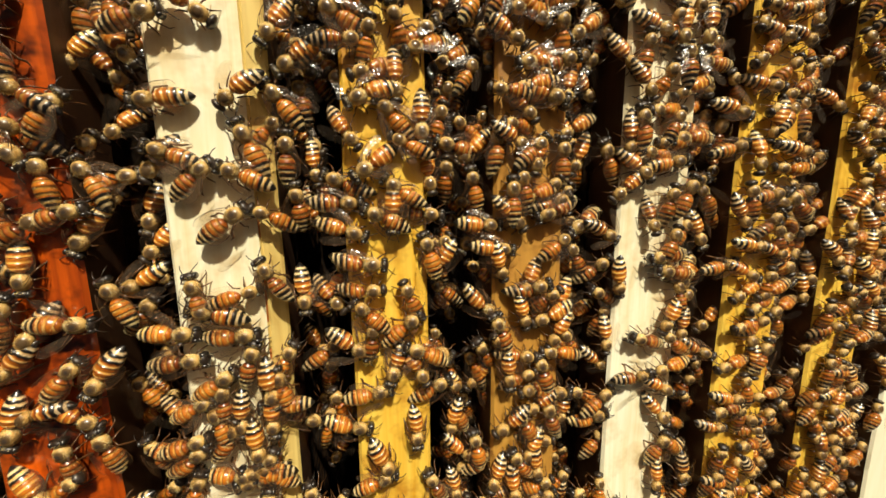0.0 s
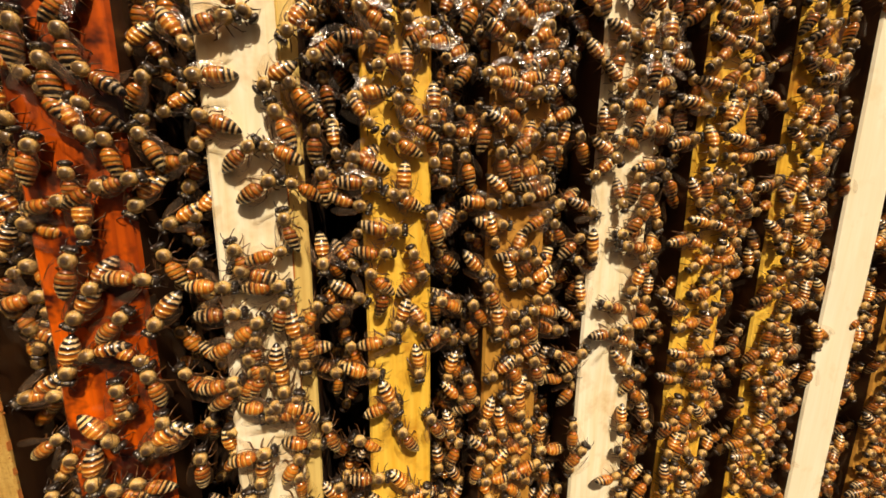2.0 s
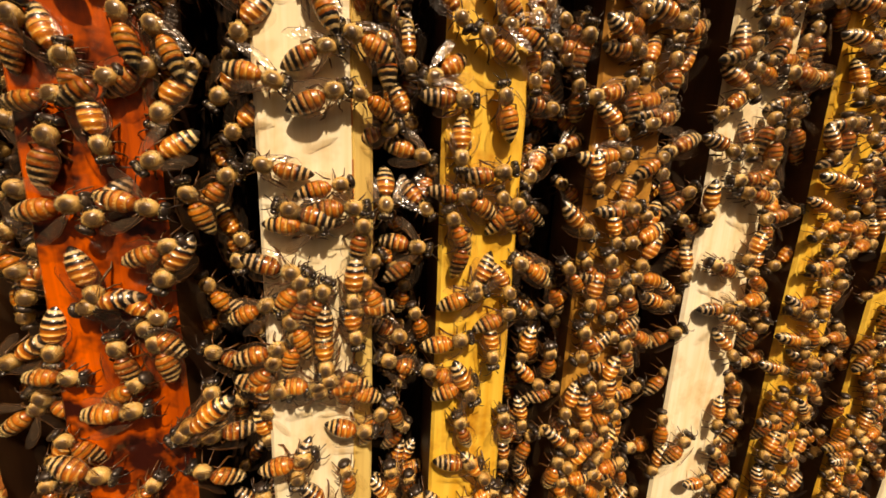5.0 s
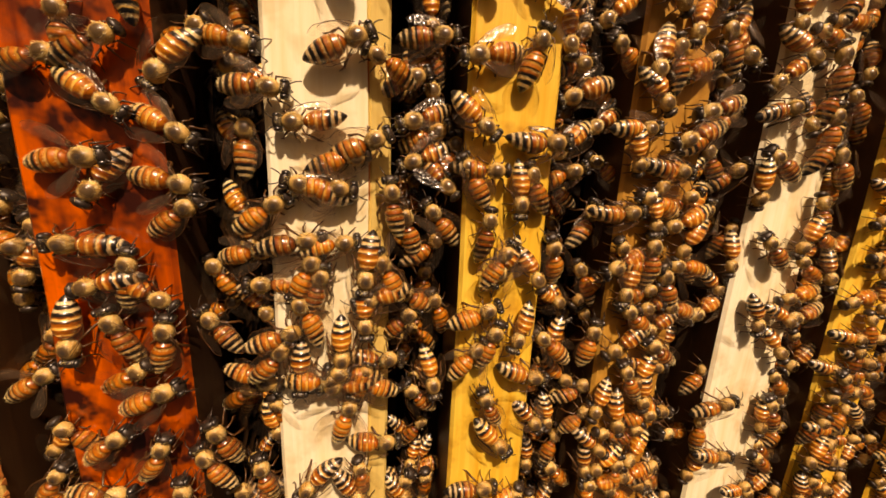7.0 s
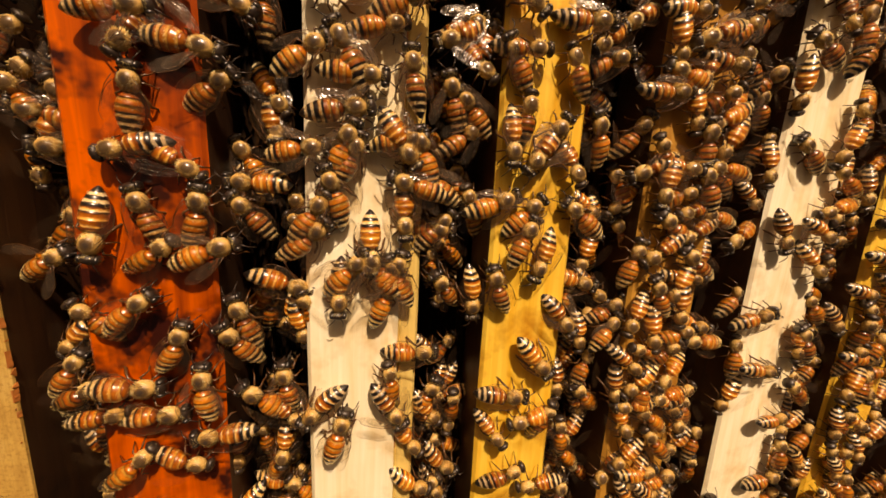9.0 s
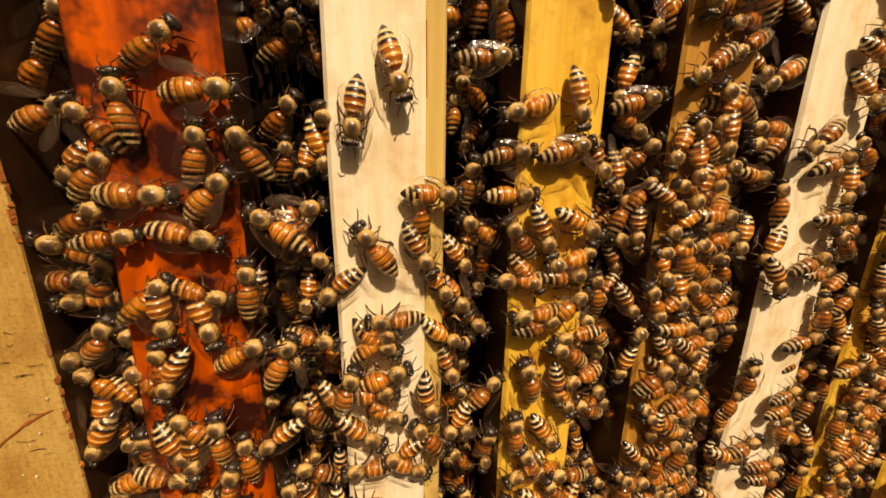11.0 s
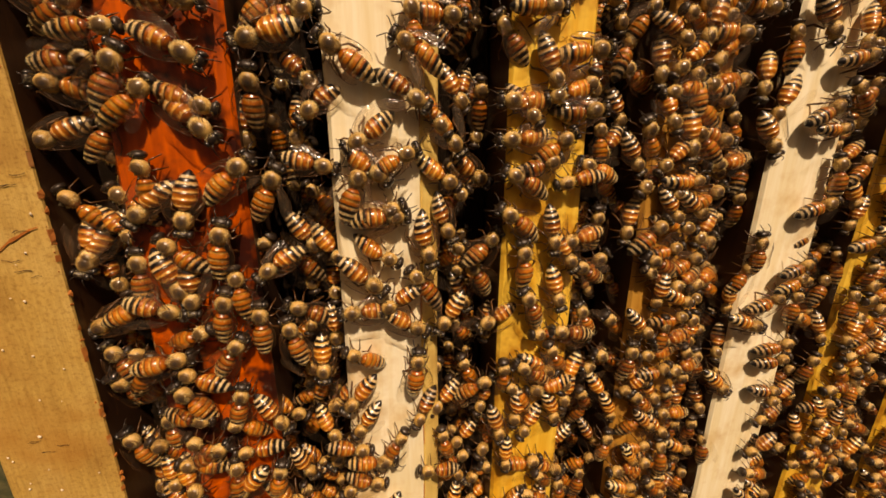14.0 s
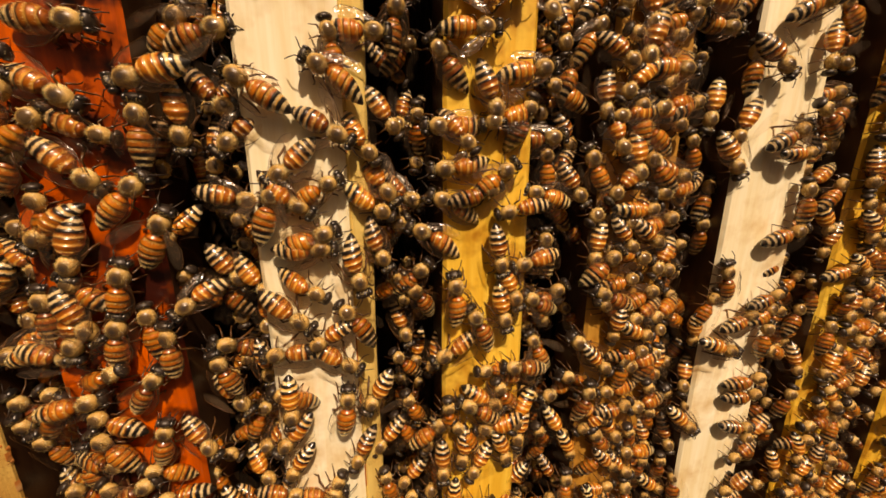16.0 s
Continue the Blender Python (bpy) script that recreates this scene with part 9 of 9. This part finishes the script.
    crawl(next(go), [(0, 62.8, -53, -14.9, -27), (8.8, 62.8, -53, -14.9, -27), (11, 69.3, -49, -4, -55), (11.5, 68.2, -46.9, -4.9, -55), (12, 68.4, -49.7, -4.7, -55), (13.5, 68.4, -48.9, -4.7, -55), (14, 69.2, -48.9, -4.1, -55), (14.5, 68.9, -50.3, -4.4, -55), (15, 68.1, -50, -5, -55), (15.5, 68.9, -50.8, -4.4, -55), (16, 68.2, -50.4, -4.9, -55)])
    crawl(next(go), [(0, 62.8, -50.4, -23.7, -97), (8.8, 62.8, -50.4, -23.7, -97), (10.8, 81.2, -45.8, 0, -80), (13.2, 81.2, -45.8, 0, -80), (13.5, 81.1, -44.2, 0, -80), (14, 82, -44.6, 0, -80), (15.5, 80.8, -43.7, 0, -80), (16, 80.6, -44.3, 0, -80)])
    crawl(next(go), [(0, 104.5, -42.1, -19.9, -24), (8.8, 104.5, -42.1, -19.9, -24), (10.8, 115.7, -42.9, 0, -57), (11, 115.6, -42.5, 0, -57), (11.5, 113.1, -42, -1.9, -57), (12, 115.1, -41.3, -0.3, -57), (12.5, 115, -41.9, -0.4, -57), (13.5, 113.1, -43.4, -1.8, -57), (14.5, 112.2, -43.8, -2.6, -57), (15.5, 112.8, -42.5, -2.1, -57), (16, 112.6, -42.9, -2.3, -57)])
    crawl(next(go), [(0, 56.8, -104.8, -4.4, -7), (10.8, 56.8, -104.8, -4.4, -7), (11, 58.8, -106.8, -5.9, -7), (11.5, 57.5, -104.6, -4.9, -7), (12, 56.7, -103.9, -4.2, -7), (12.5, 57.9, -104.2, -5.2, -7), (13, 56.8, -102.6, -4.3, -7), (13.5, 57, -101.4, -4.5, -7), (14, 57.2, -101.9, -4.6, -7), (14.5, 55, -102.1, -2.9, -7), (16, 55, -102.1, -2.9, -7)])
    crawl(next(go), [(0, 37.6, -91.7, 0, 122), (10.8, 37.6, -91.7, 0, 122), (11.5, 37.6, -91.7, 0, 122), (12.5, 36.8, -88.6, 0, 122), (13, 36.8, -88.2, 0, 122), (13.5, 35.4, -87.5, 0, 122), (14, 37.6, -86.7, 0, 122), (14.5, 36.6, -85.9, 0, 122), (15, 39.3, -84.7, 0, 122), (15.3, 38.8, -82.5, 0, 122), (16, 38.8, -82.5, 0, 122)])
    crawl(next(go), [(0, 35.8, -98.1, 0, -152), (10.8, 35.8, -98.1, 0, -152), (11.5, 33.6, -95.2, 0, -152), (12, 32.1, -94.4, -0.5, -152), (12.5, 28.9, -95.7, -3, -152), (13, 29, -95.6, -3, -152), (13.5, 27.7, -93.3, -4, -152), (14.5, 29, -94.3, -3, -152), (15, 30.8, -93.3, -1.5, -152), (16, 31.1, -92, -1.3, -152)])
    crawl(next(go), [(0, 43.1, -85, 0, -54), (10.8, 43.1, -85, 0, -54), (11, 44.4, -86.2, 0, -54), (11.5, 45, -87.3, 0, -55), (12, 44.8, -85.7, 0, -59), (13, 45.4, -85.9, 0, -67), (13.5, 45.1, -87, 0, -71), (14, 46.8, -86.7, 0, -74), (14.5, 46.7, -86.3, 0, -78), (15, 48.6, -84.7, 0, -78), (16, 46.6, -82.4, 0, -78)])
    crawl(next(go), [(0, 25.2, -118.2, -5.9, 29), (10.8, 25.2, -118.2, -5.9, 29), (11.5, 25.2, -118.2, -5.9, 29), (12, 27, -117.5, -4.5, 29), (12.5, 25.9, -117.6, -5.3, 29), (13, 26.1, -117, -5.2, 29), (13.5, 25.6, -115.2, -5.6, 30), (14, 27, -114.5, -4.5, 30), (15, 30.9, -116.4, -1.5, 31), (15.5, 30.8, -114.8, -1.6, 31), (16, 29.2, -115.6, -2.8, 31)])
    crawl(next(go), [(0, 45.1, -109.5, 0, -33), (10.8, 45.1, -109.5, 0, -33), (14.3, 45.1, -109.5, 0, -33), (14.5, 44.3, -109, 0, -33), (15, 46.8, -109.2, 0, -33), (15.5, 46.7, -109.2, 0, -33), (16, 44.7, -107.9, 0, -33)])
    crawl(next(go), [(0, 70.8, -107.2, -2.9, 137), (10.8, 70.8, -107.2, -2.9, 137), (11, 72.4, -106.4, -1.6, 137), (11.5, 70.5, -104.5, -3.1, 137), (12, 69.9, -103.6, -3.6, 137), (12.5, 71.1, -101.9, -2.6, 137), (13, 69.7, -98.5, -3.7, 137), (13.5, 69.4, -96.9, -3.9, 137), (14, 67.7, -97.5, -5.3, 137), (14.5, 67.2, -96.6, -5.7, 137), (15, 71.1, -95.5, -2.7, 137), (15.5, 72.7, -95.2, -1.4, 137), (16, 71.1, -93.5, -2.7, 137)])
    crawl(next(go), [(0, 119.7, -100.6, 0, 26), (10.8, 119.7, -100.6, 0, 26), (11, 120.8, -100.3, 0, 26), (11.5, 118.5, -97.1, 0, 26), (12, 122.2, -96.2, 0, 26), (12.5, 122.7, -96.6, 0, 26), (13, 121, -92.6, 0, 26), (14, 124.5, -92.9, 0, 26), (14.5, 125.3, -91.1, 0, 26), (15, 130.6, -92, 0, 26), (15.5, 126.9, -90, 0, 26), (16, 125, -88.1, 0, 26)])
    crawl(next(go), [(0, 50.5, -147.1, 0, -23), (10.8, 50.5, -147.1, 0, -23), (13.5, 50.5, -147.1, 0, -23), (14.5, 54.2, -151.3, -2.4, -23), (15, 60.5, -156.9, -7, -23), (15.5, 58.1, -155.6, -5.4, -23), (15.9, 55.2, -148.1, -3.1, -23), (16, 55.2, -148.1, -3.1, -23)])
    crawl(next(go), [(0, 67.4, -111.8, -5.5, 156), (10.8, 67.4, -111.8, -5.5, 156), (11.5, 66.9, -112, -5.9, 156), (13.5, 67.6, -110.1, -5.4, 156), (14, 67.6, -111.3, -5.4, 156), (16, 69.3, -105, -4.1, 156)])
    crawl(next(go), [(0, 62.8, -67.9, -18.5, -107), (8.8, 62.8, -67.9, -18.5, -107), (10.8, 69.1, -68.5, -4.2, -96), (14.5, 69.1, -68.5, -4.2, -96), (16, 72.1, -67.1, -1.9, -96)])
    crawl(next(go), [(0, -63.8, -49.2, -22.1, -136), (8.8, -63.8, -49.2, -22.1, -136), (10.8, -72.8, -52.2, -7, -156), (11.3, -72.8, -52.2, -7, -156), (11.5, -72.5, -50.1, -7, -156), (12.5, -72, -51.2, -7, -156), (13, -72.3, -47.1, -7, -156), (13.5, -72.2, -45.9, -7, -156), (14.6, -72.3, -41, -7, -156), (16, -72.3, -41, -7, -156)])
    crawl(next(go), [(0, -72.7, -76.9, -7, -118), (10.8, -72.7, -76.9, -7, -118), (11.5, -71.1, -71.7, -7, -118), (12, -70.5, -69.4, -7, -118), (12.5, -70.5, -69.3, -7, -118), (13, -70.8, -72, -7, -118), (14.1, -70.6, -71.3, -7, -118), (16, -70.6, -71.3, -7, -118)])
    crawl(next(go), [(0, -61.5, -75.2, -6.5, 88), (10.8, -61.5, -75.2, -6.5, 88), (11.9, -58.1, -72.2, -3.8, 88), (16, -58.1, -72.2, -3.8, 88)])
    crawl(next(go), [(0, -50.4, -75.9, 0, -62), (10.8, -50.4, -75.9, 0, -62), (11.2, -50.4, -75.9, 0, -62), (11.4, -49, -77.1, 0, -62), (16, -49, -77.1, 0, -62)])
    crawl(next(go), [(0, -21, -54.1, -23.3, -28), (8.8, -21, -54.1, -23.3, -28), (10.8, -24.8, -56.6, -4.6, -3), (11, -24.7, -56.5, -4.8, -3), (13.2, -19.8, -68.9, -6.7, -53), (16, -19.8, -68.9, -6.7, -53)])
    crawl(next(go), [(0, -21, -53.3, -23.8, -37), (8.8, -21, -53.3, -23.8, -37), (10.8, -17.2, -51.4, -4.6, -14), (12, -15.1, -50.9, -3, -14), (12.5, -13.3, -50.6, -1.6, -14), (13, -15.4, -49.6, -3.3, -14), (16, -15.4, -50, -3.3, -14)])
    crawl(next(go), [(0, -21, -56.9, -14.3, -7), (8.8, -21, -56.9, -14.3, -7), (10.8, -2.9, -51.2, 0, -33), (11, -2.1, -52.1, 0, -33), (11.6, -2.8, -50.9, 0, -33), (16, -2.8, -50.9, 0, -33)])
    crawl(next(go), [(0, -6.7, -77.6, 0, -41), (10.8, -6.7, -77.6, 0, -41), (11.3, -6.7, -77.6, 0, -41), (12.1, -4.8, -78.4, 0, -41), (16, -4.8, -78.4, 0, -41)])
    crawl(next(go), [(0, -31.2, -76, 0, -142), (10.8, -31.2, -76, 0, -142), (12.5, -30, -76.1, -0.6, -142), (13, -29.4, -74.4, -1.1, -142), (16, -29.4, -74.4, -1.1, -142)])
    crawl(next(go), [(0, -24, -89.7, -5.3, 155), (10.8, -24, -89.7, -5.3, 155), (12, -24, -87.6, -5.3, 155), (13, -23.8, -87.5, -5.4, 155), (14.5, -23.8, -85.7, -5.5, 155), (16, -23.8, -85.8, -5.4, 155)])
    crawl(next(go), [(0, 22, -70.1, -16.3, 41), (8.8, 22, -70.1, -16.3, 41), (11, 27, -69.3, -4.5, 45), (12, 27.1, -68.7, -4.4, 45), (13, 27.7, -69.4, -4, 45), (13.5, 27.2, -70.4, -4.4, 45), (15, 27.2, -69.3, -4.3, 45), (16, 25.6, -69.4, -5.6, 45)])
    crawl(next(go), [(0, 57.8, -81.5, -5.1, 146), (10.8, 57.8, -81.5, -5.1, 146), (11.5, 55, -74.8, -2.9, 146), (12, 57, -78.3, -4.5, 146), (12.3, 55.5, -79.1, -3.3, 146), (16, 55.5, -79.1, -3.3, 146)])
    crawl(next(go), [(0, 27.1, -85.6, -4.4, 85), (10.8, 27.1, -85.6, -4.4, 85), (11, 27.6, -85.8, -4.1, 85), (12, 25.1, -80.6, -6, 101), (12.5, 22.7, -78.6, -7, 112), (13.5, 23.1, -78.6, -7, 128), (15.5, 24.5, -78.1, -6.5, 128), (16, 23.6, -75.5, -7, 128)])
    crawl(next(go), [(0, -63.8, -36.3, -18.7, 40), (8.8, -63.8, -36.3, -18.7, 40), (10.8, -66.4, -33.8, -7, 8), (11, -66.2, -33.3, -7, 8), (11.5, -64.2, -29, -7, 8), (13, -62.9, -28.7, -7, 8), (13.5, -63.4, -28, -7, 8), (13.6, -62.4, -27.6, -7, 8), (16, -62.4, -27.6, -7, 8)])
    crawl(next(go), [(0, 104.5, -51.8, -23.7, -172), (8.8, 104.5, -51.8, -23.7, -172), (10.8, 91.1, -51.6, 0, -174), (11, 91.8, -52.2, 0, -174), (11.5, 92.5, -51.6, 0, -174), (12, 94.2, -48.2, -0.6, -174), (12.5, 93, -50.1, 0, -174), (13.5, 93, -49.8, 0, -174), (14, 92.5, -49.2, 0, -174), (14.5, 89.9, -49.1, 0, -174), (15, 90.9, -49.8, 0, -174), (16, 89.7, -49.7, 0, -174)])
    crawl(next(go), [(0, 104.5, -37.2, -19.4, -89), (8.8, 104.5, -37.2, -19.4, -89), (10.8, 107.6, -33.4, -6.1, -97), (11, 106.9, -32.1, -6.7, -97), (12.5, 107.4, -28.4, -6.3, -97), (13, 107.8, -29.4, -6, -97), (14.5, 108.1, -27.9, -5.7, -97), (15.5, 105.9, -28.9, -7, -97), (16, 106.1, -30.1, -7, -97)])
    crawl(next(go), [(0, -68.5, -90.2, -7, -152), (10.8, -68.5, -90.2, -7, -152), (11.5, -68.4, -90.6, -7, -152), (12, -68.8, -88.9, -7, -152), (12.5, -69.1, -88.6, -7, -152), (13, -68.7, -86.4, -7, -152), (14, -69.6, -87.3, -7, -152), (14.5, -70.2, -85.5, -7, -152), (15.5, -70.5, -84.6, -7, -152), (16, -70.3, -85.9, -7, -152)])
    crawl(next(go), [(0, -61.6, -84.7, -6.6, 24), (10.8, -61.6, -84.7, -6.6, 24), (13.1, -61.6, -84.7, -6.6, 24), (13.4, -60.6, -82.8, -5.7, 24), (16, -60.6, -82.8, -5.7, 24)])
    crawl(next(go), [(0, -67.8, -101.3, -7, 121), (10.8, -67.8, -101.3, -7, 121), (11.5, -67.8, -101.3, -7, 121), (12.5, -68.3, -99.9, -7, 121), (13, -68.2, -99.3, -7, 121), (13.5, -69.3, -98.7, -7, 121), (14, -69.4, -96.7, -7, 121), (15, -70.3, -96.2, -7, 121), (16, -71.3, -98, -7, 121)])
    crawl(next(go), [(0, -70.1, -107.4, -7, 116), (10.8, -70.1, -107.4, -7, 116), (13.2, -70.1, -107.4, -7, 116), (14, -69.9, -103.7, -7, 116), (15, -71.2, -102.7, -7, 116), (15.5, -71.6, -102.6, -7, 116), (16, -71.6, -103.9, -7, 116)])
    crawl(next(go), [(0, -27.7, -93.5, -2.4, 106), (10.8, -27.7, -93.5, -2.4, 106), (11, -27.7, -93.5, -2.4, 106), (11.5, -25.5, -97.5, -4.2, 106), (12, -26.9, -98.4, -3, 106), (12.5, -26.8, -97.5, -3.1, 106), (13.5, -26.8, -93.2, -3.1, 106), (15, -25.2, -91.9, -4.3, 106), (15.5, -24.6, -92.2, -4.8, 106), (16, -25.3, -90.9, -4.3, 106)])
    crawl(next(go), [(0, -16.7, -106.6, -4.3, -90), (10.8, -16.7, -106.6, -4.3, -90), (11.4, -16.7, -106.6, -4.3, -90), (11.5, -15.9, -105.1, -3.7, -90), (12.5, -15.6, -105.5, -3.4, -90), (13.5, -18.5, -105, -5.7, -90), (14, -19.3, -105.7, -6.3, -90), (15, -17.4, -105.5, -4.8, -90), (15.5, -14.8, -104.7, -2.8, -90), (16, -8.7, -104, 0, -90)])
    crawl(next(go), [(0, -3.2, -65.1, 0, 1), (10.8, -3.2, -65.1, 0, 1), (11.8, -3.2, -65.1, 0, 1), (12, -2.1, -65.2, 0, 1), (13, -1.5, -64.4, 0, 1), (13.5, 0.6, -62.9, 0, 1), (13.8, 0.7, -61.9, 0, 1), (16, 0.7, -61.9, 0, 1)])
    crawl(next(go), [(0, -25.9, -125.3, -3.8, -68), (10.8, -25.9, -125.3, -3.8, -68), (13, -25.9, -125.3, -3.8, -68), (13.5, -26.4, -129.7, -3.4, -68), (14.1, -25.8, -136.8, -3.9, -68), (16, -25.8, -136.8, -3.9, -68)])
    crawl(next(go), [(0, 5.6, -89.8, 0, -30), (10.8, 5.6, -89.8, 0, -30), (13.1, 5.6, -89.8, 0, -30), (13.4, 6.1, -91.6, 0, -30), (16, 6.1, -91.6, 0, -30)])
    crawl(next(go), [(0, 33.5, -80.2, 0, 99), (10.8, 33.5, -80.2, 0, 99), (11, 33.8, -80.2, 0, 99), (11.5, 32, -78.5, -0.6, 99), (12, 32.1, -77.4, -0.6, 99), (12.5, 34.1, -76.4, 0, 99), (13, 35, -75.6, 0, 99), (13.5, 34.4, -74.3, 0, 99), (14, 35.7, -73.5, 0, 99), (15, 33.7, -73.5, 0, 99), (16, 33.7, -73.5, 0, 99)])
    crawl(next(go), [(0, 62.8, -71.5, -20.5, -156), (8.8, 62.8, -71.5, -20.5, -156), (10.8, 50, -67.3, 0, -164), (11, 50.4, -67.8, 0, -164), (11.5, 49.3, -63.8, 0, -164), (13.5, 49.8, -69.7, 0, -164), (14.5, 50.4, -69.9, 0, -164), (15, 52.2, -69.5, -0.7, -164), (15.4, 52.5, -68, -1, -164), (16, 52.5, -68, -1, -164)])
    crawl(next(go), [(0, 63.1, -104.2, -7, 116), (10.8, 63.1, -104.2, -7, 116), (11.5, 63.3, -102, -7, 116), (12, 62.3, -100.3, -7, 116), (12.5, 61.6, -99.9, -7, 116), (13, 59.4, -98.1, -6.4, 116), (13.5, 58.5, -96.1, -5.7, 116), (14.5, 59.6, -95.2, -6.6, 116), (15.5, 61.4, -95.8, -7, 116), (16, 57.9, -93.9, -5.2, 116)])
    crawl(next(go), [(0, 62.8, -72.4, -23.3, 69), (8.8, 62.8, -72.4, -23.3, 69), (10.8, 81.1, -67.4, 0, 46), (11, 79.7, -68.3, 0, 46), (11.5, 80, -68.8, 0, 46), (12, 77.8, -67.7, 0, 46), (13, 77, -68.3, 0, 46), (13.4, 76, -67.7, 0, 46), (16, 76, -67.7, 0, 46)])
    crawl(next(go), [(0, 79.1, -85, 0, 153), (10.8, 79.1, -85, 0, 153), (11, 79.7, -84.9, 0, 153), (11.5, 78.2, -82.4, 0, 153), (12, 81.9, -81.8, 0, 153), (13, 79.4, -78.4, 0, 153), (13.5, 77.6, -77.4, 0, 153), (14.5, 76.3, -76.5, 0, 153), (15, 76.9, -76.3, 0, 153), (16, 75.6, -77.5, 0, 153)])
    crawl(next(go), [(0, 104.5, -82.7, -17.7, 59), (8.8, 104.5, -82.7, -17.7, 59), (10.8, 91.2, -77.4, 0, 30), (13, 90.7, -77.1, 0, 30), (13.5, 88.9, -77.3, 0, 30), (14, 89.7, -77.4, 0, 30), (14.5, 89.4, -75.7, 0, 30), (15, 91.2, -76.8, 0, 30), (15.5, 89.6, -76.5, 0, 30), (16, 89.3, -77.7, 0, 30)])
    crawl(next(go), [(0, 115, -105.7, -0.4, -20), (11, 115, -105.7, -0.4, -20), (11.5, 112, -103.1, -2.7, -20), (12.5, 116.4, -103.5, 0, -20), (13.5, 115.3, -101.2, -0.2, -20), (14, 117.8, -101.9, 0, -20), (14.5, 119.9, -101.3, 0, -20), (15, 123.8, -101.9, 0, -20), (15.5, 122.1, -101.3, 0, -20), (16, 119.7, -98.7, 0, -20)])
    crawl(next(go), [(0, 86.4, -109.9, 0, -164), (10.8, 86.4, -109.9, 0, -164), (11, 86.7, -110.3, 0, -164), (11.5, 85, -108, 0, -164), (12.5, 86, -108.7, 0, -164), (13.5, 83.4, -105.8, 0, -164), (15, 89, -103.1, 0, -164), (15.5, 88.5, -102.7, 0, -164), (16, 86.9, -100.8, 0, -164)])
    crawl(next(go), [(0, 36.6, -109.3, 0, 153), (10.8, 36.6, -109.3, 0, 153), (13, 36.6, -109.3, 0, 153), (13.5, 38.4, -109.8, 0, 153), (13.9, 38.7, -108.3, 0, 153), (16, 38.7, -108.3, 0, 153)])
    crawl(next(go), [(0, 68.2, -117.9, -4.9, -159), (10.8, 68.2, -117.9, -4.9, -159), (13, 68.2, -117.9, -4.9, -159), (13.5, 65.1, -116.2, -7, -159), (14, 63.2, -115.2, -7, -159), (14.5, 63, -114.2, -7, -159), (14.9, 64.9, -112.9, -7, -159), (16, 64.9, -112.9, -7, -159)])
    crawl(next(go), [(0, 48.6, -99, 0, 170), (10.8, 48.6, -99, 0, 170), (11, 49.6, -100.2, 0, 170), (11.5, 49.7, -99.2, 0, 170), (12, 49, -100.4, 0, 170), (12.5, 50.6, -100.6, 0, 170), (14, 49.7, -97.3, 0, 170), (14.5, 50.6, -99.6, 0, 170), (15, 49.2, -98.9, 0, 170), (15.1, 50.5, -97.6, 0, 170), (16, 50.5, -97.6, 0, 170)])
    roam(BEES[COUNT:COUNT + ROAMING])
    near, far = free_places(STILL, 2100)
    rng = random.Random(77)
    for b, (x, y, z, a) in zip(BEES[COUNT + ROAMING:], near):
        rows, t = [], 0.0
        while t < 16:
            rows.append((t, x, y, z, a))
            t += rng.uniform(1.2, 3.5)
            x, y, a = x + rng.uniform(-0.7, 0.7), y + rng.uniform(-1.2, 1.2), a + rng.uniform(-12, 12)
        crawl(b, rows + [(16, x, y, z, a)])
    bee_mass(far)


motions()
